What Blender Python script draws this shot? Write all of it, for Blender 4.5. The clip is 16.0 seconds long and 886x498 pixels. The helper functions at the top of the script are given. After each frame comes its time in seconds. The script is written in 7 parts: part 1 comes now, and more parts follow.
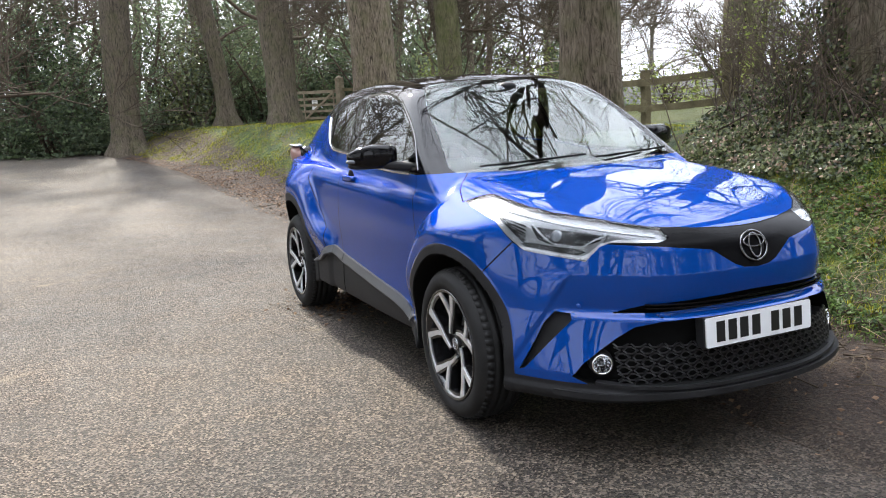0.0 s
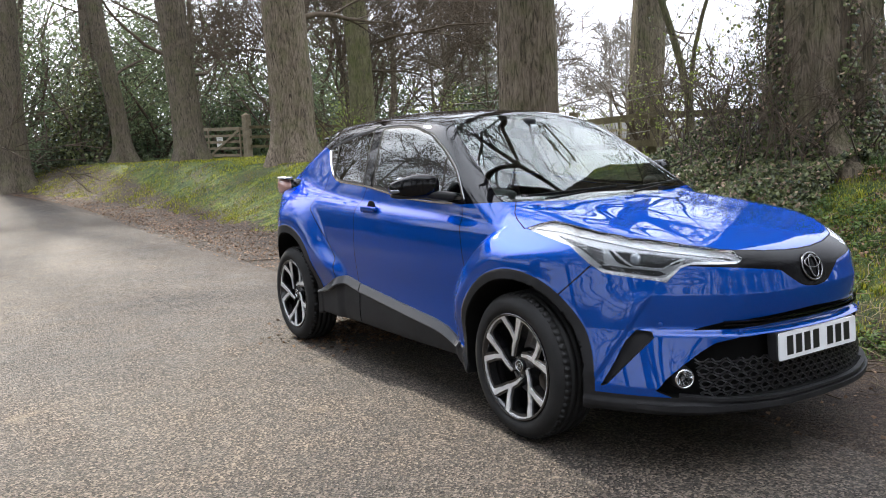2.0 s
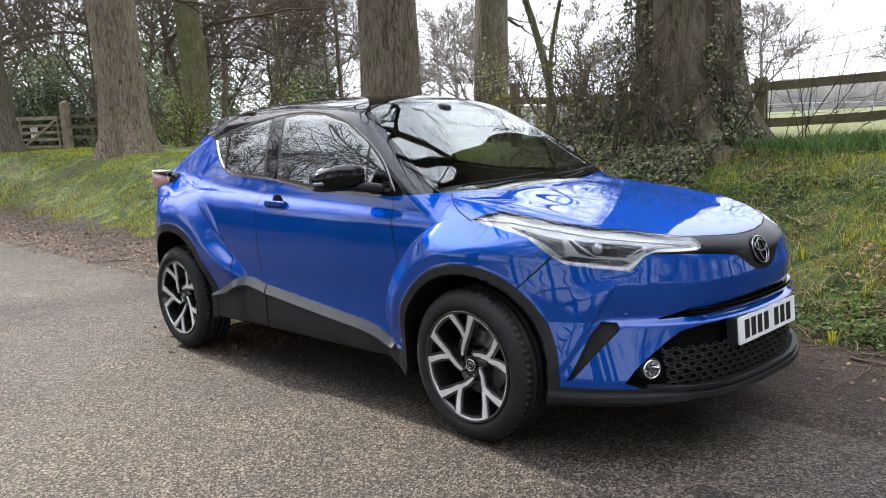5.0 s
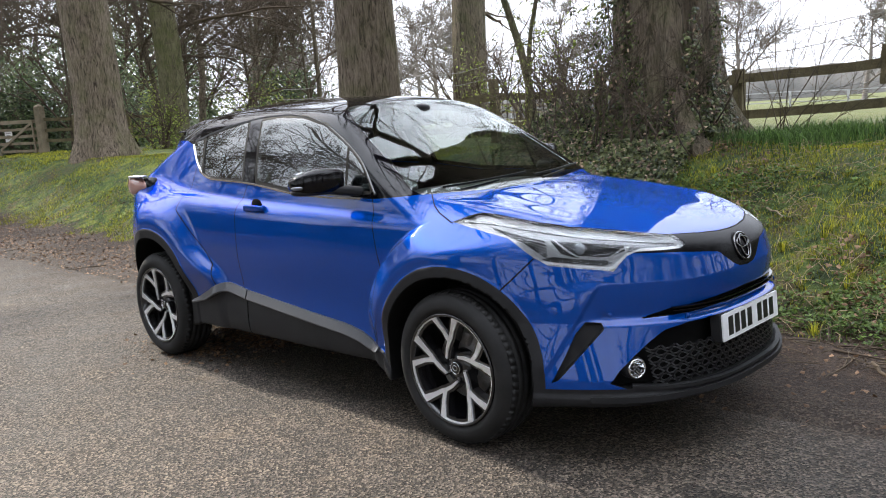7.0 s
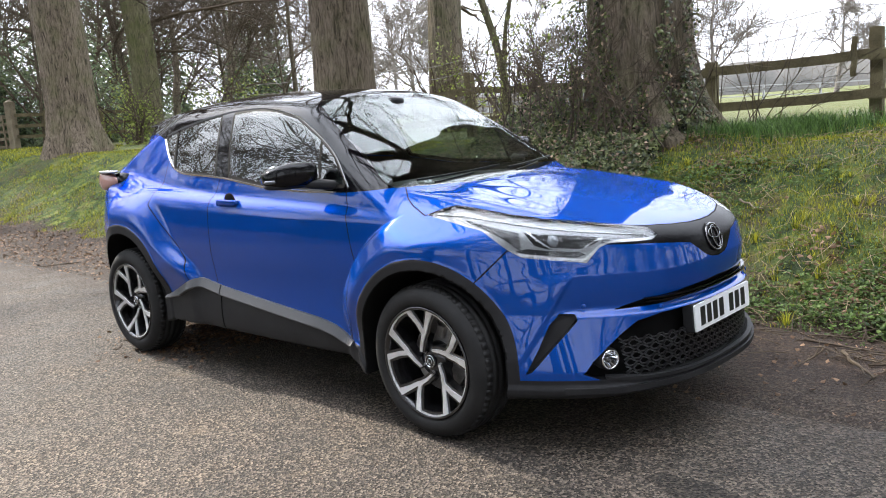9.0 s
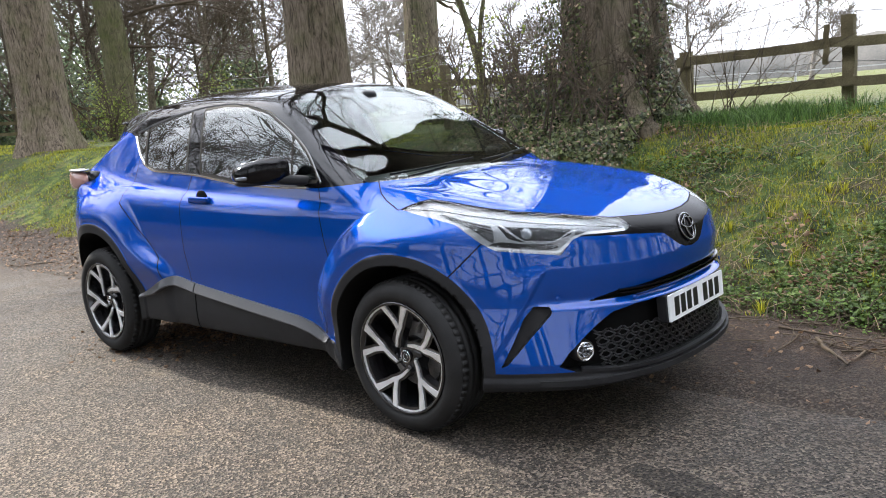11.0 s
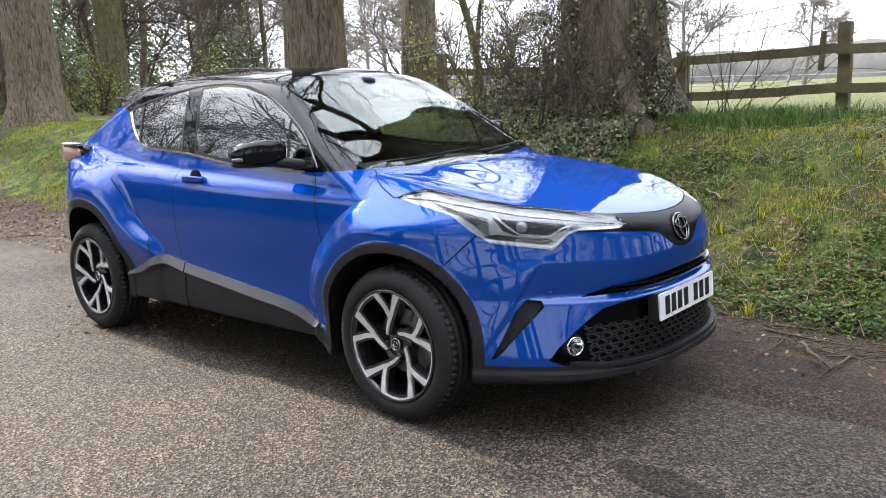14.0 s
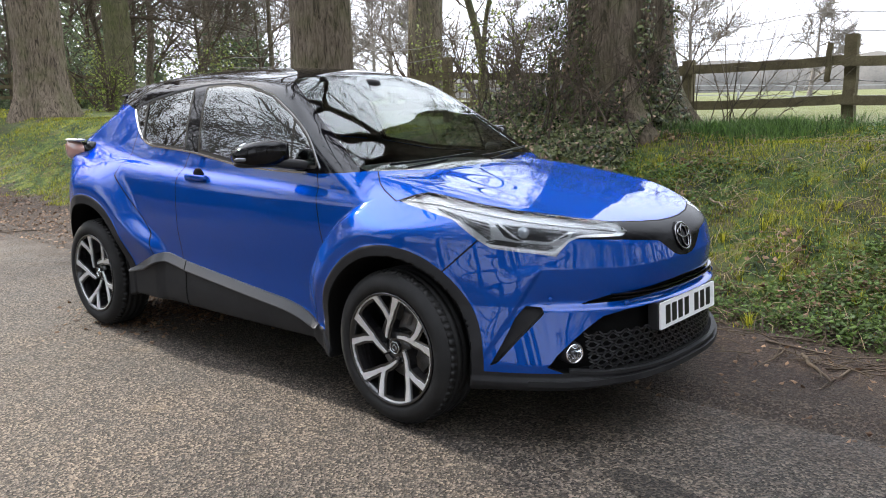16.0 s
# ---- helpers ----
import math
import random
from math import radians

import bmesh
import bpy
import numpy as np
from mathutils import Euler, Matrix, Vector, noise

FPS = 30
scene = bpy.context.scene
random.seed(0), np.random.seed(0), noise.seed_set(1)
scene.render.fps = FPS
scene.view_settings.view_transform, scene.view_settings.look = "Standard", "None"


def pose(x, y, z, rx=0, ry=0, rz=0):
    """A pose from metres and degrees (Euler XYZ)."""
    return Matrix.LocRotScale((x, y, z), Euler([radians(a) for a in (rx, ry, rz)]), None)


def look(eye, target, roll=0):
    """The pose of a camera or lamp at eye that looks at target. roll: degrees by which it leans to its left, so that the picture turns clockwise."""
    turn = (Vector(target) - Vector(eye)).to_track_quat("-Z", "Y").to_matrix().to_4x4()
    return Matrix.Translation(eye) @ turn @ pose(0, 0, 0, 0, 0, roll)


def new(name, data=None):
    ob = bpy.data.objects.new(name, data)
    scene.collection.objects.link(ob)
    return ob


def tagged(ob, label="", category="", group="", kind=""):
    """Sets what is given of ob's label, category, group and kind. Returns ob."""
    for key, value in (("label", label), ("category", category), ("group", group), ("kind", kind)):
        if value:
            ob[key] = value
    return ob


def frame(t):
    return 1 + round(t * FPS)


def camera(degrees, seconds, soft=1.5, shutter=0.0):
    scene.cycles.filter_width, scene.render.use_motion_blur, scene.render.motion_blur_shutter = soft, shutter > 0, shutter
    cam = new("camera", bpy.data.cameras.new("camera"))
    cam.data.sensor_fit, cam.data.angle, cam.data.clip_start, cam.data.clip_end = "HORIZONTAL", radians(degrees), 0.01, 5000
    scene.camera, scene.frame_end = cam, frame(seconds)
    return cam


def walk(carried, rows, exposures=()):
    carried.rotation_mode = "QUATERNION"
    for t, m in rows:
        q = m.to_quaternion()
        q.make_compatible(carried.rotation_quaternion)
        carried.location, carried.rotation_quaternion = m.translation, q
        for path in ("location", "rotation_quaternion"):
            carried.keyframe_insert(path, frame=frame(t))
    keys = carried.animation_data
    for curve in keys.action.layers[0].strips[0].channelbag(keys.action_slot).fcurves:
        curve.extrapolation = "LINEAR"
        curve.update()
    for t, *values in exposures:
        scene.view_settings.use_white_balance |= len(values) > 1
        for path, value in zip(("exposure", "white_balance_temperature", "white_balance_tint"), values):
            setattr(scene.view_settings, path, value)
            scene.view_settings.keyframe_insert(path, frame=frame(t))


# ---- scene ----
cam = camera(56.4, 16.0, 1.0)
PATH = [
    (0, (-2.298, -3.225, 1.355), (-1.503, -1.42, 1.026), -3.3),
    (0.5, (-2.491, -3.194, 1.354), (-1.563, -1.452, 1.033), -2.7),
    (1, (-2.707, -3.058, 1.349), (-1.755, -1.325, 1.051), -3.2),
    (1.5, (-2.932, -2.994, 1.337), (-1.968, -1.26, 1.084), -2.7),
    (2, (-3.072, -2.95, 1.349), (-2.02, -1.267, 1.102), -2.5),
    (2.5, (-3.177, -2.827, 1.332), (-2.085, -1.172, 1.074), -2.8),
    (3, (-3.214, -2.698, 1.325), (-2.121, -1.045, 1.058), -2.7),
    (3.5, (-3.26, -2.616, 1.329), (-2.078, -1.025, 1.057), -2.4),
    (4, (-3.304, -2.549, 1.354), (-1.958, -1.097, 1.068), -3.0),
    (4.5, (-3.303, -2.478, 1.36), (-1.954, -1.031, 1.068), -3.0),
    (5, (-3.313, -2.441, 1.371), (-1.944, -1.013, 1.076), -3.0),
    (5.2, (-3.323, -2.408, 1.375), (-1.926, -1.009, 1.077), -3.0),
    (7.5, (-3.277, -2.426, 1.399), (-1.881, -1.027, 1.089), -4.2),
    (8, (-3.275, -2.431, 1.399), (-1.877, -1.036, 1.083), -4.2),
    (8.5, (-3.266, -2.433, 1.394), (-1.856, -1.05, 1.077), -4.3),
    (9, (-3.269, -2.431, 1.388), (-1.838, -1.072, 1.063), -4.3),
    (11.5, (-3.23, -2.442, 1.39), (-1.767, -1.125, 1.036), -4.9),
    (12, (-3.239, -2.433, 1.391), (-1.769, -1.129, 1.02), -4.3),
    (12.5, (-3.249, -2.429, 1.39), (-1.774, -1.132, 1.013), -3.9),
    (13, (-3.26, -2.427, 1.395), (-1.784, -1.131, 1.018), -3.6),
    (13.5, (-3.258, -2.426, 1.401), (-1.782, -1.13, 1.023), -3.1),
    (14, (-3.259, -2.42, 1.397), (-1.784, -1.122, 1.022), -2.5),
    (14.5, (-3.258, -2.419, 1.394), (-1.785, -1.119, 1.018), -1.9),
    (15, (-3.246, -2.425, 1.402), (-1.774, -1.125, 1.027), -1.4),
    (15.5, (-3.246, -2.421, 1.399), (-1.774, -1.118, 1.027), -1.2),
    (16, (-3.25, -2.419, 1.399), (-1.777, -1.116, 1.032), -1.3),
]
walk(cam, [(t, look(eye, target, roll)) for t, eye, target, roll in PATH], [(0, 1.31), (0.5, 1.06), (1, 1.03), (1.5, 1.2), (2, 1.2), (2.5, 1.25), (3, 1.5), (3.5, 1.3), (4, 0.97), (4.5, 1.15), (5.0, 1.25), (7.5, 1.05), (8, 1.17), (8.5, 1.27), (9, 1.35), (11.5, 1.35), (12.5, 1.39), (14.5, 1.39), (15, 1.27), (16, 1.2)])

# ---- sky and sun: low spring sun behind the car, thin bright haze ----
SUN_TURN, SUN_HEIGHT = radians(-2), radians(36)   # turned from +y towards -x
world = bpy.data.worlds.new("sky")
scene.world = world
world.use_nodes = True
sky = world.node_tree.nodes.new("ShaderNodeTexSky")
sky.sky_type, sky.sun_disc = "NISHITA", False
sky.sun_elevation, sky.sun_rotation = SUN_HEIGHT, -SUN_TURN
sky.air_density, sky.dust_density, sky.ozone_density = 1.0, 4.5, 1.0
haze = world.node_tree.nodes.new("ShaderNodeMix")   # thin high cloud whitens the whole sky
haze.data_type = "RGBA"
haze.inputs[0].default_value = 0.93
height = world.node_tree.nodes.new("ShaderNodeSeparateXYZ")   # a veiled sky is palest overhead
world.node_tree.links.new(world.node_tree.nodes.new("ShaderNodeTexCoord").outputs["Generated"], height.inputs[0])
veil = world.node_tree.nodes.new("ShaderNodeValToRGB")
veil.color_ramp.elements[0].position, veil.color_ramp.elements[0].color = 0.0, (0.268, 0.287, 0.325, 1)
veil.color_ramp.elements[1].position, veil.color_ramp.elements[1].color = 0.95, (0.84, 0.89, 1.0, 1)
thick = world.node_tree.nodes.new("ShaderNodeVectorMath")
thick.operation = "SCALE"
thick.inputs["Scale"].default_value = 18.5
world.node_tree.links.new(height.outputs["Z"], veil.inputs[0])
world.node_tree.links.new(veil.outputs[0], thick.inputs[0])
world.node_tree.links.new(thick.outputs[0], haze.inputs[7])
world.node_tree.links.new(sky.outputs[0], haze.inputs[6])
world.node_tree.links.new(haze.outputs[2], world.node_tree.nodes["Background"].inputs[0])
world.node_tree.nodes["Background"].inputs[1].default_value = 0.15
sun = new("sun", bpy.data.lights.new("sun", "SUN"))
sun.data.energy, sun.data.angle, sun.data.color = 3.8, radians(3), (1.0, 0.92, 0.80)
sun.matrix_world = look((0, 0, 30), (0 + 30 * math.sin(SUN_TURN) / math.tan(SUN_HEIGHT), -30 * math.cos(SUN_TURN) / math.tan(SUN_HEIGHT), 0))

# ---- mesh helpers ----
def spline(xs, ys):
    """Natural cubic curve through the points, straight beyond them."""
    xs, ys = np.array(xs, float), np.array(ys, float)
    n, h = len(xs), np.diff(xs)
    a, b = np.eye(n), np.zeros(n)
    for i in range(1, n - 1):
        a[i, i - 1:i + 2] = h[i - 1], 2 * (h[i - 1] + h[i]), h[i]
        b[i] = 6 * ((ys[i + 1] - ys[i]) / h[i] - (ys[i] - ys[i - 1]) / h[i - 1])
    m = np.linalg.solve(a, b)

    def at(x):
        x = np.asarray(x, float)
        i = np.clip(np.searchsorted(xs, x) - 1, 0, n - 2)
        w, l, r = h[i], np.clip(x, xs[0], xs[-1]) - xs[i], xs[i + 1] - np.clip(x, xs[0], xs[-1])
        y = (m[i] * r ** 3 + m[i + 1] * l ** 3) / (6 * w) + (ys[i] / w - m[i] * w / 6) * r + (ys[i + 1] / w - m[i + 1] * w / 6) * l
        first = (ys[1] - ys[0]) / h[0] - h[0] * m[1] / 6
        last = (ys[-1] - ys[-2]) / h[-1] + h[-1] * m[-2] / 6
        return y + first * np.minimum(x - xs[0], 0) + last * np.maximum(x - xs[-1], 0)
    return at


def step(a, b, x):
    t = np.clip((x - a) / (b - a), 0, 1)
    return t * t * (3 - 2 * t)


def smax(a, b, k):
    h = np.clip(0.5 + 0.5 * (a - b) / k, 0, 1)
    return a * h + b * (1 - h) + k * h * (1 - h)


def poly(points, p, q, r=0.0):
    """Signed distance (inside minus) to a polygon in the plane p, q, its corners rounded by r."""
    pts = np.array(points, float)
    p, q = np.asarray(p, float), np.asarray(q, float)
    best, sign = np.full(np.broadcast(p, q).shape, 1e9), np.ones(np.broadcast(p, q).shape)
    for (ax, ay), (bx, by) in zip(pts, np.roll(pts, -1, 0)):
        ex, ey, wx, wy = bx - ax, by - ay, p - ax, q - ay
        t = np.clip((wx * ex + wy * ey) / (ex * ex + ey * ey + 1e-12), 0, 1)
        best = np.minimum(best, (wx - ex * t) ** 2 + (wy - ey * t) ** 2)
        c1, c2, c3 = q >= ay, q < by, ex * wy > ey * wx
        sign = np.where((c1 & c2 & c3) | (~c1 & ~c2 & ~c3), -sign, sign)
    return sign * np.sqrt(best) - r


def sheet(name, v, t, mat, parent, label="", smooth=True):
    me = bpy.data.meshes.new(name)
    me.from_pydata(np.asarray(v).tolist(), [], [list(map(int, q)) for q in t])
    me.materials.append(mat)
    if smooth:
        me.polygons.foreach_set("use_smooth", [True] * len(me.polygons))
    ob = new(name, me)
    ob.parent = parent
    if label:
        ob["label"] = label
    return ob


def strip(points, width, height, name, mat, parent, label="", up=(0, 0, 1)):
    """A bar of rectangular section along a line of points."""
    pts = [Vector(p) for p in points]
    vs, fs = [], []
    for i, p in enumerate(pts):
        d = (pts[min(i + 1, len(pts) - 1)] - pts[max(i - 1, 0)]).normalized()
        n = Vector(up) - d * Vector(up).dot(d)
        n.normalize()
        b = d.cross(n)
        for a, c in ((-1, -1), (1, -1), (1, 1), (-1, 1)):
            vs.append(p + b * a * width / 2 + n * c * height / 2)
    for i in range(len(pts) - 1):
        for k in range(4):
            j = 4 * i
            fs.append((j + k, j + (k + 1) % 4, j + 4 + (k + 1) % 4, j + 4 + k))
    fs += [(3, 2, 1, 0), tuple(4 * (len(pts) - 1) + k for k in range(4))]
    return sheet(name, [tuple(v) for v in vs], fs, mat, parent, label, False)


def part(name, bm, mat, parent, label="", smooth=True):
    me = bpy.data.meshes.new(name)
    bm.normal_update()
    bm.to_mesh(me)
    bm.free()
    me.materials.append(mat)
    if smooth:
        me.polygons.foreach_set("use_smooth", [True] * len(me.polygons))
    ob = new(name, me)
    ob.parent = parent
    if label:
        ob["label"] = label
    return ob


def ring_tube(bm, R, r, seg=32, sides=8, squash=1.0, z=0.0):
    rows = []
    for i in range(seg):
        a = 2 * math.pi * i / seg
        rows.append([bm.verts.new(((R + r * math.cos(b)) * math.cos(a), (R + r * math.cos(b)) * math.sin(a), z + r * squash * math.sin(b))) for b in (2 * math.pi * k / sides for k in range(sides))])
    for i in range(seg):
        for k in range(sides):
            bm.faces.new((rows[i][k], rows[(i + 1) % seg][k], rows[(i + 1) % seg][(k + 1) % sides], rows[i][(k + 1) % sides]))


def lathe(bm, profile, seg=64, close=False):
    """Turn (radius, height) pairs about z."""
    rows = [[bm.verts.new((r * math.cos(a), r * math.sin(a), h)) for r, h in profile] for a in (2 * math.pi * i / seg for i in range(seg))]
    n = len(profile)
    for i in range(seg):
        for k in range(n if close else n - 1):
            bm.faces.new((rows[i][k], rows[(i + 1) % seg][k], rows[(i + 1) % seg][(k + 1) % n], rows[i][(k + 1) % n]))
    return rows


def prism(bm, outline, z0, z1, bevel=0.0):
    """An upright prism over a plane outline; top at z1, its edge drawn in by bevel."""
    mid = Vector((sum(p[0] for p in outline) / len(outline), sum(p[1] for p in outline) / len(outline)))
    low = [bm.verts.new((x, y, z0)) for x, y in outline]
    high = [bm.verts.new((x, y, z1 - bevel)) for x, y in outline]
    n = len(outline)
    for i in range(n):
        bm.faces.new((low[i], low[(i + 1) % n], high[(i + 1) % n], high[i]))
    if bevel:
        top = []
        for x, y in outline:
            d = (mid - Vector((x, y))).normalized() * bevel
            top.append(bm.verts.new((x + d.x, y + d.y, z1)))
        for i in range(n):
            bm.faces.new((high[i], high[(i + 1) % n], top[(i + 1) % n], top[i]))
        return bm.faces.new(top)
    return bm.faces.new(high)


def rounded(w, h, r, n=4):
    out = []
    for cx, cy, a0 in ((w / 2 - r, h / 2 - r, 0), (-w / 2 + r, h / 2 - r, 90), (-w / 2 + r, -h / 2 + r, 180), (w / 2 - r, -h / 2 + r, 270)):
        out += [(cx + r * math.cos(radians(a0 + 90 * k / n)), cy + r * math.sin(radians(a0 + 90 * k / n))) for k in range(n + 1)]
    return out


def ellipsoid(bm, c, r, power=2.5, seg=28, rings=16):
    """A rounded box: a ball whose sections are squared off by the power."""
    f = lambda v: math.copysign(abs(v) ** (2 / power), v)
    rows = []
    for i in range(1, rings):
        p = math.pi * i / rings
        rows.append([bm.verts.new((c[0] + r[0] * f(math.sin(p)) * f(math.cos(a)), c[1] + r[1] * f(math.sin(p)) * f(math.sin(a)), c[2] + r[2] * f(math.cos(p)))) for a in (2 * math.pi * k / seg for k in range(seg))])
    for i in range(rings - 2):
        for k in range(seg):
            bm.faces.new((rows[i][k], rows[i + 1][k], rows[i + 1][(k + 1) % seg], rows[i][(k + 1) % seg]))
    bm.faces.new(rows[0])
    bm.faces.new(rows[-1][::-1])

# ---- materials ----
def material(name, base, rough=0.5, metal=0.0, spec=0.5, coat=0.0, emit=None):
    m = bpy.data.materials.new(name)
    m.use_nodes = True
    b = m.node_tree.nodes["Principled BSDF"]
    b.inputs["Base Color"].default_value = (*base, 1)
    b.inputs["Roughness"].default_value = rough
    b.inputs["Metallic"].default_value = metal
    b.inputs["Specular IOR Level"].default_value = spec
    b.inputs["Coat Weight"].default_value = coat
    b.inputs["Coat Roughness"].default_value = 0.02
    return m


def nodes_of(m):
    t = m.node_tree
    return t, t.nodes, t.links, t.nodes["Principled BSDF"]


def noise_tex(t, scale, detail=4.0, rough=0.55, coords=None, distort=0.0):
    n = t.nodes.new("ShaderNodeTexNoise")
    n.inputs["Scale"].default_value, n.inputs["Detail"].default_value = scale, detail
    n.inputs["Roughness"].default_value, n.inputs["Distortion"].default_value = rough, distort
    if coords is not None:
        t.links.new(coords, n.inputs["Vector"])
    return n


def ramp(t, fac, stops):
    r = t.nodes.new("ShaderNodeValToRGB")
    e = r.color_ramp.elements
    while len(e) < len(stops):
        e.new(0.5)
    for k, (p, c) in zip(e, stops):
        k.position, k.color = p, (*c, 1) if len(c) == 3 else c
    t.links.new(fac, r.inputs["Fac"])
    return r


def mix(t, fac, a, b, kind="MIX"):
    m = t.nodes.new("ShaderNodeMix")
    m.data_type, m.blend_type = "RGBA", kind
    for sock, v in ((m.inputs[0], fac), (m.inputs[6], a), (m.inputs[7], b)):
        if isinstance(v, (int, float)):
            sock.default_value = v
        elif isinstance(v, tuple):
            sock.default_value = (*v, 1)
        else:
            t.links.new(v, sock)
    return m.outputs[2]


def math_node(t, op, a, b=0.0):
    m = t.nodes.new("ShaderNodeMath")
    m.operation = op
    for sock, v in zip(m.inputs, (a, b)):
        if isinstance(v, (int, float)):
            sock.default_value = v
        else:
            t.links.new(v, sock)
    return m.outputs[0]


def bump(t, height, strength, distance=0.01, normal=None):
    b = t.nodes.new("ShaderNodeBump")
    b.inputs["Strength"].default_value, b.inputs["Distance"].default_value = strength, distance
    t.links.new(height, b.inputs["Height"])
    if normal is not None:
        t.links.new(normal, b.inputs["Normal"])
    return b.outputs["Normal"]


def place(t):
    g = t.nodes.new("ShaderNodeNewGeometry")
    return g.outputs["Position"]


def objcoord(t):
    return t.nodes.new("ShaderNodeTexCoord").outputs["Object"]


def varied(name, dark, light, scale, rough=0.8, bump_s=0.4, fine=None, spec=0.3, dist=0.01, metal=0.0):
    """A surface of two tones at a coarse and a fine scale, with relief."""
    m = material(name, light, rough, metal, spec)
    t, n, l, b = nodes_of(m)
    co = place(t)
    big, small = noise_tex(t, scale, 5, 0.6, co), noise_tex(t, fine or scale * 9, 4, 0.6, co)
    f = math_node(t, "ADD", math_node(t, "MULTIPLY", big.outputs["Fac"], 0.6), math_node(t, "MULTIPLY", small.outputs["Fac"], 0.4))
    c = ramp(t, f, [(0.36, dark), (0.64, light)])
    l.new(c.outputs[0], b.inputs["Base Color"])
    l.new(bump(t, small.outputs["Fac"], bump_s, dist), b.inputs["Normal"])
    return m


def paint_material():
    """Blue metallic lacquer: tinted flakes under a clear coat."""
    m = material("blue_metallic_paint", (0.004, 0.05, 0.40), 0.46, 0.32, 0.0, 1.0)
    t, n, l, b = nodes_of(m)
    co = place(t)
    flake = noise_tex(t, 900, 1, 0.5, co)
    c = ramp(t, flake.outputs["Fac"], [(0.3, (0.0008, 0.037, 0.205)), (0.7, (0.0015, 0.063, 0.335))])
    l.new(c.outputs[0], b.inputs["Base Color"])
    b.inputs["Specular Tint"].default_value = (0.05, 0.25, 0.9, 1)
    b.inputs["Coat IOR"].default_value = 1.46
    b.inputs["Coat Tint"].default_value = (0.93, 0.97, 1.0, 1)
    dust = noise_tex(t, 6, 6, 0.7, co)
    l.new(ramp(t, dust.outputs["Fac"], [(0.45, (0.002,) * 3), (0.85, (0.012,) * 3)]).outputs[0], b.inputs["Coat Roughness"])
    return m


def glass_material(name, tint, gloss):
    """A thin pane: clear through, mirror-like at a slant."""
    m = bpy.data.materials.new(name)
    m.use_nodes = True
    t = m.node_tree
    t.nodes.clear()
    out = t.nodes.new("ShaderNodeOutputMaterial")
    clear, shine, both = t.nodes.new("ShaderNodeBsdfTransparent"), t.nodes.new("ShaderNodeBsdfGlossy"), t.nodes.new("ShaderNodeMixShader")
    clear.inputs["Color"].default_value = (*tint, 1)
    shine.inputs["Roughness"].default_value = 0.0
    face = t.nodes.new("ShaderNodeLayerWeight")
    face.inputs["Blend"].default_value = 0.5
    f = math_node(t, "ADD", math_node(t, "MULTIPLY", math_node(t, "POWER", face.outputs["Facing"], 5.0), 1 - gloss), gloss)
    t.links.new(f, both.inputs[0])
    t.links.new(clear.outputs[0], both.inputs[1])
    t.links.new(shine.outputs[0], both.inputs[2])
    t.links.new(both.outputs[0], out.inputs[0])
    return m


PAINT = paint_material()
BLACK_GLOSS = material("gloss_black", (0.003, 0.003, 0.004), 0.012, 0.0, 0.28, 0.0)
BLACK_SATIN = material("satin_black", (0.006, 0.006, 0.007), 0.30, 0.0, 0.16)
GRILLE = material("satin_grille_bars", (0.016, 0.016, 0.018), 0.30, 0.0, 0.5)
BAND_BLACK = material("deep_black_band", (0.004, 0.004, 0.0045), 0.22, 0.0, 0.06)
PLASTIC = varied("grained_black_plastic", (0.011, 0.011, 0.012), (0.021, 0.021, 0.022), 7, 0.55, 0.25, 700, 0.2, 0.001)
TRIM_GLOSS = material("gloss_window_trim", (0.62, 0.62, 0.63), 0.10, 0.9)
TRIM_DULL = material("grey_window_trim", (0.16, 0.16, 0.165), 0.25, 0.5)
SEAL = material("rubber_seal", (0.006, 0.006, 0.006), 0.7, 0.0, 0.12)
GAP = material("matt_black", (0.006, 0.006, 0.006), 0.9, 0.0, 0.1)
TRIM = varied("dark_cabin_plastic", (0.016, 0.016, 0.018), (0.028, 0.028, 0.030), 4, 0.7, 0.3, 300, 0.3, 0.001)
FABRIC = varied("dark_seat_fabric", (0.014, 0.014, 0.016), (0.03, 0.03, 0.033), 6, 0.95, 0.5, 500, 0.1, 0.001)
CHROME = material("chrome", (0.80, 0.81, 0.82), 0.06, 1.0)
CHROME_SOFT = material("bright_lamp_trim", (0.50, 0.51, 0.52), 0.25, 0.6)
GLASS_SIDE = glass_material("side_car_glass", (0.74, 0.77, 0.755), 0.12)
LAMP_SILVER = material("lamp_silver", (0.24, 0.243, 0.246), 0.25, 0.55)
BADGE_CHROME = material("dark_chrome", (0.17, 0.17, 0.175), 0.14, 1.0)
# paler than the black cladding: the edge's sheen is put into the colour
SILL_SHEEN = material("satin_sill_sheen", (0.075, 0.076, 0.079), 0.36, 0.3, 0.5)
ALLOY = varied("machined_alloy", (0.66, 0.66, 0.67), (0.80, 0.80, 0.81), 10, 0.36, 0.05, 240, 0.5, 0.0005, 0.55)
STEEL = varied("dull_steel", (0.20, 0.19, 0.18), (0.36, 0.35, 0.34), 20, 0.5, 0.2, 160, 0.5, 0.001, 0.85)
RIM_BLACK = material("rim_black", (0.010, 0.010, 0.011), 0.22, 0.0, 0.5, 0.6)
RUBBER = varied("tyre_rubber", (0.008, 0.008, 0.008), (0.018, 0.0175, 0.017), 9, 0.75, 0.3, 200, 0.3, 0.001)
LAMP_DARK = material("lamp_housing", (0.22, 0.224, 0.23), 0.32, 0.35)
LAMP_PALE = material("pale_light_guide", (0.58, 0.585, 0.59), 0.25, 0.2)
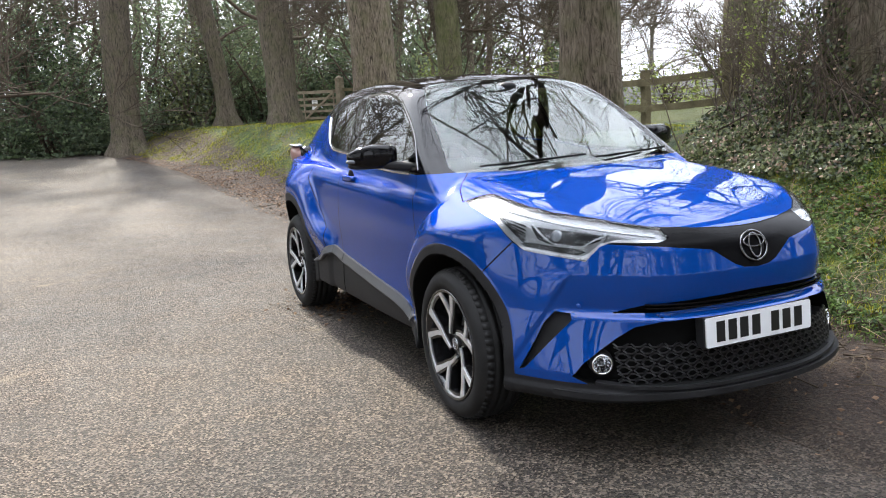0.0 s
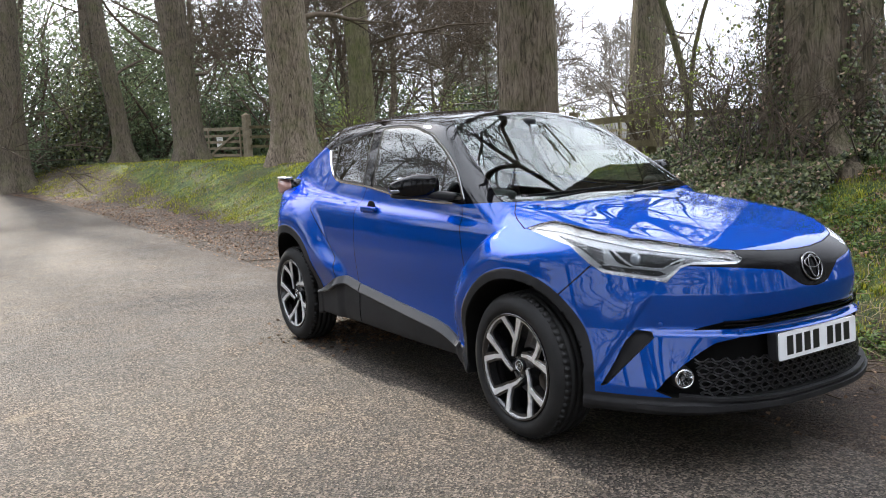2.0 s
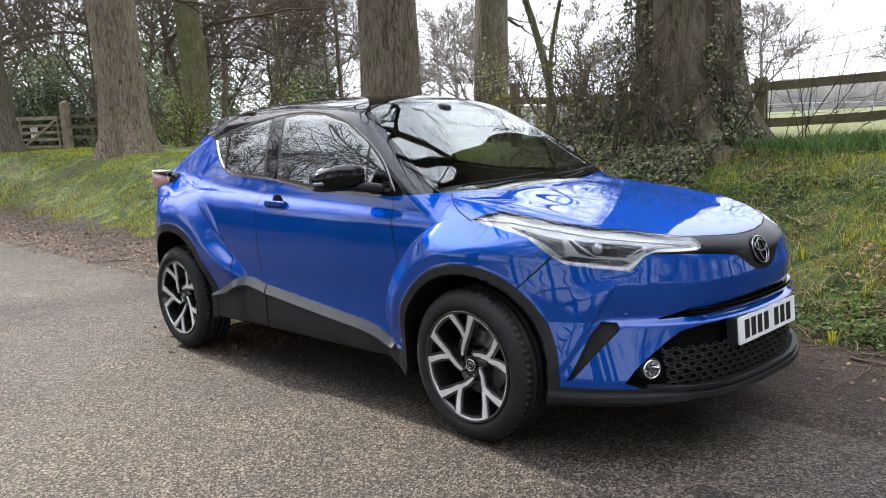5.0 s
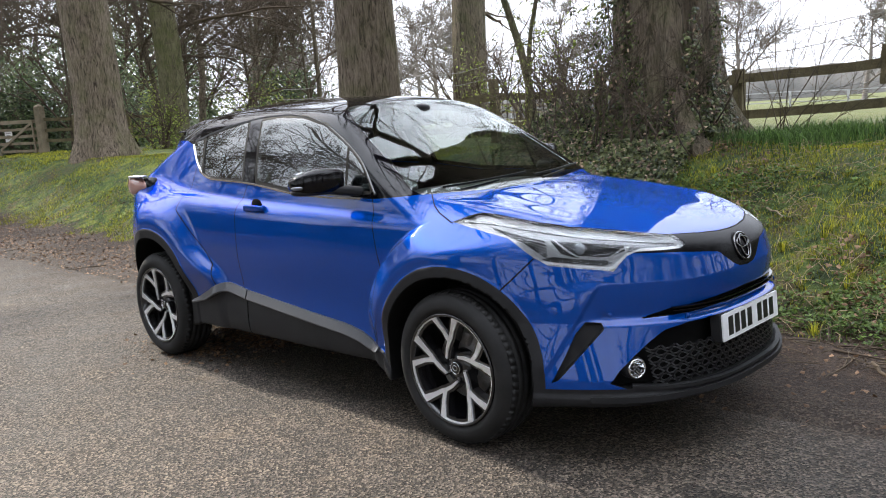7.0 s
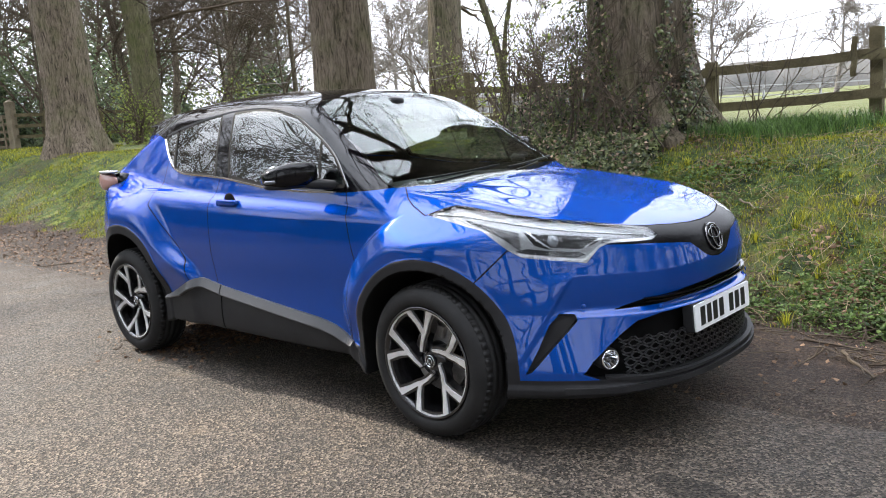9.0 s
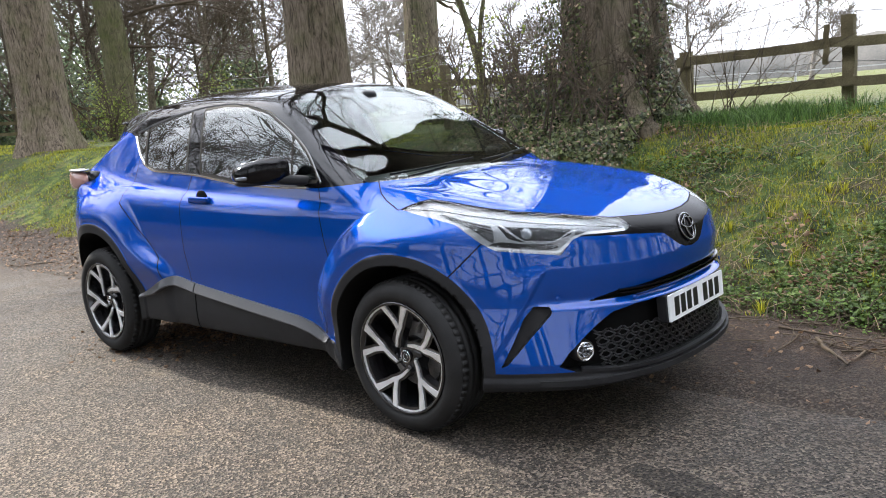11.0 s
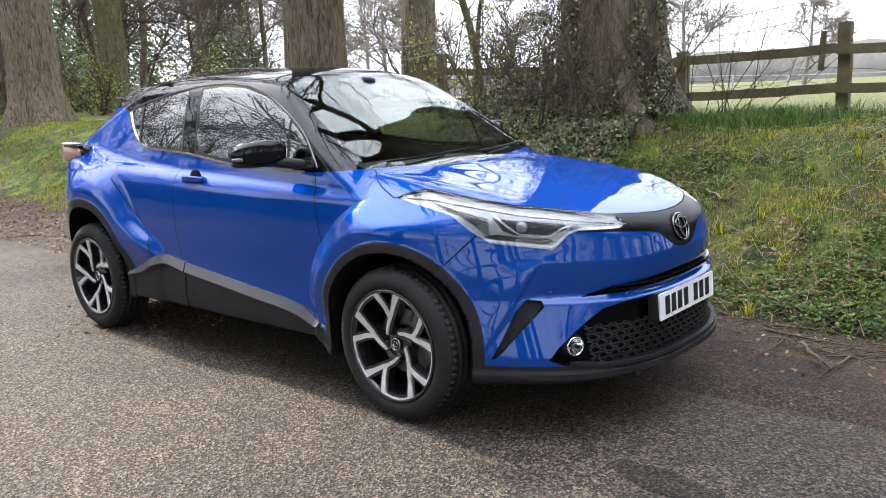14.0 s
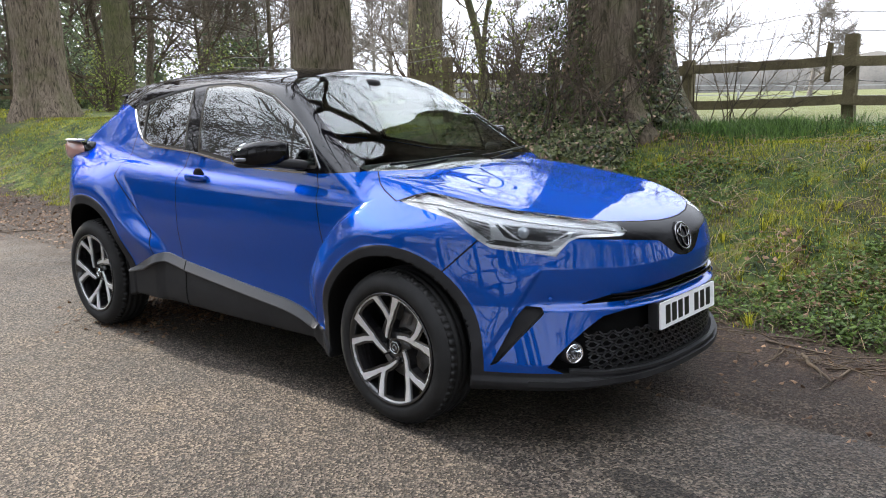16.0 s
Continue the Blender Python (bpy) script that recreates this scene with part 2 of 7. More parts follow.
LAMP_BLACK = material("lamp_black", (0.012, 0.012, 0.013), 0.25, 0.0, 0.2)
LAMP_GREY = material("lamp_grey", (0.10, 0.10, 0.105), 0.25, 0.5)
LENS = glass_material("lamp_lens", (0.97, 0.98, 0.985), 0.03)
LENS_BALL = material("lamp_ball", (0.10, 0.11, 0.125), 0.03, 0.3, 0.8, 1.0)
GLASS_FRONT = glass_material("clear_car_glass", (0.88, 0.925, 0.895), 0.055)
GLASS_DARK = glass_material("tinted_car_glass", (0.40, 0.42, 0.41), 0.17)
TAIL_RED = material("tail_lens", (0.40, 0.22, 0.18), 0.18, 0.0, 0.6, 1.0)
PLATE = material("plate_white", (0.74, 0.75, 0.76), 0.35)
INK = material("plate_black", (0.008, 0.008, 0.009), 0.4)

# ---- the lane, its bank and the field ----
bank_edge = spline([-30, -6, 0, 6, 12, 18, 24, 30, 40, 60], [1.2, 1.38, 1.42, 1.62, 1.74, 1.30, 0.4, -0.8, -3.6, -11.0])


def rise(y):
    """The lane climbs gently away from the car to a level stretch at the bend."""
    return 0.022 * smax(np.minimum(np.asarray(y, float), 36.0) - 9.0, 0.0, 3.0)


def ground_height(x, y):
    """The lane lies at nought; a bank rises on its far side to a level top, then the field falls away a little."""
    x, y = np.asarray(x, float), np.asarray(y, float)
    e = bank_edge(np.clip(y, -30, 60))
    t = np.clip((x - e) / 2.25, 0, 1)
    z = 0.98 * (0.55 * t + 0.45 * t * t * (3 - 2 * t)) * step(62, 34, y) * (1 - 0.22 * step(20, 30, y))
    z = z - 0.018 * np.clip(x - 6.5, 0, 40)
    z = np.where(x < -7, 0.04 * np.clip(-7 - x, 0, 10), z)
    dirt = step(0.25, 0.6, x) * step(e + 0.5, e, x)
    w = 0.018 * np.sin(5.1 * x + 1.3 * y) * np.cos(3.7 * y - 0.8 * x) + 0.03 * np.sin(1.3 * x + 0.7 * y) * np.cos(1.9 * y)
    rough = step(0.25, 1.2, x) + step(-7, -8, x)
    return z + rough * w * step(80, 30, np.abs(y)) + 0.015 * dirt + rise(y)


def grid_mesh(name, xs, ys, zf, mat):
    X, Y = np.meshgrid(xs, ys, indexing="ij")
    v = np.stack([X, Y, zf(X, Y)], -1).reshape(-1, 3)
    n, m = len(xs), len(ys)
    i = np.arange((n - 1) * m).reshape(n - 1, m)[:, :-1].reshape(-1)
    f = np.stack([i, i + m, i + m + 1, i + 1], 1)
    me = bpy.data.meshes.new(name)
    me.from_pydata(v.tolist(), [], f.tolist())
    me.materials.append(mat)
    me.polygons.foreach_set("use_smooth", [True] * len(me.polygons))
    return new(name, me)


def spread(*runs):
    return np.unique(np.round(np.concatenate([np.arange(a, b, s) for a, b, s in runs]), 4))


def verge(t, co, mid):
    """Nought on the clean lane, one on bare soil, with a ragged change between."""
    sep = t.nodes.new("ShaderNodeSeparateXYZ")
    t.links.new(co, sep.inputs[0])
    bend = math_node(t, "POWER", math_node(t, "MAXIMUM", math_node(t, "SUBTRACT", sep.outputs["Y"], 12.0), 0.0), 2.0)
    d = math_node(t, "ADD", sep.outputs["X"], math_node(t, "MULTIPLY", bend, 0.0045))
    ragged = noise_tex(t, 1.1, 4, 0.6, co)
    d = math_node(t, "ADD", d, math_node(t, "MULTIPLY", math_node(t, "SUBTRACT", mid.outputs["Fac"], 0.5), 1.5))
    d = math_node(t, "ADD", d, math_node(t, "MULTIPLY", math_node(t, "SUBTRACT", ragged.outputs["Fac"], 0.5), 1.4))
    return ramp(t, math_node(t, "ADD", math_node(t, "MULTIPLY", d, 0.80), 0.36), [(0.05, (0, 0, 0)), (0.95, (1, 1, 1))]).outputs[0], sep


def soil_colour(t, fine, co):
    crumb = t.nodes.new("ShaderNodeTexVoronoi")
    crumb.inputs["Scale"].default_value = 60
    t.links.new(co, crumb.inputs["Vector"])
    f = math_node(t, "ADD", math_node(t, "MULTIPLY", fine.outputs["Fac"], 0.8), math_node(t, "MULTIPLY", crumb.outputs["Color"], 0.2))
    return ramp(t, f, [(0.28, (0.010, 0.0068, 0.005)), (0.52, (0.038, 0.0245, 0.017)), (0.76, (0.115, 0.075, 0.052))]).outputs[0]


def stone_colour(t, co, mid):
    """Grey chippings of mixed tone, worn and stained in patches."""
    v = t.nodes.new("ShaderNodeTexVoronoi")
    v.inputs["Scale"].default_value = 108
    t.links.new(co, v.inputs["Vector"])
    big = noise_tex(t, 0.45, 5, 0.6, co)
    stone = ramp(t, v.outputs["Color"], [(0.1, (0.013, 0.0112, 0.0095)), (0.5, (0.054, 0.0465, 0.040)), (0.92, (0.225, 0.194, 0.164))])
    wear = ramp(t, mid.outputs["Fac"], [(0.3, (0.66, 0.65, 0.64)), (0.7, (1.22, 1.18, 1.13))])
    c = mix(t, 1.0, stone.outputs[0], wear.outputs[0], "MULTIPLY")
    stain = ramp(t, big.outputs["Fac"], [(0.35, (0.70, 0.70, 0.71)), (0.7, (1.24, 1.18, 1.09))])
    c = mix(t, 1.0, c, stain.outputs[0], "MULTIPLY")
    grit = ramp(t, noise_tex(t, 46, 4, 0.7, co).outputs["Fac"], [(0.34, (0.70, 0.70, 0.70)), (0.66, (1.28, 1.27, 1.25))])
    c = mix(t, 1.0, c, grit.outputs[0], "MULTIPLY")
    spots = noise_tex(t, 1.7, 2, 0.4, co, 0.6)
    pale = ramp(t, spots.outputs["Fac"], [(0.68, (0, 0, 0)), (0.75, (1, 1, 1))])
    return mix(t, math_node(t, "MULTIPLY", pale.outputs[0], 0.35), c, (0.22, 0.17, 0.11)), v


def ground_material():
    m = material("grass_and_soil", (0.1, 0.1, 0.05), 0.8, 0, 0.25)
    t, n, l, b = nodes_of(m)
    co = place(t)
    big, mid, fine = noise_tex(t, 0.9, 5, 0.6, co), noise_tex(t, 5, 5, 0.65, co), noise_tex(t, 55, 4, 0.7, co)
    worn = noise_tex(t, 3.2, 5, 0.65, co)
    bare_to, sep = verge(t, co, worn)
    green = ramp(t, mid.outputs["Fac"], [(0.36, (0.014, 0.026, 0.006)), (0.5, (0.048, 0.078, 0.012)), (0.62, (0.17, 0.185, 0.028))])
    stones, chips = stone_colour(t, co, worn)
    soil = mix(t, bare_to, stones, soil_colour(t, fine, co))
    patch = ramp(t, math_node(t, "ADD", math_node(t, "MULTIPLY", big.outputs["Fac"], 0.5), math_node(t, "MULTIPLY", mid.outputs["Fac"], 0.5)), [(0.51, (0, 0, 0)), (0.58, (1, 1, 1))])
    # bare soil in the strip beside the lane, worn into the foot of the bank
    edge = math_node(t, "ADD", sep.outputs["X"], math_node(t, "MULTIPLY", math_node(t, "SUBTRACT", mid.outputs["Fac"], 0.5), 0.9))
    edge = math_node(t, "SUBTRACT", edge, math_node(t, "MULTIPLY", math_node(t, "MINIMUM", math_node(t, "MAXIMUM", sep.outputs["Y"], 0.0), 14.0), 0.034))
    bare = ramp(t, math_node(t, "SUBTRACT", edge, 1.0), [(0.42, (1, 1, 1)), (0.62, (0, 0, 0))])
    c = mix(t, math_node(t, "MULTIPLY", patch.outputs[0], 0.85), green.outputs[0], soil)
    c = mix(t, bare.outputs[0], c, soil)
    # open meadow beyond the fence
    meadow = ramp(t, big.outputs["Fac"], [(0.3, (0.050, 0.058, 0.010)), (0.7, (0.082, 0.086, 0.018))])
    far = ramp(t, math_node(t, "MULTIPLY", sep.outputs["X"], 0.1), [(0.60, (0, 0, 0)), (0.72, (1, 1, 1))])
    c = mix(t, far.outputs[0], c, meadow.outputs[0])
    l.new(c, b.inputs["Base Color"])
    l.new(bump(t, fine.outputs["Fac"], 0.9, 0.03, bump(t, chips.outputs["Distance"], 0.6, 0.009, bump(t, mid.outputs["Fac"], 0.4, 0.05))), b.inputs["Normal"])
    return m


def asphalt_material():
    m = material("worn_asphalt", (0.07, 0.066, 0.062), 0.8, 0, 0.3)
    t, n, l, b = nodes_of(m)
    co = place(t)
    mid, fine, crumb = noise_tex(t, 3.2, 5, 0.65, co), noise_tex(t, 160, 3, 0.6, co), noise_tex(t, 55, 4, 0.7, co)
    c, v = stone_colour(t, co, mid)
    silt, sep = verge(t, co, mid)
    c = mix(t, silt, c, soil_colour(t, crumb, co))
    l.new(c, b.inputs["Base Color"])
    l.new(ramp(t, mid.outputs["Fac"], [(0.3, (0.62,) * 3), (0.7, (0.85,) * 3)]).outputs[0], b.inputs["Roughness"])
    h = math_node(t, "ADD", v.outputs["Distance"], math_node(t, "MULTIPLY", fine.outputs["Fac"], 0.4))
    l.new(bump(t, h, 1.0, 0.014), b.inputs["Normal"])
    return m


def bark_material(name, dark, light, green=0.0):
    m = material(name, light, 0.92, 0, 0.15)
    t, n, l, b = nodes_of(m)
    co = objcoord(t)
    mp = t.nodes.new("ShaderNodeMapping")
    mp.inputs["Scale"].default_value = (1, 1, 0.19)
    l.new(co, mp.inputs[0])
    ridge, coarse = noise_tex(t, 21, 7, 0.70, mp.outputs[0], 1.3), noise_tex(t, 2.2, 4, 0.6, co)
    c = ramp(t, ridge.outputs["Fac"], [(0.38, dark), (0.50, tuple(0.6 * a + 0.4 * d for a, d in zip(light, dark))), (0.62, light)]).outputs[0]
    moss = ramp(t, coarse.outputs["Fac"], [(0.45, (0, 0, 0)), (0.7, (1, 1, 1))])
    c = mix(t, math_node(t, "MULTIPLY", moss.outputs[0], green), c, (0.085, 0.10, 0.03))
    l.new(c, b.inputs["Base Color"])
    l.new(bump(t, ridge.outputs["Fac"], 1.0, 0.05), b.inputs["Normal"])
    return m


def leaf_material(name, dark, light, rough=0.35, through_=0.35):
    m = material(name, light, rough, 0, 0.32)
    t, n, l, b = nodes_of(m)
    g = t.nodes.new("ShaderNodeNewGeometry")
    c = ramp(t, g.outputs["Random Per Island"], [(0.0, dark), (0.75, light), (1.0, tuple(min(1, 1.35 * a) for a in light))])
    l.new(c.outputs[0], b.inputs["Base Color"])
    tr, add = t.nodes.new("ShaderNodeBsdfTranslucent"), t.nodes.new("ShaderNodeMixShader")
    l.new(c.outputs[0], tr.inputs["Color"])
    add.inputs[0].default_value = through_
    l.new(b.outputs[0], add.inputs[1])
    l.new(tr.outputs[0], add.inputs[2])
    l.new(add.outputs[0], t.nodes["Material Output"].inputs[0])
    return m


GROUND = ground_material()
ASPHALT = asphalt_material()
BARK = bark_material("grey_brown_bark", (0.038, 0.029, 0.021), (0.20, 0.160, 0.118), 0.40)
BARK_DARK = bark_material("dark_bark", (0.040, 0.033, 0.025), (0.155, 0.128, 0.095), 0.35)
BARK_PALE = bark_material("pale_green_bark", (0.060, 0.056, 0.034), (0.165, 0.150, 0.088), 0.7)
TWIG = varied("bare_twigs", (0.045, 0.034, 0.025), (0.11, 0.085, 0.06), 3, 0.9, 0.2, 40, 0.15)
# haze over the distance is put into this paler twig colour
TWIG_HAZED = varied("hazed_distant_twigs", (0.12, 0.108, 0.096), (0.20, 0.18, 0.16), 1, 0.95, 0.1, 10, 0.1)
WOOD = varied("weathered_fence_wood", (0.075, 0.062, 0.034), (0.17, 0.145, 0.085), 5, 0.9, 0.5, 70, 0.15)
WOOD_PALE = varied("pale_gate_wood", (0.13, 0.105, 0.07), (0.25, 0.21, 0.15), 5, 0.85, 0.4, 70, 0.2)
WIRE = material("galvanised_wire", (0.20, 0.19, 0.18), 0.5, 0.7)
# sun glints on the ivy are put into these two leaf colours
IVY = leaf_material("ivy_leaf", (0.010, 0.018, 0.007), (0.115, 0.132, 0.050), 0.25, 0.30)
IVY_DRY_SUNLIT = leaf_material("dry_sunlit_ivy_leaf", (0.070, 0.042, 0.026), (0.30, 0.215, 0.14), 0.7, 0.2)
LITTER = leaf_material("dry_leaf", (0.050, 0.028, 0.016), (0.20, 0.125, 0.075), 0.7, 0.2)
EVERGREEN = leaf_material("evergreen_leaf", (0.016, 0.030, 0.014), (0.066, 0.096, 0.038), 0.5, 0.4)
# far bushes: haze is put into the leaf colour as a paler green
EVERGREEN_HAZED = leaf_material("hazed_evergreen_leaf", (0.055, 0.078, 0.048), (0.13, 0.165, 0.085), 0.65, 0.5)
YOUNG = leaf_material("young_leaf", (0.09, 0.12, 0.02), (0.22, 0.26, 0.06), 0.5, 0.5)
GRASS = leaf_material("grass_blade", (0.040, 0.062, 0.009), (0.31, 0.305, 0.030), 0.5, 0.5)
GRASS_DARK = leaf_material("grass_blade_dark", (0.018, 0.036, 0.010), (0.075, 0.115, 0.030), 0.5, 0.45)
GRASS_LUSH = leaf_material("lush_grass_blade", (0.022, 0.048, 0.012), (0.085, 0.150, 0.034), 0.45, 0.45)
STRAW = varied("dry_straw", (0.16, 0.115, 0.07), (0.36, 0.29, 0.19), 9, 0.9, 0.1, 60, 0.15)
WEED = leaf_material("weed_leaf", (0.026, 0.050, 0.013), (0.105, 0.165, 0.038), 0.5, 0.45)
RAIL_GREY = varied("pale_grey_rail", (0.26, 0.26, 0.26), (0.38, 0.38, 0.37), 2, 0.8, 0.1, 20, 0.2)
SIGN_WHITE = material("sign_white", (0.62, 0.62, 0.60), 0.5)
HAZE_HILL = varied("far_wood", (0.075, 0.074, 0.070), (0.13, 0.122, 0.11), 0.12, 1.0, 0.1, 1.5, 0.0)



def tar_material():
    """The lane's chippings bedded in fresh dark tar."""
    m = material("newer_tar", (0.03, 0.03, 0.03), 0.85, 0, 0.25)
    t, n, l, b = nodes_of(m)
    co = place(t)
    c, v = stone_colour(t, co, noise_tex(t, 3.2, 5, 0.65, co))
    l.new(mix(t, 0.55, c, (0.012, 0.0115, 0.011)), b.inputs["Base Color"])
    l.new(bump(t, v.outputs["Distance"], 1.0, 0.012), b.inputs["Normal"])
    return m


TAR = tar_material()

ground = grid_mesh("ground", spread((-900, -40, 60), (-40, -8, 4), (-8, 0, 0.8), (0, 6.6, 0.13), (6.6, 16, 0.8), (16, 60, 6), (60, 1801, 120)),
                   spread((-900, -30, 60), (-30, -6, 1.2), (-6, 12, 0.16), (12, 30, 0.5), (30, 70, 3), (70, 1801, 120)),
                   lambda x, y: ground_height(x, y) - 0.03 * (np.abs(x + 3.4) < 3.7), GROUND)
tagged(ground, "grass bank, bare soil and meadow", "ground", kind="structure")
road_side = spline([-40, -4, 2, 8, 14, 20, 28, 40, 60], [0.18, 0.24, 0.30, 0.36, 0.20, -0.1, -1.0, -3.2, -9.0])


def build_road():
    ys = spread((-40, -6, 1.0), (-6, 14, 0.2), (14, 60, 0.7))
    rs = np.random.RandomState(3)
    vs, fs = [], []
    wob = np.cumsum(rs.normal(0, 0.012, len(ys)))
    wob = wob - np.linspace(wob[0], wob[-1], len(ys))
    k = 12
    for y, w in zip(ys, wob):
        r = float(road_side(y)) + float(np.clip(w, -0.12, 0.12))
        for x in np.linspace(r - 6.8, r, k):
            vs.append((x, y, float(rise(y))))
        vs.append((r + 0.03, y, float(rise(y)) - 0.035))
    k += 1
    for i in range(len(ys) - 1):
        for j in range(k - 1):
            a = i * k + j
            fs.append((a, a + 1, a + k + 1, a + k))
    ob = sheet("road", vs, fs, ASPHALT, None)
    return tagged(ob, "worn grey asphalt lane with coarse chippings", "road", kind="structure")


build_road()


def build_patch():
    """A thin repair of newer, darker tar with a ragged edge."""
    rr = random.Random(77)
    vs, fs = [(0, 0, 0.006)], []
    n = 48
    for ring, z in ((0.55, 0.006), (0.93, 0.005), (1.0, 0.001)):
        rr.seed(78)
        for k in range(n):
            a = 2 * math.pi * k / n
            r = ring * (1 + 0.10 * math.sin(3 * a + 1) + 0.07 * math.sin(7 * a) + rr.uniform(-0.05, 0.05))
            vs.append((0.085 * r * math.cos(a), 0.30 * r * math.sin(a), z))
    for k in range(n):
        fs.append((0, 1 + k, 1 + (k + 1) % n))
        for j in (0, 1):
            b = 1 + j * n
            fs.append((b + k, b + n + k, b + n + (k + 1) % n, b + (k + 1) % n))
    ob = sheet("tar_patch", vs, fs, TAR, None)
    ob.location, ob.rotation_euler = (-0.74, -1.24, 0.0), (0, 0, radians(-14))
    tagged(ob, "small dark repair of newer tar in the lane", "tar patch")


build_patch()


# ---- trees ----
def tube(vs, fs, pts, radii, sides):
    """Append a tapering tube along pts to the lists."""
    base = len(vs)
    up = Vector((0.3, 0.2, 1)).normalized()
    for i, p in enumerate(pts):
        d = (pts[min(i + 1, len(pts) - 1)] - pts[max(i - 1, 0)]).normalized()
        a = d.cross(up)
        if a.length < 0.05:
            a = d.cross(Vector((1, 0, 0)))
        a.normalize()
        b = d.cross(a)
        for k in range(sides):
            t = 2 * math.pi * k / sides
            vs.append(p + (a * math.cos(t) + b * math.sin(t)) * radii[i])
    for i in range(len(pts) - 1):
        for k in range(sides):
            j = base + i * sides
            fs.append((j + k, j + (k + 1) % sides, j + sides + (k + 1) % sides, j + sides + k))


def limb(rng, vs, fs, p, d, length, r, depth, droop=0.0, forks=4, thin=0.004):
    """A crooked bough with its side boughs, thinner at each step."""
    n = max(4, int(length / 0.35)) if depth > 1 else 4
    pts, radii = [p.copy()], [r]
    for i in range(n):
        d = (d + Vector((rng.uniform(-1, 1), rng.uniform(-1, 1), rng.uniform(-0.8, 0.8) - droop)) * 0.22).normalized()
        p = p + d * (length / n)
        pts.append(p.copy())
        radii.append(max(thin, r * (1 - 0.75 * (i + 1) / n)))
    tube(vs, fs, pts, radii, 7 if r > 0.05 else 4 if r > 0.012 else 3)
    if depth <= 0:
        return
    for k in range(forks):
        t = rng.uniform(0.25, 1.0)
        i = min(n - 1, int(t * n))
        side = Vector((rng.uniform(-1, 1), rng.uniform(-1, 1), rng.uniform(-0.3, 0.8))).normalized()
        dd = (pts[i + 1] - pts[i]).normalized()
        nd = (dd * rng.uniform(0.3, 0.9) + side * rng.uniform(0.6, 1.0)).normalized()
        limb(rng, vs, fs, pts[i], nd, length * rng.uniform(0.45, 0.75), max(thin, radii[i] * rng.uniform(0.45, 0.7)), depth - 1, droop, forks, thin)


def trunk_mesh(rng, height, r0, r1, flare, lean, ridges=9, rough=0.05, flutes=0.0):
    """A buttressed, ridged trunk."""
    vs, fs = [], []
    rows, seg = (max(10, int(height / 0.22)), 40) if not flutes else (int(height / 0.06), 120)
    ph = [rng.uniform(0, 6.28) for _ in range(6)]
    for i in range(rows + 1):
        t = i / rows
        h = height * t
        r = r0 + (r1 - r0) * t + flare * math.exp(-h / 0.32)
        for k in range(seg):
            a = 2 * math.pi * k / seg
            q = 1 + rough * math.sin(ridges * a + ph[0] + 0.9 * h) * math.exp(-h / 2.5) + rough * 0.8 * math.sin(3 * a + ph[1] + 0.5 * h) + 0.5 * rough * math.sin(17 * a + ph[2] + 1.7 * h)
            q += 0.35 * flare / r0 * math.exp(-h / 0.3) * math.sin(5 * a + ph[3])
            if flutes:
                w = a + 0.10 * math.sin(1.3 * h + ph[4]) + 0.05 * math.sin(3.1 * h)
                fold = abs(math.sin(2.5 * w + ph[1])) * 0.75 + abs(math.sin(4.5 * w + ph[3] + 0.3 * h)) * 0.45
                knob = math.sin(9 * a + 5.1 * h + ph[0]) * math.sin(4 * a - 6.3 * h + ph[2]) + 0.7 * math.sin(21 * a + 2 * h) * math.sin(13 * h + 5 * a)
                q += flutes * (fold - 0.75) * (1 + 0.8 * math.exp(-h / 0.6)) + 0.018 * knob
            vs.append((r * q * math.cos(a) + lean[0] * h + 0.04 * math.sin(h * 0.9 + ph[4]), r * q * math.sin(a) + lean[1] * h + 0.04 * math.sin(h * 0.7 + ph[5]), h - 0.25 * (i == 0)))
    for i in range(rows):
        for k in range(seg):
            j = i * seg
            fs.append((j + k, j + (k + 1) % seg, j + seg + (k + 1) % seg, j + seg + k))
    return vs, fs


def build_tree(x, y, height, r0, r1, flare=0.2, lean=(0, 0), seed=1, bark=None, label="", crown=None, limbs=(), ground_z=None, flutes=0.0):
    rng = random.Random(seed)
    z = float(ground_height(x, y)) if ground_z is None else ground_z
    tree = new("tree")
    tree.location = (x, y, z - 0.05)
    tagged(tree, label or "tall bare tree with a rough brown trunk", "tree")
    vs, fs = trunk_mesh(rng, height, r0, r1, flare, lean, flutes=flutes)
    sheet("trunk", vs, fs, bark or BARK, tree)
    bv, bf = [], []
    top = Vector((lean[0] * height, lean[1] * height, height))
    for h, turn, rise, length, r, depth, forks in limbs:
        p = Vector((lean[0] * h, lean[1] * h, h))
        d = Vector((math.cos(turn), math.sin(turn), rise)).normalized()
        limb(rng, bv, bf, p + d * (r0 + (r1 - r0) * h / height) * 0.6, d, length, r, depth, 0.12, forks)
    if crown:
        n, length, depth, forks = crown
        for k in range(n):
            a = 2 * math.pi * (k + rng.random() * 0.6) / n
            d = Vector((math.cos(a), math.sin(a), rng.uniform(0.35, 1.5))).normalized()
            limb(rng, bv, bf, top - Vector((0, 0, rng.uniform(0, height * 0.35))), d, length * rng.uniform(0.7, 1.2), r1 * 0.55, depth, 0.0, forks, 0.006)
    if bv:
        sheet("crown", [tuple(v) for v in bv], bf, TWIG, tree, "bare brown branches")
    return tree


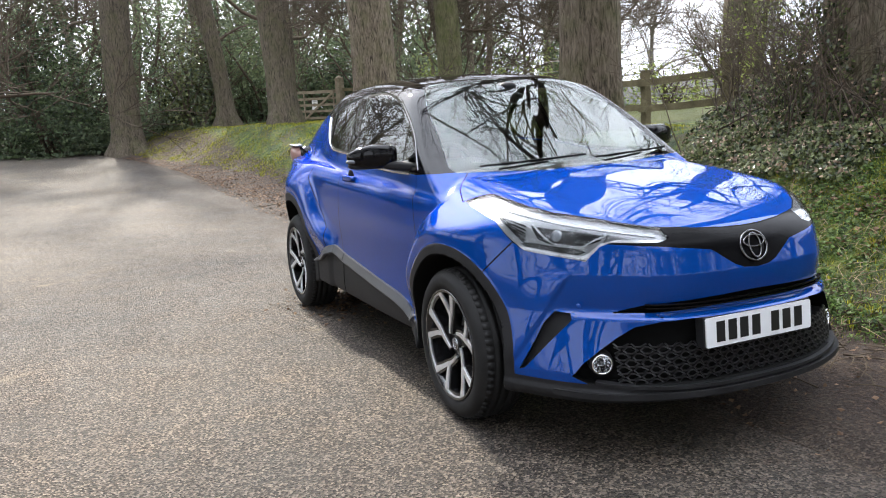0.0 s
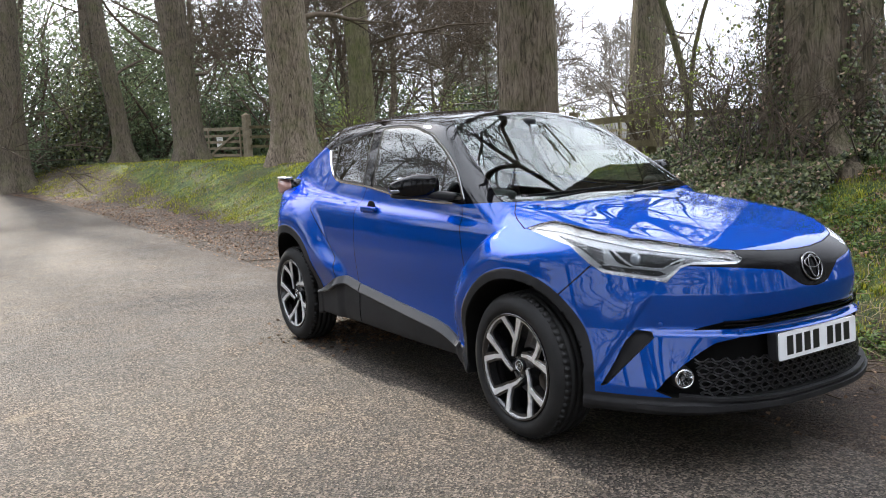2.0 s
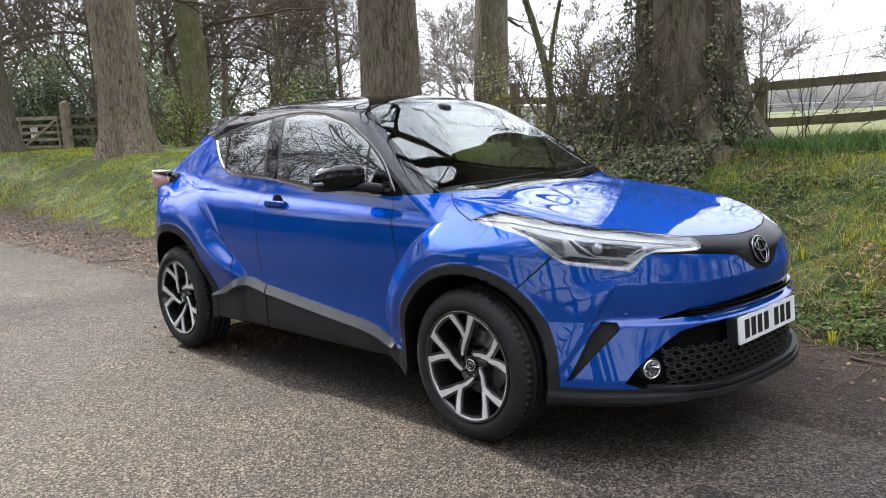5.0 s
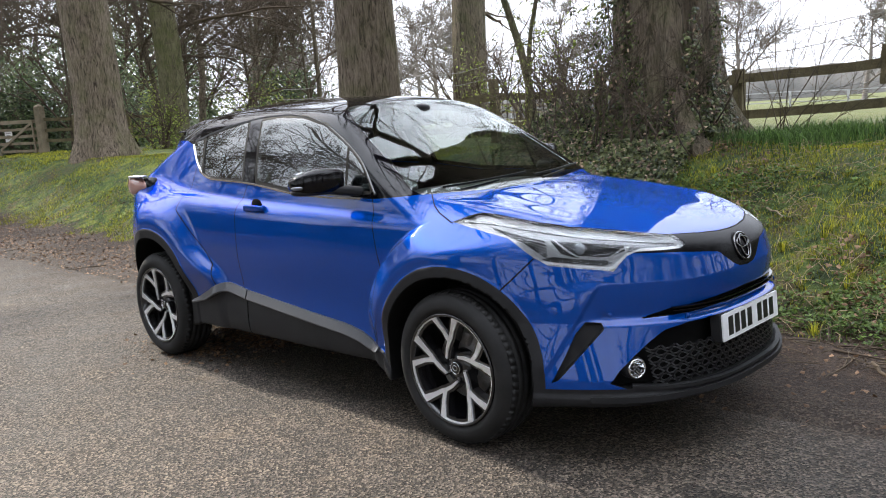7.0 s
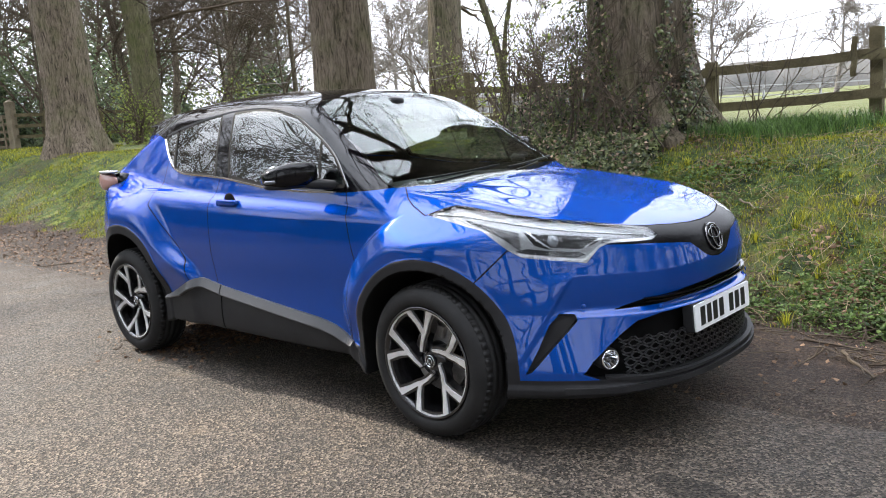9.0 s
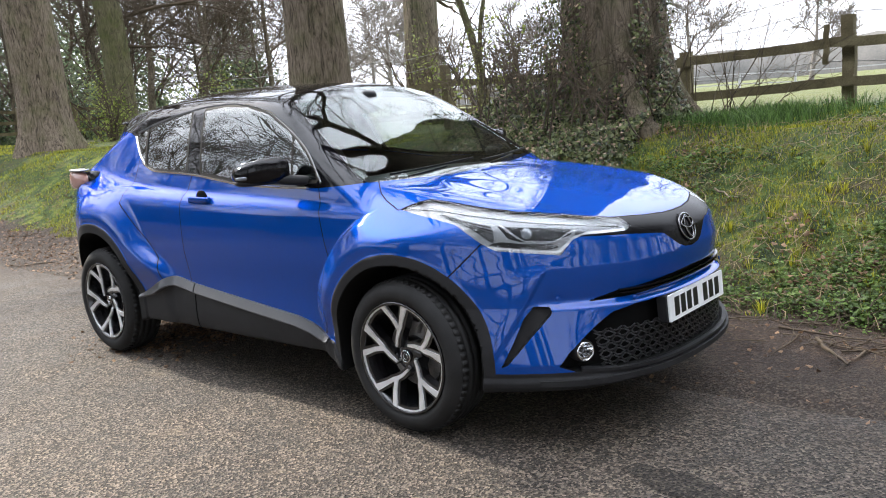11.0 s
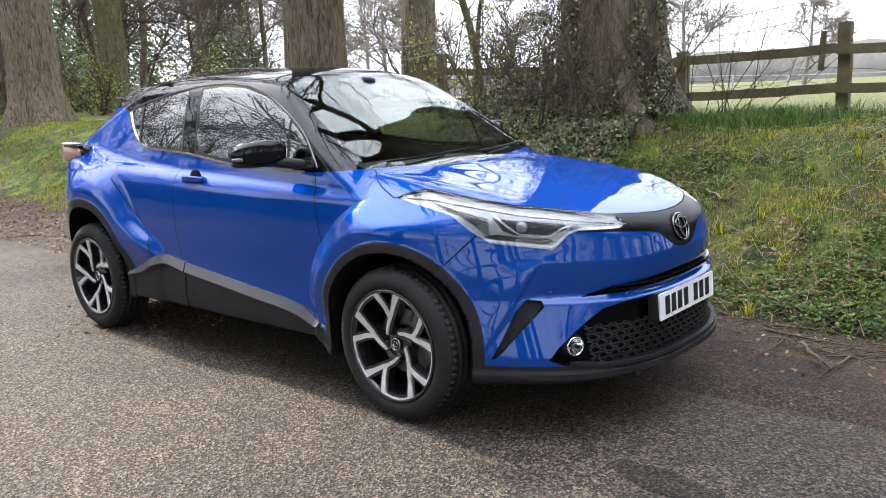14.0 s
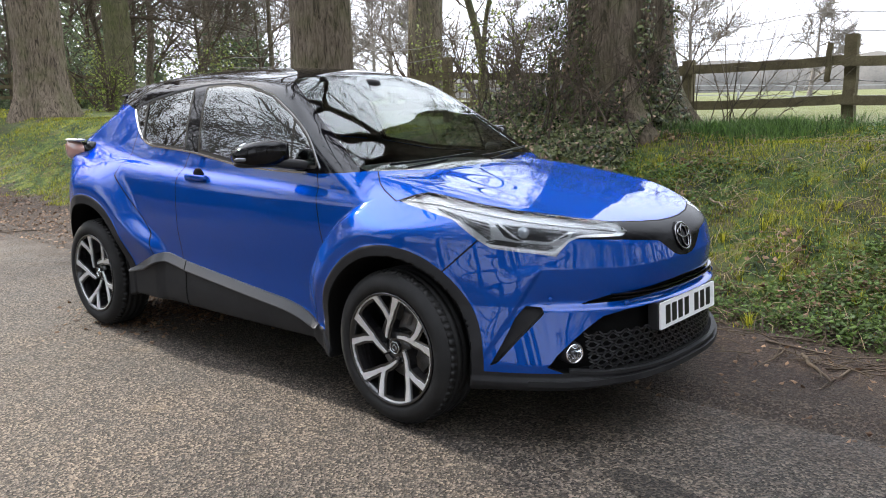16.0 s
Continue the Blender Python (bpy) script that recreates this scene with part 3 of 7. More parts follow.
def leaf_cloud(rng, places, normals, size, shape=0):
    """Small bent leaves at places, lying across the normals."""
    n = len(places)
    up = normals / np.maximum(np.linalg.norm(normals, axis=1, keepdims=True), 1e-6)
    rnd = rng.normal(size=(n, 3))
    a = np.cross(up, rnd)
    a /= np.maximum(np.linalg.norm(a, axis=1, keepdims=True), 1e-6)
    b = np.cross(up, a)
    s = (size * rng.uniform(0.6, 1.35, n))[:, None]
    w = 0.42 if shape == 0 else 0.30
    tip, tail = places + a * s * 0.6, places - a * s * 0.5
    l = places + b * s * w - up * s * 0.14
    r = places - b * s * w - up * s * 0.14
    V = np.stack([tail, l, tip, r], 1).reshape(-1, 3)
    i = np.arange(n)[:, None] * 4
    F = np.concatenate([i + np.array([[0, 1, 2]]), i + np.array([[0, 2, 3]])], 0)
    return V, F


def build_leaves(name, V, F, mat, parent=None):
    me = bpy.data.meshes.new(name)
    me.from_pydata(V.tolist(), [], F.tolist())
    me.materials.append(mat)
    ob = new(name, me)
    ob.parent = parent
    return ob


R = np.random.RandomState(11)
AVENUE = "rough-barked mature tree on the grass bank"
# the broad ivy-grown tree behind the bonnet
ivy_tree = build_tree(4.12, 1.75, 5.6, 0.45, 0.36, 0.26, (0.0, 0.0), 5, BARK, "broad old tree with ivy round its foot", None,
                      [(5.2, 1.5, 1.9, 5.5, 0.11, 3, 5), (5.1, -0.3, 1.5, 5.0, 0.12, 3, 4), (5.0, -2.2, 2.6, 4.5, 0.08, 3, 4), (5.3, 0.6, 2.2, 5.0, 0.10, 3, 5), (4.6, 2.75, 1.3, 6.0, 0.10, 3, 5), (5.0, 3.6, 1.7, 6.0, 0.08, 3, 5)], None, 0.26)
tree_c = build_tree(4.05, 6.15, 6.5, 0.40, 0.34, 0.16, (0.01, 0.0), 6, BARK, AVENUE, (4, 4.5, 4, 4),
                    [(2.9, -2.9, 0.55, 2.6, 0.07, 3, 5), (2.65, 0.15, 0.35, 1.6, 0.06, 3, 5), (3.3, -0.6, 0.2, 2.4, 0.05, 3, 5), (3.6, 2.4, 0.3, 3.0, 0.07, 3, 5), (6.0, 3.0, 1.0, 6.5, 0.15, 3, 5), (6.2, -2.4, 1.1, 6.0, 0.13, 3, 5)])
tree_d = build_tree(10.9, 10.5, 7, 0.40, 0.33, 0.15, (0.02, 0.0), 7, BARK_DARK, "mature tree beside the meadow fence", (6, 3.5, 3, 4), [(2.8, 0.3, 0.3, 2.6, 0.06, 2, 4), (3.4, -2.4, 0.35, 2.8, 0.06, 2, 4)])
tree_b = build_tree(4.35, 15.2, 9, 0.50, 0.42, 0.26, (-0.02, 0.0), 8, BARK, AVENUE, (7, 6.5, 3, 5), [(3.2, 0.4, 0.3, 3.5, 0.08, 3, 5)])
tree_f = build_tree(7.6, 18.2, 9, 0.34, 0.30, 0.10, (0.0, 0.0), 9, BARK_PALE, "slim pale tree by the wood", (5, 4, 3, 4), [(3.0, -0.5, 0.4, 3.5, 0.06, 3, 5), (2.4, 0.2, 0.1, 3.0, 0.05, 3, 4)])
tree_g = build_tree(3.75, 21.6, 9, 0.42, 0.33, 0.22, (-0.07, 0.0), 10, BARK_DARK, "leaning tree beside the gate", (6, 6, 3, 5), [(3.0, 2.6, 0.4, 3.5, 0.06, 3, 4)])
tree_h = build_tree(3.14, 27.9, 10, 0.30, 0.24, 0.32, (-0.10, 0.0), 12, BARK_DARK, "leaning tree with spreading roots at the wood's edge", (5, 4, 3, 4), [(3.0, 0.6, 0.4, 3.5, 0.06, 3, 4)])
tree_i = build_tree(3.3, 33.5, 10, 0.26, 0.22, 0.15, (-0.02, 0.0), 13, BARK_DARK, "slim tree at the edge of the wood", (5, 4, 3, 4), [])
tree_j = build_tree(-0.35, 28.6, 10, 0.52, 0.46, 0.35, (0.01, 0.0), 14, BARK_DARK, "broad dark tree at the bend of the lane", (6, 5, 3, 4), [])


# ---- fence along the field ----
def beam(name, p, q, w, h, mat, parent, rng, sag=0.0, label=""):
    """A sawn bar between two places, a little crooked and worn."""
    p, q = Vector(p), Vector(q)
    d = (q - p)
    n = 8
    pts = [p + d * (i / n) + Vector((rng.uniform(-1, 1), rng.uniform(-1, 1), rng.uniform(-1, 1))) * 0.006 - Vector((0, 0, sag * math.sin(math.pi * i / n))) for i in range(n + 1)]
    return strip(pts, w, h, name, mat, parent, label, (0, 0, 1) if abs(d.normalized().z) < 0.8 else (1, 0, 0))


def build_fence():
    rng = random.Random(21)
    fence = new("post_and_rail_fence")
    tagged(fence, "weathered two-rail wooden field fence with barbed wire", "fence")
    xs = 5.7
    ys = [-7.2, -5.4, -3.6, -1.75, 0.05, 1.76, 3.55, 5.35, 7.05, 8.9, 10.7]
    for i, y in enumerate(ys):
        x = xs + rng.uniform(-0.03, 0.03)
        z = float(ground_height(x, y))
        h = 0.89 if i == 4 else rng.uniform(0.80, 0.92) if i != 5 else 0.76
        beam("post", (x, y, z - 0.3), (x + rng.uniform(-0.02, 0.02) + (0.03 if i == 4 else 0), y + rng.uniform(-0.02, 0.02), z + h), 0.115, 0.10, WOOD, fence, rng)
    for a, b in zip(ys, ys[1:]):
        za, zb = (float(ground_height(xs, v)) for v in (a, b))
        for h in (0.64, 0.26):
            beam("rail", (xs - 0.075, a - 0.06, za + h), (xs - 0.075, b + 0.06, zb + h + rng.uniform(-0.02, 0.02)), 0.04, 0.095, WOOD, fence, rng, 0.01)
    for h in (0.44, 0.92, 1.10):
        vs, fs = [], []
        pts = [Vector((xs + 0.05, y, float(ground_height(xs, y)) + h + 0.012 * math.sin(y * 3))) for y in np.arange(-7.2, 10.8, 0.3)]
        tube(vs, fs, pts, [0.004] * len(pts), 4)
        for k in range(len(pts) - 1):
            for s_ in (0.0, 0.5):
                c = pts[k].lerp(pts[k + 1], s_)
                tube(vs, fs, [c + Vector((0.0, -0.015, 0.014)), c - Vector((0.0, -0.015, 0.014))], [0.0035, 0.0035], 3)
        sheet("barbed_wire", [tuple(v) for v in vs], fs, WIRE, fence, "rusty barbed wire")
    beam("broken_slat", (xs - 0.115, 0.24, float(ground_height(xs, 0.3)) + 0.42), (xs - 0.115, 0.23, float(ground_height(xs, 0.3)) + 0.80), 0.05, 0.03, WOOD, fence, rng)


build_fence()


def build_gate():
    rng = random.Random(22)
    gate = new("field_gate")
    tagged(gate, "pale five-bar wooden field gate with a white notice", "gate")
    a, b = Vector((5.77, 22.65, 1.16)), Vector((4.30, 25.4, 1.22))
    d = (b - a).normalized()
    n = Vector((-d.y, d.x, 0))
    L = (b - a).length
    for h in (0.18, 0.40, 0.60, 0.80, 1.02):
        beam("bar", a + d * 0.12 + Vector((0, 0, h)), b + Vector((0, 0, h)), 0.03, 0.08 if h < 1 else 0.10, WOOD_PALE, gate, rng)
    for s_ in (0.04, 0.5, 0.96):
        beam("stile", a + d * (0.1 + s_ * (L - 0.15)) + n * 0.03 + Vector((0, 0, 0.12)), a + d * (0.1 + s_ * (L - 0.15)) + n * 0.03 + Vector((0, 0, 1.06)), 0.08, 0.03, WOOD_PALE, gate, rng)
    beam("brace", a + d * 0.2 + n * 0.035 + Vector((0, 0, 1.0)), a + d * L * 0.5 + n * 0.035 + Vector((0, 0, 0.16)), 0.03, 0.07, WOOD_PALE, gate, rng)
    beam("brace", a + d * L * 0.5 + n * 0.035 + Vector((0, 0, 0.16)), b + n * 0.035 + Vector((0, 0, 1.0)), 0.03, 0.07, WOOD_PALE, gate, rng)
    c = Vector((5.21, 23.66, 1.80))
    bm = bmesh.new()
    prism(bm, rounded(0.26, 0.32, 0.01), 0, 0.012, 0.001)
    bm.transform(Matrix.LocRotScale(c - n * 0.05, Euler((math.pi / 2, 0, math.atan2(d.y, d.x) + math.pi)), None))
    part("notice", bm, SIGN_WHITE, gate, "small white notice", False)
    for k in range(4):
        bm = bmesh.new()
        prism(bm, [(-0.09 + 0.01 * k, 0.085 - 0.055 * k), (0.09 - 0.012 * k, 0.085 - 0.055 * k), (0.09 - 0.012 * k, 0.105 - 0.055 * k), (-0.09 + 0.01 * k, 0.105 - 0.055 * k)], 0.012, 0.0135)
        bm.transform(Matrix.LocRotScale(c - n * 0.05, Euler((math.pi / 2, 0, math.atan2(d.y, d.x) + math.pi)), None))
        part("notice_bar", bm, STEEL, gate, "grey bar", False)
    post = new("gate_post")
    tagged(post, "square pale wooden gate post with a pointed top", "post")
    p0 = Vector((5.80, 22.6, 1.0))
    strip([p0, p0 + Vector((0, 0, 1.58))], 0.20, 0.20, "post", WOOD_PALE, post, up=(1, 0.4, 0))
    bm = bmesh.new()
    t = bm.verts.new((5.80, 22.6, 2.66))
    q = [bm.verts.new((5.80 + 0.10 * math.cos(k) * 1.41, 22.6 + 0.10 * math.sin(k) * 1.41, 2.58)) for k in (0.98 + math.pi / 2 * i for i in range(4))]
    for i in range(4):
        bm.faces.new((q[i], q[(i + 1) % 4], t))
    part("post_cap", bm, WOOD_PALE, post, "", False)
    side = new("wooden_fence")
    tagged(side, "short weathered rail fence beside the gate", "fence")
    for i, x in enumerate((6.6, 8.05, 9.55)):
        z = float(ground_height(x, 22.2))
        beam("post", (x, 22.2 - 0.4 * i, z - 0.2), (x, 22.2 - 0.4 * i, z + 1.05), 0.12, 0.10, WOOD, side, rng)
    for h in (0.35, 0.65, 0.95):
        beam("rail", (5.85, 22.5, 1.25 + h), (9.65, 21.4, 1.17 + h), 0.04, 0.09, WOOD, side, rng)


build_gate()


# ---- the car's form: one smooth solid; y back from the front axle, X out from the middle, z up ----
FRONT_AXLE, REAR_AXLE, HUB = 0.0, 2.64, 0.338
plan_side = spline([-1.0, -0.5, 0.0, 0.35, 0.7, 1.3, 2.0, 2.64, 3.1, 3.4], [0.80, 0.81, 0.79, 0.795, 0.812, 0.822, 0.822, 0.815, 0.785, 0.71])
lean_side = spline([0.15, 0.30, 0.45, 0.56, 0.70, 0.84, 0.95, 1.05, 1.20], [-0.05, 0.0, 0.0, -0.004, 0.0, -0.004, -0.014, -0.030, -0.07])
plan_front = spline([0.0, 0.2, 0.35, 0.5, 0.6, 0.7, 0.78, 0.84, 0.89, 0.95], [-0.935, -0.924, -0.888, -0.818, -0.745, -0.62, -0.48, -0.33, -0.12, 0.25])
rake_front = spline([0.15, 0.25, 0.36, 0.5, 0.62, 0.70, 0.76, 0.82, 0.9, 1.0], [0.10, 0.02, 0.0, 0.0, 0.0, 0.012, 0.028, 0.045, 0.11, 0.30])
bonnet_mid = spline([-1.0, -0.85, -0.6, -0.2, 0.2, 0.5, 1.0, 3.4], [0.79, 0.862, 0.935, 1.005, 1.052, 1.075, 1.09, 1.15])
bonnet_drop = spline([0.0, 0.2, 0.42, 0.56, 0.66, 0.76, 0.9], [0.0, 0.003, 0.016, 0.018, 0.035, 0.085, 0.19])
plan_rear = spline([0.0, 0.4, 0.65, 0.78, 0.9], [3.40, 3.36, 3.24, 3.08, 2.8])
rake_rear = spline([0.2, 0.5, 0.8, 1.0, 1.2], [-0.10, 0.0, 0.0, -0.03, -0.16])
plan_glass = spline([0.2, 0.7, 1.3, 1.9, 2.5, 2.9, 3.2], [0.755, 0.755, 0.75, 0.735, 0.697, 0.655, 0.60])
lean_glass = spline([0.9, 1.04, 1.15, 1.3, 1.42, 1.52, 1.6], [0.015, 0.0, -0.03, -0.085, -0.14, -0.20, -0.28])
roof_mid = spline([0.7, 1.0, 1.3, 1.7, 2.2, 2.7, 3.2], [1.40, 1.520, 1.563, 1.580, 1.570, 1.52, 1.44])
roof_drop = spline([0.0, 0.25, 0.45, 0.6, 0.7], [0.0, 0.010, 0.038, 0.085, 0.14])
screen_low = spline([0.0, 0.3, 0.55, 0.7, 0.8], [0.27, 0.28, 0.33, 0.38, 0.44])
tail_low = spline([0.0, 0.4, 0.7], [3.36, 3.30, 3.10])
tail_flank = spline([0.0, 0.4, 0.6, 0.75], [3.40, 3.32, 3.17, 3.0])
shoulder = spline([0.2, 0.54, 0.97, 1.22, 1.5, 1.79, 2.1, 2.5, 3.0], [0.955, 0.972, 1.012, 1.036, 1.056, 1.067, 1.08, 1.092, 1.10])


def arch(y, z):
    return np.hypot(y - FRONT_AXLE, z - HUB), np.hypot(y - REAR_AXLE, (z - HUB) * 0.97)


def over(a, k):
    """How far a lies above nought, with a soft start of width k."""
    return smax(a, 0.0 * a, k)


def body_form(X, y, z):
    """Less than nought inside the car's skin."""
    rf, rr = arch(y, z)
    door = plan_side(y) + lean_side(z)
    # front flare: upright by the arch, sloping up to a crest, then falling into the valley before the door
    crest = 0.612 + 0.30 * step(0.22, -0.15, y)
    flare = 0.889 - 0.58 * over(rf - 0.515, 0.022) - 1.5 * over(rf - crest, 0.014)
    # rear haunch: upright by the arch, then a slope that folds into the door along a slanting crease
    tail = 0.20 * step(0.76, 0.52, z) * step(2.64, 2.30, y)
    haunch = 0.893 - 0.72 * over(rr - tail - 0.56, 0.05) - 0.055 * step(0.64, 0.42, z) * step(2.42, 2.15, y)
    flare = flare - 0.055 * step(0.62, 0.36, z) * step(0.26, 0.50, y)
    side = smax(smax(door, flare, 0.012), haunch, 0.022)
    g = X - side
    g = smax(g, 0.62 * (X - door) + 0.78 * (z - shoulder(y)) - 0.03 * step(2.3, 2.9, y), 0.02)
    tuck = step(0.34, 0.66, X) * (0.085 * np.clip((z - 0.35) / 0.22, 0, 1) + 0.024 * np.clip((z - 0.56) / 0.24, 0, 1) - 0.008)
    g = smax(g, (plan_front(X) + rake_front(z) + tuck - y) * 0.9, 0.05)
    g = smax(g, (z - (bonnet_mid(y) - bonnet_drop(X))) * 0.95, 0.05)
    g = smax(g, (y - plan_rear(X) - rake_rear(z)) * 0.9, 0.08)
    g = smax(g, 0.24 + 0.045 * step(0.40, 0.55, y) * step(2.32, 2.15, y) * step(0.5, 0.7, X) - z, 0.02)
    c = (X - plan_glass(y) - lean_glass(z)) * 0.93
    c = smax(c, (z - roof_mid(y) + roof_drop(X)) * 0.97, 0.05)
    slope = (screen_low(X) - y) * 0.53 + (z - 1.06) * 0.85
    c = smax(c, slope, 0.03)
    flank = step(0.30, 0.52, X)
    c = smax(c, ((y - tail_low(X)) * 0.75 + (z - 1.12) * 0.62) * (1 - flank) + ((y - tail_flank(X)) * 0.37 + (z - 1.155) * 0.93) * flank, 0.04)
    c = np.maximum(c, 0.9 - z)
    return -smax(-g, -c, 0.018 + 0.05 * step(2.2, 2.7, y))


def car_skin(X, y, z):
    """The form with its recesses and raised cladding."""
    f = body_form(X, y, z)
    rf, rr = arch(y, z)
    under = np.clip((0.715 - z) / 0.12, 0, 1) * step(0.552, 0.582, z) * step(0.70, 0.62, X)
    f = f + 0.032 * under * step(-0.35, -0.5, y)
    # the corner of the bumper stands proud of the face along a fold above the insert
    fold = (X + y) * 0.7071 - 0.015 - (0.715 - z) * 0.67
    f = f - 0.012 * step(-0.013, 0.013, fold) * step(0.17, 0.03, fold) * step(0.735, 0.69, z) * step(0.33, 0.40, z) * (y < 0)
    f = f - 0.014 * step(0.006, -0.012, poly(SILL, y, z)) * (X > 0.6)
    f = f - 0.006 * step(0.009, -0.010, np.maximum(rf - ARCH_F[1], z - 1)) * (X > 0.6)
    f = f - 0.006 * step(0.009, -0.010, np.maximum(rr - ARCH_R[1], z - 1)) * (X > 0.6)
    f = f - 0.022 * step(0.015, -0.015, np.hypot(z - 0.265, 0 * y) - 0.022) * (y < -0.15)
    well = np.minimum(np.maximum(rf - ARCH_F[0], 0.56 - X), np.maximum(rr - ARCH_R[0], 0.56 - X))
    return smax(f, -well, 0.006)


# outlines of panels: (u, z) lies on the diagonal from wing to nose, u = (X + y) / sqrt 2
ARCH_F, ARCH_R = (0.402, 0.452), (0.428, 0.488)
LAMP = [(0.558, 0.957), (0.50, 0.985), (0.426, 1.0), (0.246, 0.99), (0.012, 0.95), (-0.282, 0.90), (-0.347, 0.85), (-0.317, 0.836),
        (-0.14, 0.837), (-0.10, 0.822), (-0.047, 0.766), (0.203, 0.799), (0.256, 0.831), (0.346, 0.905)]
BAND = [(-0.3, 0.90), (0.0, 0.90), (0.10, 0.90), (0.30, 0.90), (0.40, 0.87), (0.54, 0.845), (0.53, 0.832), (0.38, 0.822), (0.25, 0.806), (0.19, 0.797), (0.14, 0.762), (0.10, 0.735),
        (0.06, 0.720), (0.0, 0.714), (-0.3, 0.714)]
SLOT = [(-0.3, 0.63), (0.0, 0.63), (0.2, 0.624), (0.42, 0.612), (0.53, 0.574), (0.42, 0.578), (0.2, 0.587), (0.0, 0.59), (-0.3, 0.59)]
LOW_GRILLE = [(-0.3, 0.556), (0.0, 0.556), (0.30, 0.556), (0.40, 0.551), (0.48, 0.530), (0.535, 0.488), (0.588, 0.441), (0.64, 0.388), (0.672, 0.340), (0.62, 0.308), (0.42, 0.29), (0.0, 0.298), (-0.3, 0.298)]
NOTCH = [(0.075, 0.575), (0.012, 0.568), (0.006, 0.545), (0.10, 0.452), (0.196, 0.350), (0.222, 0.340), (0.17, 0.43), (0.118, 0.530)]
SILL = [(0.30, 0.12), (0.46, 0.345), (0.54, 0.358), (0.62, 0.405), (0.75, 0.43), (1.60, 0.517), (1.80, 0.55), (1.87, 0.545), (2.20, 0.41), (2.30, 0.36), (2.42, 0.12)]
UPPER = [(0.29, 1.064), (0.45, 1.058), (0.57, 1.05), (1.19, 1.07), (1.62, 1.118), (2.0, 1.138), (2.16, 1.144), (2.28, 1.18), (2.36, 1.25), (2.47, 1.352),
         (2.56, 1.376), (2.75, 1.386), (2.95, 1.38), (3.5, 1.33), (3.5, 1.8), (0.29, 1.8)]
PANE_QUARTER = [(0.588, 1.092), (0.750, 1.084), (0.786, 1.276), (0.69, 1.212), (0.60, 1.125)]
PANE_DOOR = [(0.775, 1.084), (1.19, 1.092), (1.575, 1.138), (1.660, 1.458), (1.49, 1.468), (1.27, 1.454), (1.05, 1.405), (0.86, 1.318), (0.815, 1.293)]
PANE_REAR = [(1.745, 1.145), (2.0, 1.156), (2.15, 1.163), (2.21, 1.19), (2.275, 1.365), (2.25, 1.392), (2.05, 1.428), (1.815, 1.456)]
PANE_BACK = [(2.25, 1.20), (2.29, 1.215), (2.43, 1.352), (2.39, 1.370), (2.315, 1.372)]
SCREEN = [(-0.4, 1.04), (0.0, 1.04), (0.63, 1.06), (0.648, 1.085), (0.612, 1.18), (0.58, 1.29), (0.555, 1.37), (0.515, 1.44), (0.48, 1.48), (0.44, 1.498), (0.40, 1.504), (0.2, 1.515), (0.0, 1.519), (-0.4, 1.519)]
BONNET = [(-0.4, 0.29), (0.0, 0.29), (0.4, 0.31), (0.56, 0.355), (0.66, 0.24), (0.70, 0.17), (0.742, 0.06), (0.690, 0.0), (0.654, -0.05), (0.648, -0.13), (0.646, -0.212), (0.638, -0.34), (0.60, -0.46), (0.532, -0.556), (0.448, -0.663),
          (0.36, -0.745), (0.30, -0.774), (0.20, -0.813), (0.09, -0.834), (0.0, -0.838), (-0.4, -0.838)]
DOOR_F = [(0.56, 1.06), (0.505, 0.80), (0.47, 0.68), (0.50, 0.50), (0.53, 0.30), (1.62, 0.30), (1.665, 0.53), (1.695, 0.70), (1.707, 1.01), (1.66, 1.14)]
DOOR_R = [(1.66, 1.14), (1.707, 1.01), (1.695, 0.70), (1.665, 0.53), (1.62, 0.30), (1.86, 0.30), (1.90, 0.52), (1.97, 0.65), (2.07, 0.735), (2.18, 0.82), (2.28, 0.90), (2.37, 0.965), (2.37, 1.03), (2.33, 1.23)]
BUMPER = [(0.257, 0.828), (0.42, 0.68), (0.9, 0.10), (-1.0, 0.10), (-1.0, 0.86), (-0.3, 0.86)]


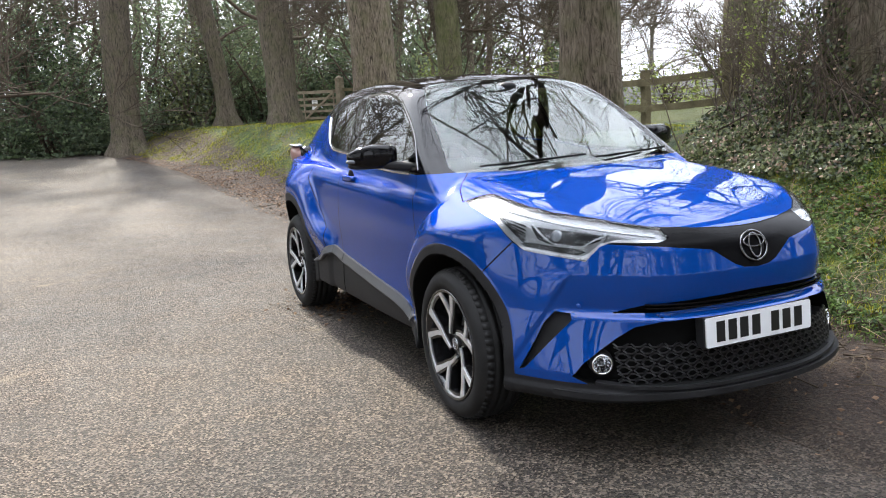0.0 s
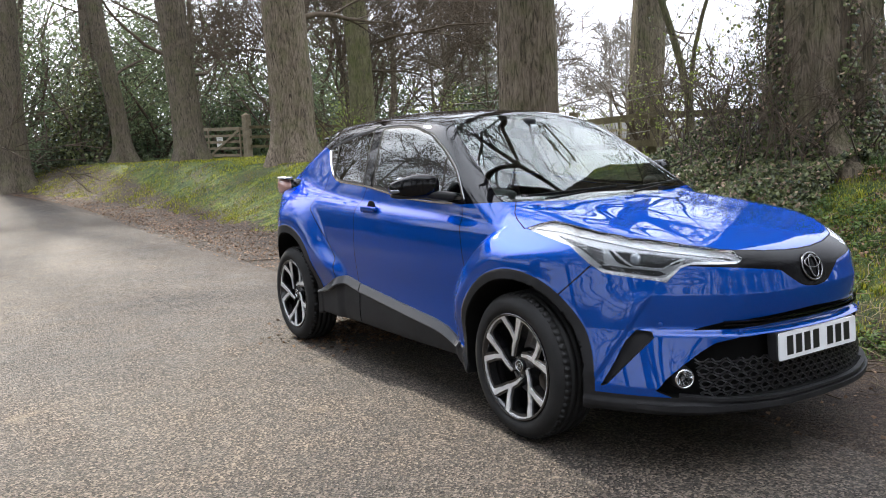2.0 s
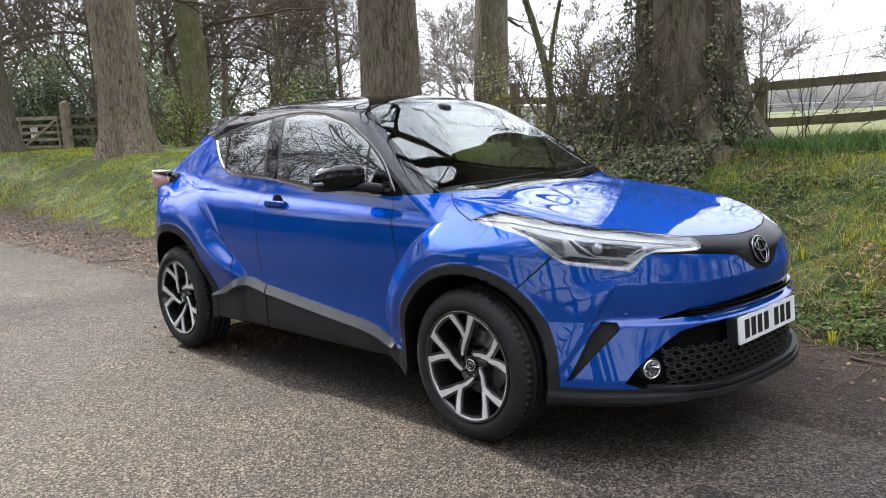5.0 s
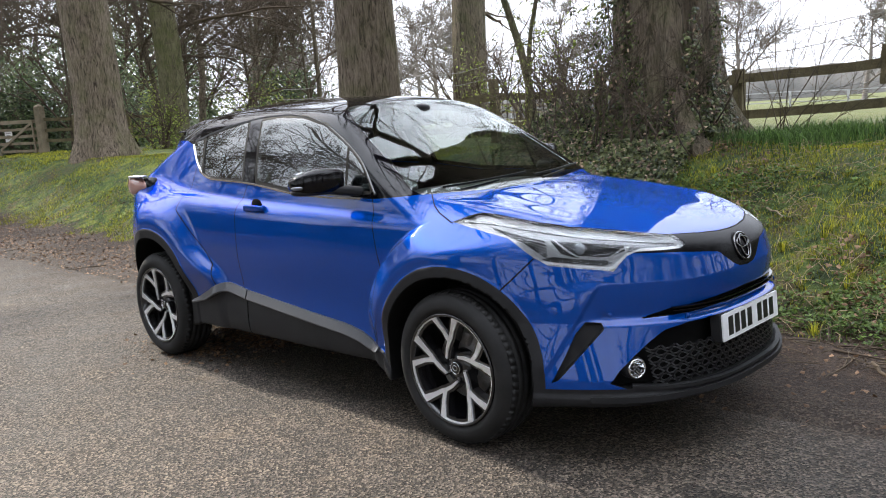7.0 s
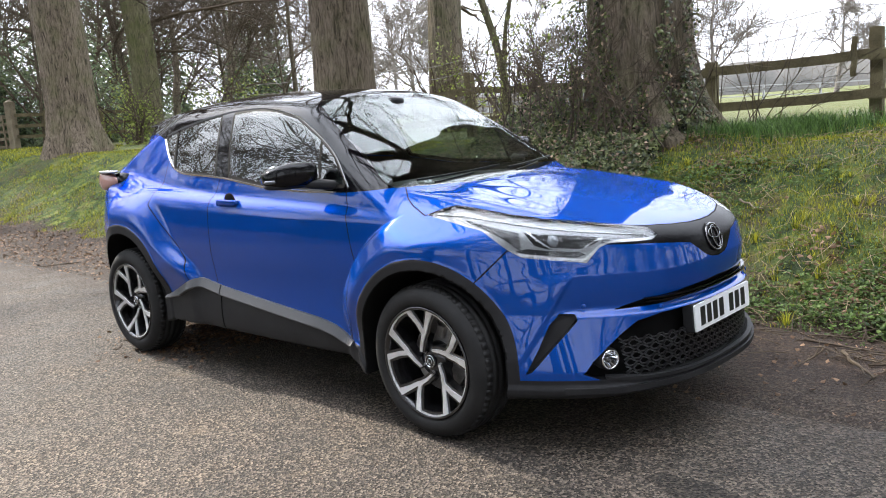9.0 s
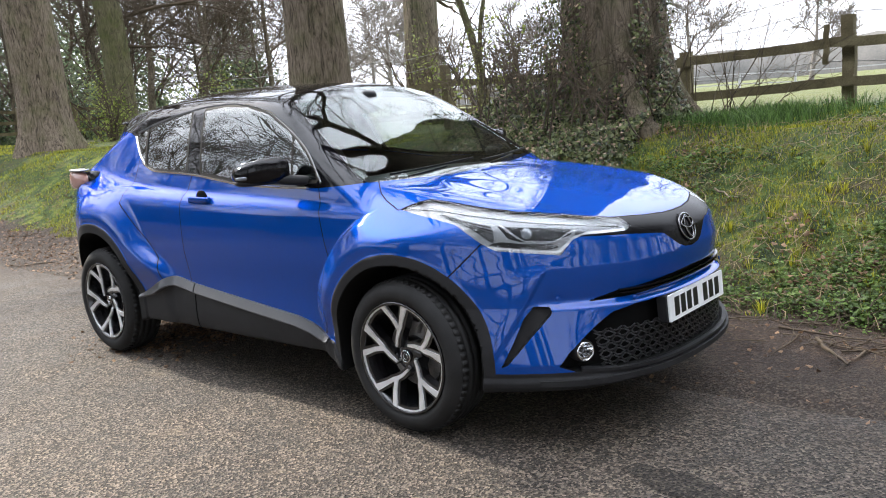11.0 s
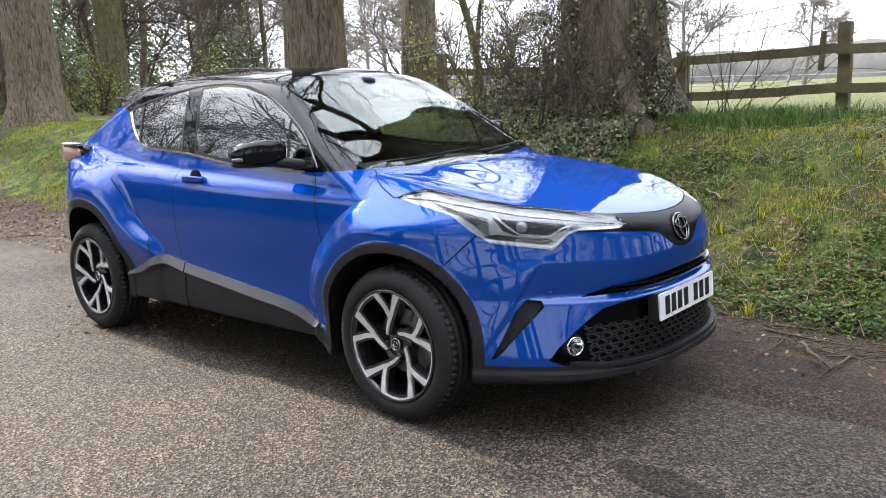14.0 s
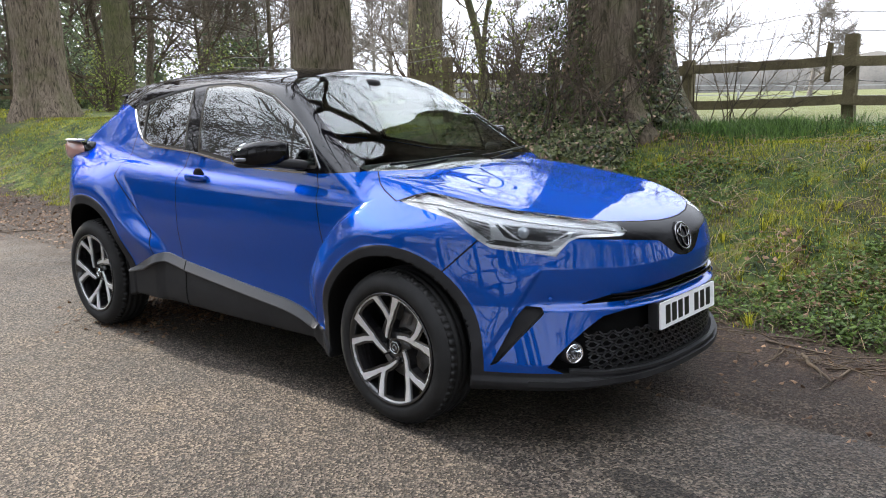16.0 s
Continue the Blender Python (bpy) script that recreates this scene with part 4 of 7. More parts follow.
def surface(f, low, high, h):
    """Vertices and quads where f is nought, settled on the form by its slope."""
    ax = [np.arange(a, b + h, h) for a, b in zip(low, high)]
    v = f(np.abs(ax[0])[:, None, None], ax[1][None, :, None], ax[2][None, None, :])
    s = v < 0
    n = np.array(s.shape) - 1
    count, total = np.zeros(n, np.int8), np.zeros((*n, 3), np.float32)
    crossings = []
    for axis in range(3):
        a = [slice(None)] * 3
        b = [slice(None)] * 3
        a[axis], b[axis] = slice(None, -1), slice(1, None)
        change = s[tuple(a)] != s[tuple(b)]
        i = np.argwhere(change)
        va, vb = v[tuple(a)][change], v[tuple(b)][change]
        t = (va / (va - vb)).astype(np.float32)
        crossings.append((i, s[tuple(a)][change]))
        o, q = [k for k in range(3) if k != axis]
        for do in (0, -1):
            for dq in (0, -1):
                c = i.copy()
                c[:, o] += do
                c[:, q] += dq
                ok = ((c >= 0) & (c < n)).all(1)
                place = i[ok].astype(np.float32)
                place[:, axis] += t[ok]
                c = c[ok]
                flat = np.ravel_multi_index(c.T, n)
                np.add.at(count.reshape(-1), flat, 1)
                np.add.at(total.reshape(-1, 3), flat, place)
    used = count > 0
    index = np.full(n, -1)
    index[used] = np.arange(used.sum())
    V = total[used] / count[used][:, None] * h + np.array(low)
    quads = []
    for axis, (i, inside) in enumerate(crossings):
        o, q = [(1, 2), (2, 0), (0, 1)][axis]
        ring = []
        for do, dq in ((0, 0), (-1, 0), (-1, -1), (0, -1)):
            c = i.copy()
            c[:, o] += do
            c[:, q] += dq
            ok = ((c >= 0) & (c < n)).all(1)
            c = np.clip(c, 0, n - 1)
            ring.append(np.where(ok, index[tuple(c.T)], -1))
        ring = np.array(ring).T
        ring[~inside] = ring[~inside][:, ::-1]
        quads.append(ring[(ring >= 0).all(1)])
    Q = np.concatenate(quads)
    for _ in range(3):
        g, val = slope(f, V)
        V = V - np.clip(val, -h, h)[:, None] * g / np.maximum((g * g).sum(1, keepdims=True), 0.2)
    return V, Q


def slope(f, V):
    e, val = 0.0015, f(np.abs(V[:, 0]), V[:, 1], V[:, 2])
    g = np.empty_like(V)
    for k in range(3):
        a, b = V.copy(), V.copy()
        a[:, k] += e
        b[:, k] -= e
        g[:, k] = (f(np.abs(a[:, 0]), a[:, 1], a[:, 2]) - f(np.abs(b[:, 0]), b[:, 1], b[:, 2])) / (2 * e)
    return g, val


def cut(V, T, val):
    """Split the triangles along the line where val (one a vertex) is nought."""
    val = np.where(np.abs(val) < 1e-5, 1e-5, val)
    s = val > 0
    k = s[T].sum(1)
    hit = (k == 1) | (k == 2)
    whole, split = T[~hit], T[hit]
    if not len(split):
        return V, T
    lone = np.where((k[hit] == 1)[:, None], s[split], ~s[split])
    r = lone.argmax(1)
    rows = np.arange(len(split))
    a, b, c = (split[rows, (r + j) % 3] for j in range(3))
    edges = np.sort(np.concatenate([np.stack([a, b], 1), np.stack([a, c], 1)]), axis=1)
    unique, inv = np.unique(edges, axis=0, return_inverse=True)
    inv = inv.reshape(-1)
    p, q = unique.T
    t = (val[p] / (val[p] - val[q]))[:, None]
    fresh = V[p] * (1 - t) + V[q] * t
    ab, ac = inv[:len(split)] + len(V), inv[len(split):] + len(V)
    T = np.concatenate([whole, np.stack([a, ab, ac], 1), np.stack([ab, b, c], 1), np.stack([ab, c, ac], 1)])
    return np.concatenate([V, fresh]), T


def along(points, p, q):
    """Distance to an open line of points."""
    best = np.full(np.shape(p), 1e9)
    for (ax, ay), (bx, by) in zip(points, points[1:]):
        ex, ey, wx, wy = bx - ax, by - ay, p - ax, q - ay
        t = np.clip((wx * ex + wy * ey) / (ex * ex + ey * ey), 0, 1)
        best = np.minimum(best, (wx - ex * t) ** 2 + (wy - ey * t) ** 2)
    return np.sqrt(best)


def build_car():
    car = new("car")
    tagged(car, "bright blue compact crossover car with a black roof, parked on asphalt", "car")
    V, Q = surface(car_skin, (-0.945, -1.02, 0.16), (0.945, 3.50, 1.62), 0.0098)
    T = np.concatenate([Q[:, [0, 1, 2]], Q[:, [0, 2, 3]]])

    def field(key, V):
        """How far each place lies outside a panel."""
        X, y, z = np.abs(V[:, 0]), V[:, 1], V[:, 2]
        where = {
            "lamp": lambda: ((y < 0.15) & (z > 0.7), lambda: poly(LAMP, (X + y) * 0.7071, z)), "band": lambda: (y < -0.5, lambda: poly(BAND, X, z)),
            "slot": lambda: (y < -0.3, lambda: poly(SLOT, X, z)), "low": lambda: (y < -0.3, lambda: poly(LOW_GRILLE, X, z)),
            "notch": lambda: (y < 0.1, lambda: poly(NOTCH, (X + y) * 0.7071, z)), "sill": lambda: ((X > 0.5) & (z < 0.7), lambda: poly(SILL, y, z)),
            "ring_f": lambda: (X > 0.5, lambda: arch(y, z)[0] - ARCH_F[1]), "ring_r": lambda: (X > 0.5, lambda: arch(y, z)[1] - ARCH_R[1]),
            "well_f": lambda: (X > 0.4, lambda: arch(y, z)[0] - ARCH_F[0] - 0.006), "well_r": lambda: (X > 0.4, lambda: arch(y, z)[1] - ARCH_R[0] - 0.006),
            "chin": lambda: (y > -9, lambda: np.where(y < 0.3, z - 0.315, np.where(y > 2.5, z - 0.42, z - 0.30))),
            "upper": lambda: ((y > 0.26) & (z > 0.9), lambda: poly(UPPER, y, z)), "screen": lambda: ((y < 1.25) & (y > 0.2) & (z > 1.0), lambda: poly(SCREEN, X, z)),
            "q1": lambda: ((X > 0.45) & (z > 1), lambda: poly(PANE_QUARTER, y, z, 0.004)), "q2": lambda: ((X > 0.45) & (z > 1), lambda: poly(PANE_DOOR, y, z, 0.004)),
            "q3": lambda: ((X > 0.45) & (z > 1), lambda: poly(PANE_REAR, y, z, 0.004)), "q4": lambda: ((X > 0.45) & (z > 1), lambda: poly(PANE_BACK, y, z, 0.004)),
            "s1": lambda: ((X > 0.45) & (z > 1), lambda: poly(PANE_QUARTER, y, z, 0.020)), "s2": lambda: ((X > 0.45) & (z > 1), lambda: poly(PANE_DOOR, y, z, 0.020)),
            "s3": lambda: ((X > 0.45) & (z > 1), lambda: poly(PANE_REAR, y, z, 0.020)), "s4": lambda: ((X > 0.45) & (z > 1), lambda: poly(PANE_BACK, y, z, 0.020)),
            "tail": lambda: (y > 2.6, lambda: np.maximum(np.maximum(X - 0.34, 1.16 - z), z - 1.40)),
            "bonnet": lambda: ((z > 0.78) & (y < 0.45), lambda: poly(BONNET, X, y)), "door_f": lambda: (X > 0.6, lambda: poly(DOOR_F, y, z)),
            "door_r": lambda: (X > 0.6, lambda: poly(DOOR_R, y, z)), "bumper": lambda: (y < 0.3, lambda: poly(BUMPER, (X + y) * 0.7071, z)),
        }
        pick, fn = where[key]()
        out = np.full(len(V), 9.0)
        X, y, z = X[pick], y[pick], z[pick]
        out[pick] = fn()
        return out

    order = ["lamp", "band", "slot", "low", "notch", "sill", "ring_f", "ring_r", "well_f", "well_r", "chin", "upper", "screen", "s1", "s2", "s3", "s4", "q1", "q2", "q3", "q4", "tail"]
    for key in order:
        V, T = cut(V, T, field(key, V))
    gap = 0.0028
    for key in ("bonnet", "door_f", "door_r", "bumper"):
        for w in (-gap, gap):
            V, T = cut(V, T, field(key, V) + w)
    C = V[T].mean(1)
    d = {key: field(key, C) for key in order + ["bonnet", "door_f", "door_r", "bumper"]}
    x, y, z = C.T
    lab = np.full(len(T), "rear_quarter", dtype="U16")
    lab[(y < 0.62)] = "fender"
    lab[d["bumper"] < 0] = "front_bumper"
    lab[d["door_f"] < 0] = "front_door"
    lab[d["door_r"] < 0] = "rear_door"
    lab[d["bonnet"] < 0] = "bonnet"
    for key in ("bonnet", "door_f", "door_r", "bumper"):
        lab[np.abs(d[key]) < gap] = "panel_gap"
    lab[(d["upper"] < 0)] = "roof"
    lab[(y > 0.2) & (y < 0.5) & (z > 1.02) & (d["bonnet"] > gap) & (d["upper"] > 0) & (np.abs(x) < 0.56)] = "cowl"
    lab[(d["lamp"] < 0) & (d["bonnet"] > gap)] = "lamp"
    lab[(d["band"] < 0) & (d["bonnet"] > gap) & (d["lamp"] > 0)] = "upper_grille"
    lab[d["slot"] < 0] = "bumper_slot"
    lab[d["notch"] < 0] = "bumper_insert"
    lab[d["low"] < 0] = "grille_backing"
    lab[d["chin"] < 0] = "lower_skirt"
    lab[d["sill"] < 0] = "sill_cladding"
    lab[(d["ring_f"] < 0) & (z > 0.2)] = "front_arch"
    lab[(d["ring_r"] < 0) & (z > 0.2)] = "rear_arch"
    lab[(d["well_f"] < 0) | (d["well_r"] < 0)] = "wheel_well"
    lab[(np.abs(x) < 0.6) & (z < 0.9) & (y > -0.45) & (y < 3.1)] = "wheel_well"
    lab[d["screen"] < 0] = "windscreen"
    for k in ("s1", "s2", "s3", "s4"):
        lab[d[k] < 0] = "seal_" + k
    for k in ("q1", "q2", "q3", "q4"):
        lab[d[k] < 0] = "side_" + k
    lab[d["tail"] < 0] = "rear_window"
    g, _ = slope(car_skin, V)
    N = g / np.linalg.norm(g, axis=1, keepdims=True)

    def piece(name, pick, mat, label="", thick=0.0, parent=car, sunk=None):
        keep, inv = np.unique(T[pick], return_inverse=True)
        if not len(keep):
            return None
        v, t, n = V[keep], inv.reshape(-1, 3), N[keep]
        if sunk:
            e = np.concatenate([t[:, [0, 1]], t[:, [1, 2]], t[:, [2, 0]]])
            _, first, cnt = np.unique(np.sort(e, axis=1), axis=0, return_index=True, return_counts=True)
            rim, m = e[first[cnt == 1]], len(v)
            deep = v + np.stack([-np.sign(v[:, 0]) * sunk[0] * np.minimum(1, np.abs(v[:, 0]) / 0.3), np.full(m, sunk[1]), np.full(m, sunk[2])], 1)
            v = np.concatenate([deep, v])
            t = np.concatenate([t, np.stack([rim[:, 0], rim[:, 1], rim[:, 1] + m], 1), np.stack([rim[:, 0], rim[:, 1] + m, rim[:, 0] + m], 1)])
            return sheet(name, v, t, mat, parent, label, False)
        if thick:
            e = np.sort(np.concatenate([t[:, [0, 1]], t[:, [1, 2]], t[:, [2, 0]]]), axis=1)
            d_e = np.concatenate([t[:, [0, 1]], t[:, [1, 2]], t[:, [2, 0]]])
            _, first, cnt = np.unique(e, axis=0, return_index=True, return_counts=True)
            rim = d_e[first[cnt == 1]]
            m = len(v)
            t = np.concatenate([t, t[:, ::-1] + m, np.stack([rim[:, 0], rim[:, 0] + m, rim[:, 1] + m], 1), np.stack([rim[:, 0], rim[:, 1] + m, rim[:, 1]], 1)])
            v, n = np.concatenate([v, v - n * thick]), np.concatenate([n, -n])
        me = bpy.data.meshes.new(name)
        me.from_pydata(v.tolist(), [], t.tolist())
        me.materials.append(mat)
        me.polygons.foreach_set("use_smooth", [True] * len(me.polygons))
        me.normals_split_custom_set_from_vertices(n.tolist())
        ob = new(name, me)
        ob.parent = parent
        if label:
            ob["label"] = label
        return ob

    is_ = lambda k: lab == k
    right, left = x < 0, x >= 0
    piece("bonnet", is_("bonnet"), PAINT)
    piece("front_bumper", is_("front_bumper"), PAINT)
    piece("roof", is_("roof"), BLACK_GLOSS, "gloss black roof and pillars")
    piece("cowl", is_("cowl"), PLASTIC, "black plastic cowl")
    # each run of gap between panels is a piece of its own
    gaps = np.flatnonzero(is_("panel_gap"))
    root = {}

    def find(a):
        while root.setdefault(a, a) != a:
            root[a] = root[root[a]]
            a = root[a]
        return a

    for a, b, c in T[gaps].tolist():
        root[find(a)] = find(b)
        root[find(b)] = find(c)
    runs = {}
    for k, a in zip(gaps.tolist(), T[gaps, 0].tolist()):
        runs.setdefault(find(a), []).append(k)
    for run in runs.values():
        if len(run) > 40:
            pick = np.zeros(len(T), bool)
            pick[run] = True
            piece("panel_gap", pick, GAP, "dark gap between panels")
    piece("upper_grille", is_("upper_grille"), BAND_BLACK, "gloss black upper grille band")
    piece("bumper_slot", is_("bumper_slot"), GAP, "dark intake slot", sunk=(0.0, 0.045, 0.0))
    piece("grille_backing", is_("grille_backing"), GAP, "black recess of the lower grille", sunk=(0.03, 0.065, 0.0))
    piece("lower_skirt", is_("lower_skirt") & (y < 1.3), PLASTIC, "dark grey plastic front skirt")
    piece("lower_skirt", is_("lower_skirt") & (y >= 1.3), PLASTIC, "dark grey plastic rear skirt")
    piece("underbody", is_("wheel_well") & (np.abs(x) < 0.6) & (z < 0.9), GAP, "black underside")
    piece("windscreen", is_("windscreen"), GLASS_FRONT, "clear windscreen", 0.004)
    piece("rear_window", is_("rear_window"), GLASS_DARK, "tinted rear window", 0.004)
    for half in (right, left):
        piece("fender", is_("fender") & half, PAINT)
        piece("front_door", is_("front_door") & half, PAINT)
        piece("rear_door", is_("rear_door") & half, PAINT)
        piece("rear_quarter", is_("rear_quarter") & half, PAINT)
        piece("bumper_insert", is_("bumper_insert") & half, PLASTIC, "black plastic bumper insert", sunk=(0.02, 0.02, 0.0))
        piece("sill_cladding", is_("sill_cladding") & half, PLASTIC, "dark grey plastic sill cladding")
        piece("wheel_arch", is_("front_arch") & half, PLASTIC, "dark grey plastic arch cladding")
        piece("wheel_arch", is_("rear_arch") & half, PLASTIC, "dark grey plastic arch cladding")
        piece("arch_liner", is_("wheel_well") & half & ~((np.abs(x) < 0.6) & (z < 0.9)) & (y < 1.3), GAP, "black arch liner")
        piece("arch_liner", is_("wheel_well") & half & ~((np.abs(x) < 0.6) & (z < 0.9)) & (y > 1.3), GAP, "black arch liner")
        for k, name, mat in (("q1", "quarter_light", GLASS_SIDE), ("q2", "front_window", GLASS_SIDE), ("q3", "rear_side_window", GLASS_DARK), ("q4", "quarter_light", GLASS_DARK)):
            piece(name, is_("side_" + k) & half, mat, "", 0.004)
            piece("window_seal", is_("seal_s" + k[1]) & half, SEAL, "black rubber window seal")
        headlight(car, piece, is_("lamp") & half, V, T, N, -1 if half is right else 1)
    liner(car, V, T, N, lab, C)
    return car


def inset(V, T, N, pick, depth):
    keep, inv = np.unique(T[pick], return_inverse=True)
    return V[keep] - N[keep] * depth, inv.reshape(-1, 3)


def liner(car, V, T, N, lab, C):
    """The dark inner trim of the cabin, with the windows left open."""
    pick = (C[:, 1] > 0.62) & (C[:, 2] > 0.45) & np.isin(lab, ["roof", "front_door", "rear_door", "rear_quarter", "panel_gap"])
    v, t = inset(V, T, N, pick, 0.03)
    sheet("inner_trim", v, t[:, ::-1], TRIM, car, "dark grey inner trim")


def skin_at(u, z, deep=0.0, sgn=-1):
    """Places on the nose's skin, and the ways out of it, at diagonals u and heights z, sunk by deep."""
    u, z = np.atleast_1d(np.asarray(u, float)), np.atleast_1d(np.asarray(z, float))
    lo, hi = np.abs(u) * 1.41421, np.full(len(u), 1.7)
    for _ in range(30):
        m = (lo + hi) / 2
        inside = body_form((u * 1.41421 + m) / 2, (u * 1.41421 - m) / 2, z) < 0
        lo, hi = np.where(inside, m, lo), np.where(inside, hi, m)
    p = np.stack([(u * 1.41421 + lo) / 2, (u * 1.41421 - lo) / 2, z], 1)
    g, _ = slope(body_form, p)
    g = g / np.linalg.norm(g, axis=1, keepdims=True)
    return (p - g * deep) * (sgn, 1, 1), g * (sgn, 1, 1)


def headlight(car, piece, pick, V, T, N, sgn):
    lens = piece("headlight", pick, LENS, "clear headlight lens", 0.003)
    keep, inv = np.unique(T[pick], return_inverse=True)
    v0, t0 = V[keep], inv.reshape(-1, 3)

    def patch(name, outline, deep, mat, label="", high=0.0):
        """A piece of the lamp's inside within an outline of (u, z), sunk by deep and high metres thick."""
        v, t = v0, t0
        dist = lambda v: poly(outline, (np.abs(v[:, 0]) + v[:, 1]) * 0.7071, v[:, 2])
        v, t = cut(v, t, dist(v))
        t = t[dist(v[t].mean(1)) < 0]
        if not len(t):
            return
        used, back = np.unique(t, return_inverse=True)
        v, t = v[used], back.reshape(-1, 3)
        g, _ = slope(body_form, v)
        n = g / np.linalg.norm(g, axis=1, keepdims=True)
        top = v - n * deep
        if high:
            e = np.concatenate([t[:, [0, 1]], t[:, [1, 2]], t[:, [2, 0]]])
            _, first, cnt = np.unique(np.sort(e, axis=1), axis=0, return_index=True, return_counts=True)
            rim, m = e[first[cnt == 1]], len(v)
            t = np.concatenate([t, np.stack([rim[:, 0], rim[:, 0] + m, rim[:, 1] + m], 1), np.stack([rim[:, 0], rim[:, 1] + m, rim[:, 1]], 1)])
            top = np.concatenate([top, v - n * (deep + high)])
        return sheet(name, top, t, mat, lens, label, False)

    def band(pts, w):
        """The outline of a band of width w along a line of (u, z)."""
        pts = [Vector(p) for p in pts]
        a, b = [], []
        for i, p in enumerate(pts):
            d = (pts[min(i + 1, len(pts) - 1)] - pts[max(i - 1, 0)]).normalized()
            n = Vector((-d.y, d.x)) * w / 2
            a.append(tuple(p + n))
            b.append(tuple(p - n))
        return a + b[::-1]

    patch("lamp_housing", [(-2, 0), (2, 0), (2, 2), (-2, 2)], 0.013, LAMP_DARK, "silver lamp housing")
    patch("lamp_mask", [(0.185, 0.898), (0.10, 0.888), (-0.02, 0.876), (-0.10, 0.866), (-0.10, 0.845), (-0.02, 0.818), (0.10, 0.828), (0.15, 0.845)], 0.011, LAMP_BLACK, "dark reflector bay")
    patch("lamp_mask", [(0.225, 0.826), (0.20, 0.814), (-0.01, 0.790), (-0.045, 0.800), (-0.02, 0.812), (0.10, 0.822), (0.18, 0.834)], 0.010, LAMP_BLACK, "black lower lamp mask")
    patch("lamp_mask", [(-0.12, 0.868), (-0.30, 0.859), (-0.315, 0.848), (-0.16, 0.848), (-0.11, 0.838)], 0.011, LAMP_GREY, "grey inner lamp trim")
    patch("lamp_crown", band([(0.52, 0.968), (0.40, 0.962), (0.24, 0.938), (0.05, 0.904), (-0.15, 0.880), (-0.30, 0.862)], 0.008), 0.008, LAMP_SILVER, "silver upper lamp trim", 0.004)
    patch("light_guide", band([(0.235, 0.812), (0.08, 0.790), (-0.030, 0.778), (-0.052, 0.787), (-0.105, 0.829), (-0.16, 0.843), (-0.32, 0.842)], 0.012), 0.006, LAMP_PALE, "pale running light strip", 0.006)
    patch("light_guide", band([(0.20, 0.803), (0.08, 0.787), (-0.030, 0.775)], 0.004), 0.005, CHROME_SOFT, "bright running light edge", 0.004)
    patch("lamp_divider", band([(0.175, 0.902), (0.12, 0.852), (0.085, 0.829), (-0.03, 0.820), (-0.085, 0.850), (-0.12, 0.860)], 0.0055), 0.006, CHROME_SOFT, "chrome lamp divider", 0.006)
    for k in range(14):
        a = 0.02 - 0.021 * k
        patch("signal_rib", band([(a, 0.889 + 0.115 * (a - 0.02)), (a - 0.002, 0.871 + 0.10 * (a - 0.02))], 0.008), 0.009, LAMP_GREY, "", 0.003)
    for k in range(6):
        patch("lamp_rib", band([(0.40 - 0.018 * k, 0.944 - 0.006 * k), (0.30 - 0.010 * k, 0.918 - 0.011 * k), (0.205 - 0.001 * k, 0.893 - 0.0135 * k)], 0.0045), 0.008, LAMP_BLACK, "", 0.004)
    for u, z, r in ((0.075, 0.862, 0.031),):
        c, n = (a[0].tolist() for a in skin_at(u, z, 0.024, sgn))
        q = Vector(n).to_track_quat("Z", "Y")
        bm = bmesh.new()
        bmesh.ops.create_uvsphere(bm, u_segments=20, v_segments=10, radius=r)
        for w in bm.verts:
            w.co.z *= 0.6
        bm.transform(Matrix.LocRotScale(c, q, None))
        part("projector_lens", bm, LENS_BALL, lens, "glass projector lens")
        bm = bmesh.new()
        ring_tube(bm, r * 1.03, 0.0016, 24)
        bm.transform(Matrix.LocRotScale(c, q, None))
        part("bezel", bm, CHROME_SOFT, lens, "chrome bezel")


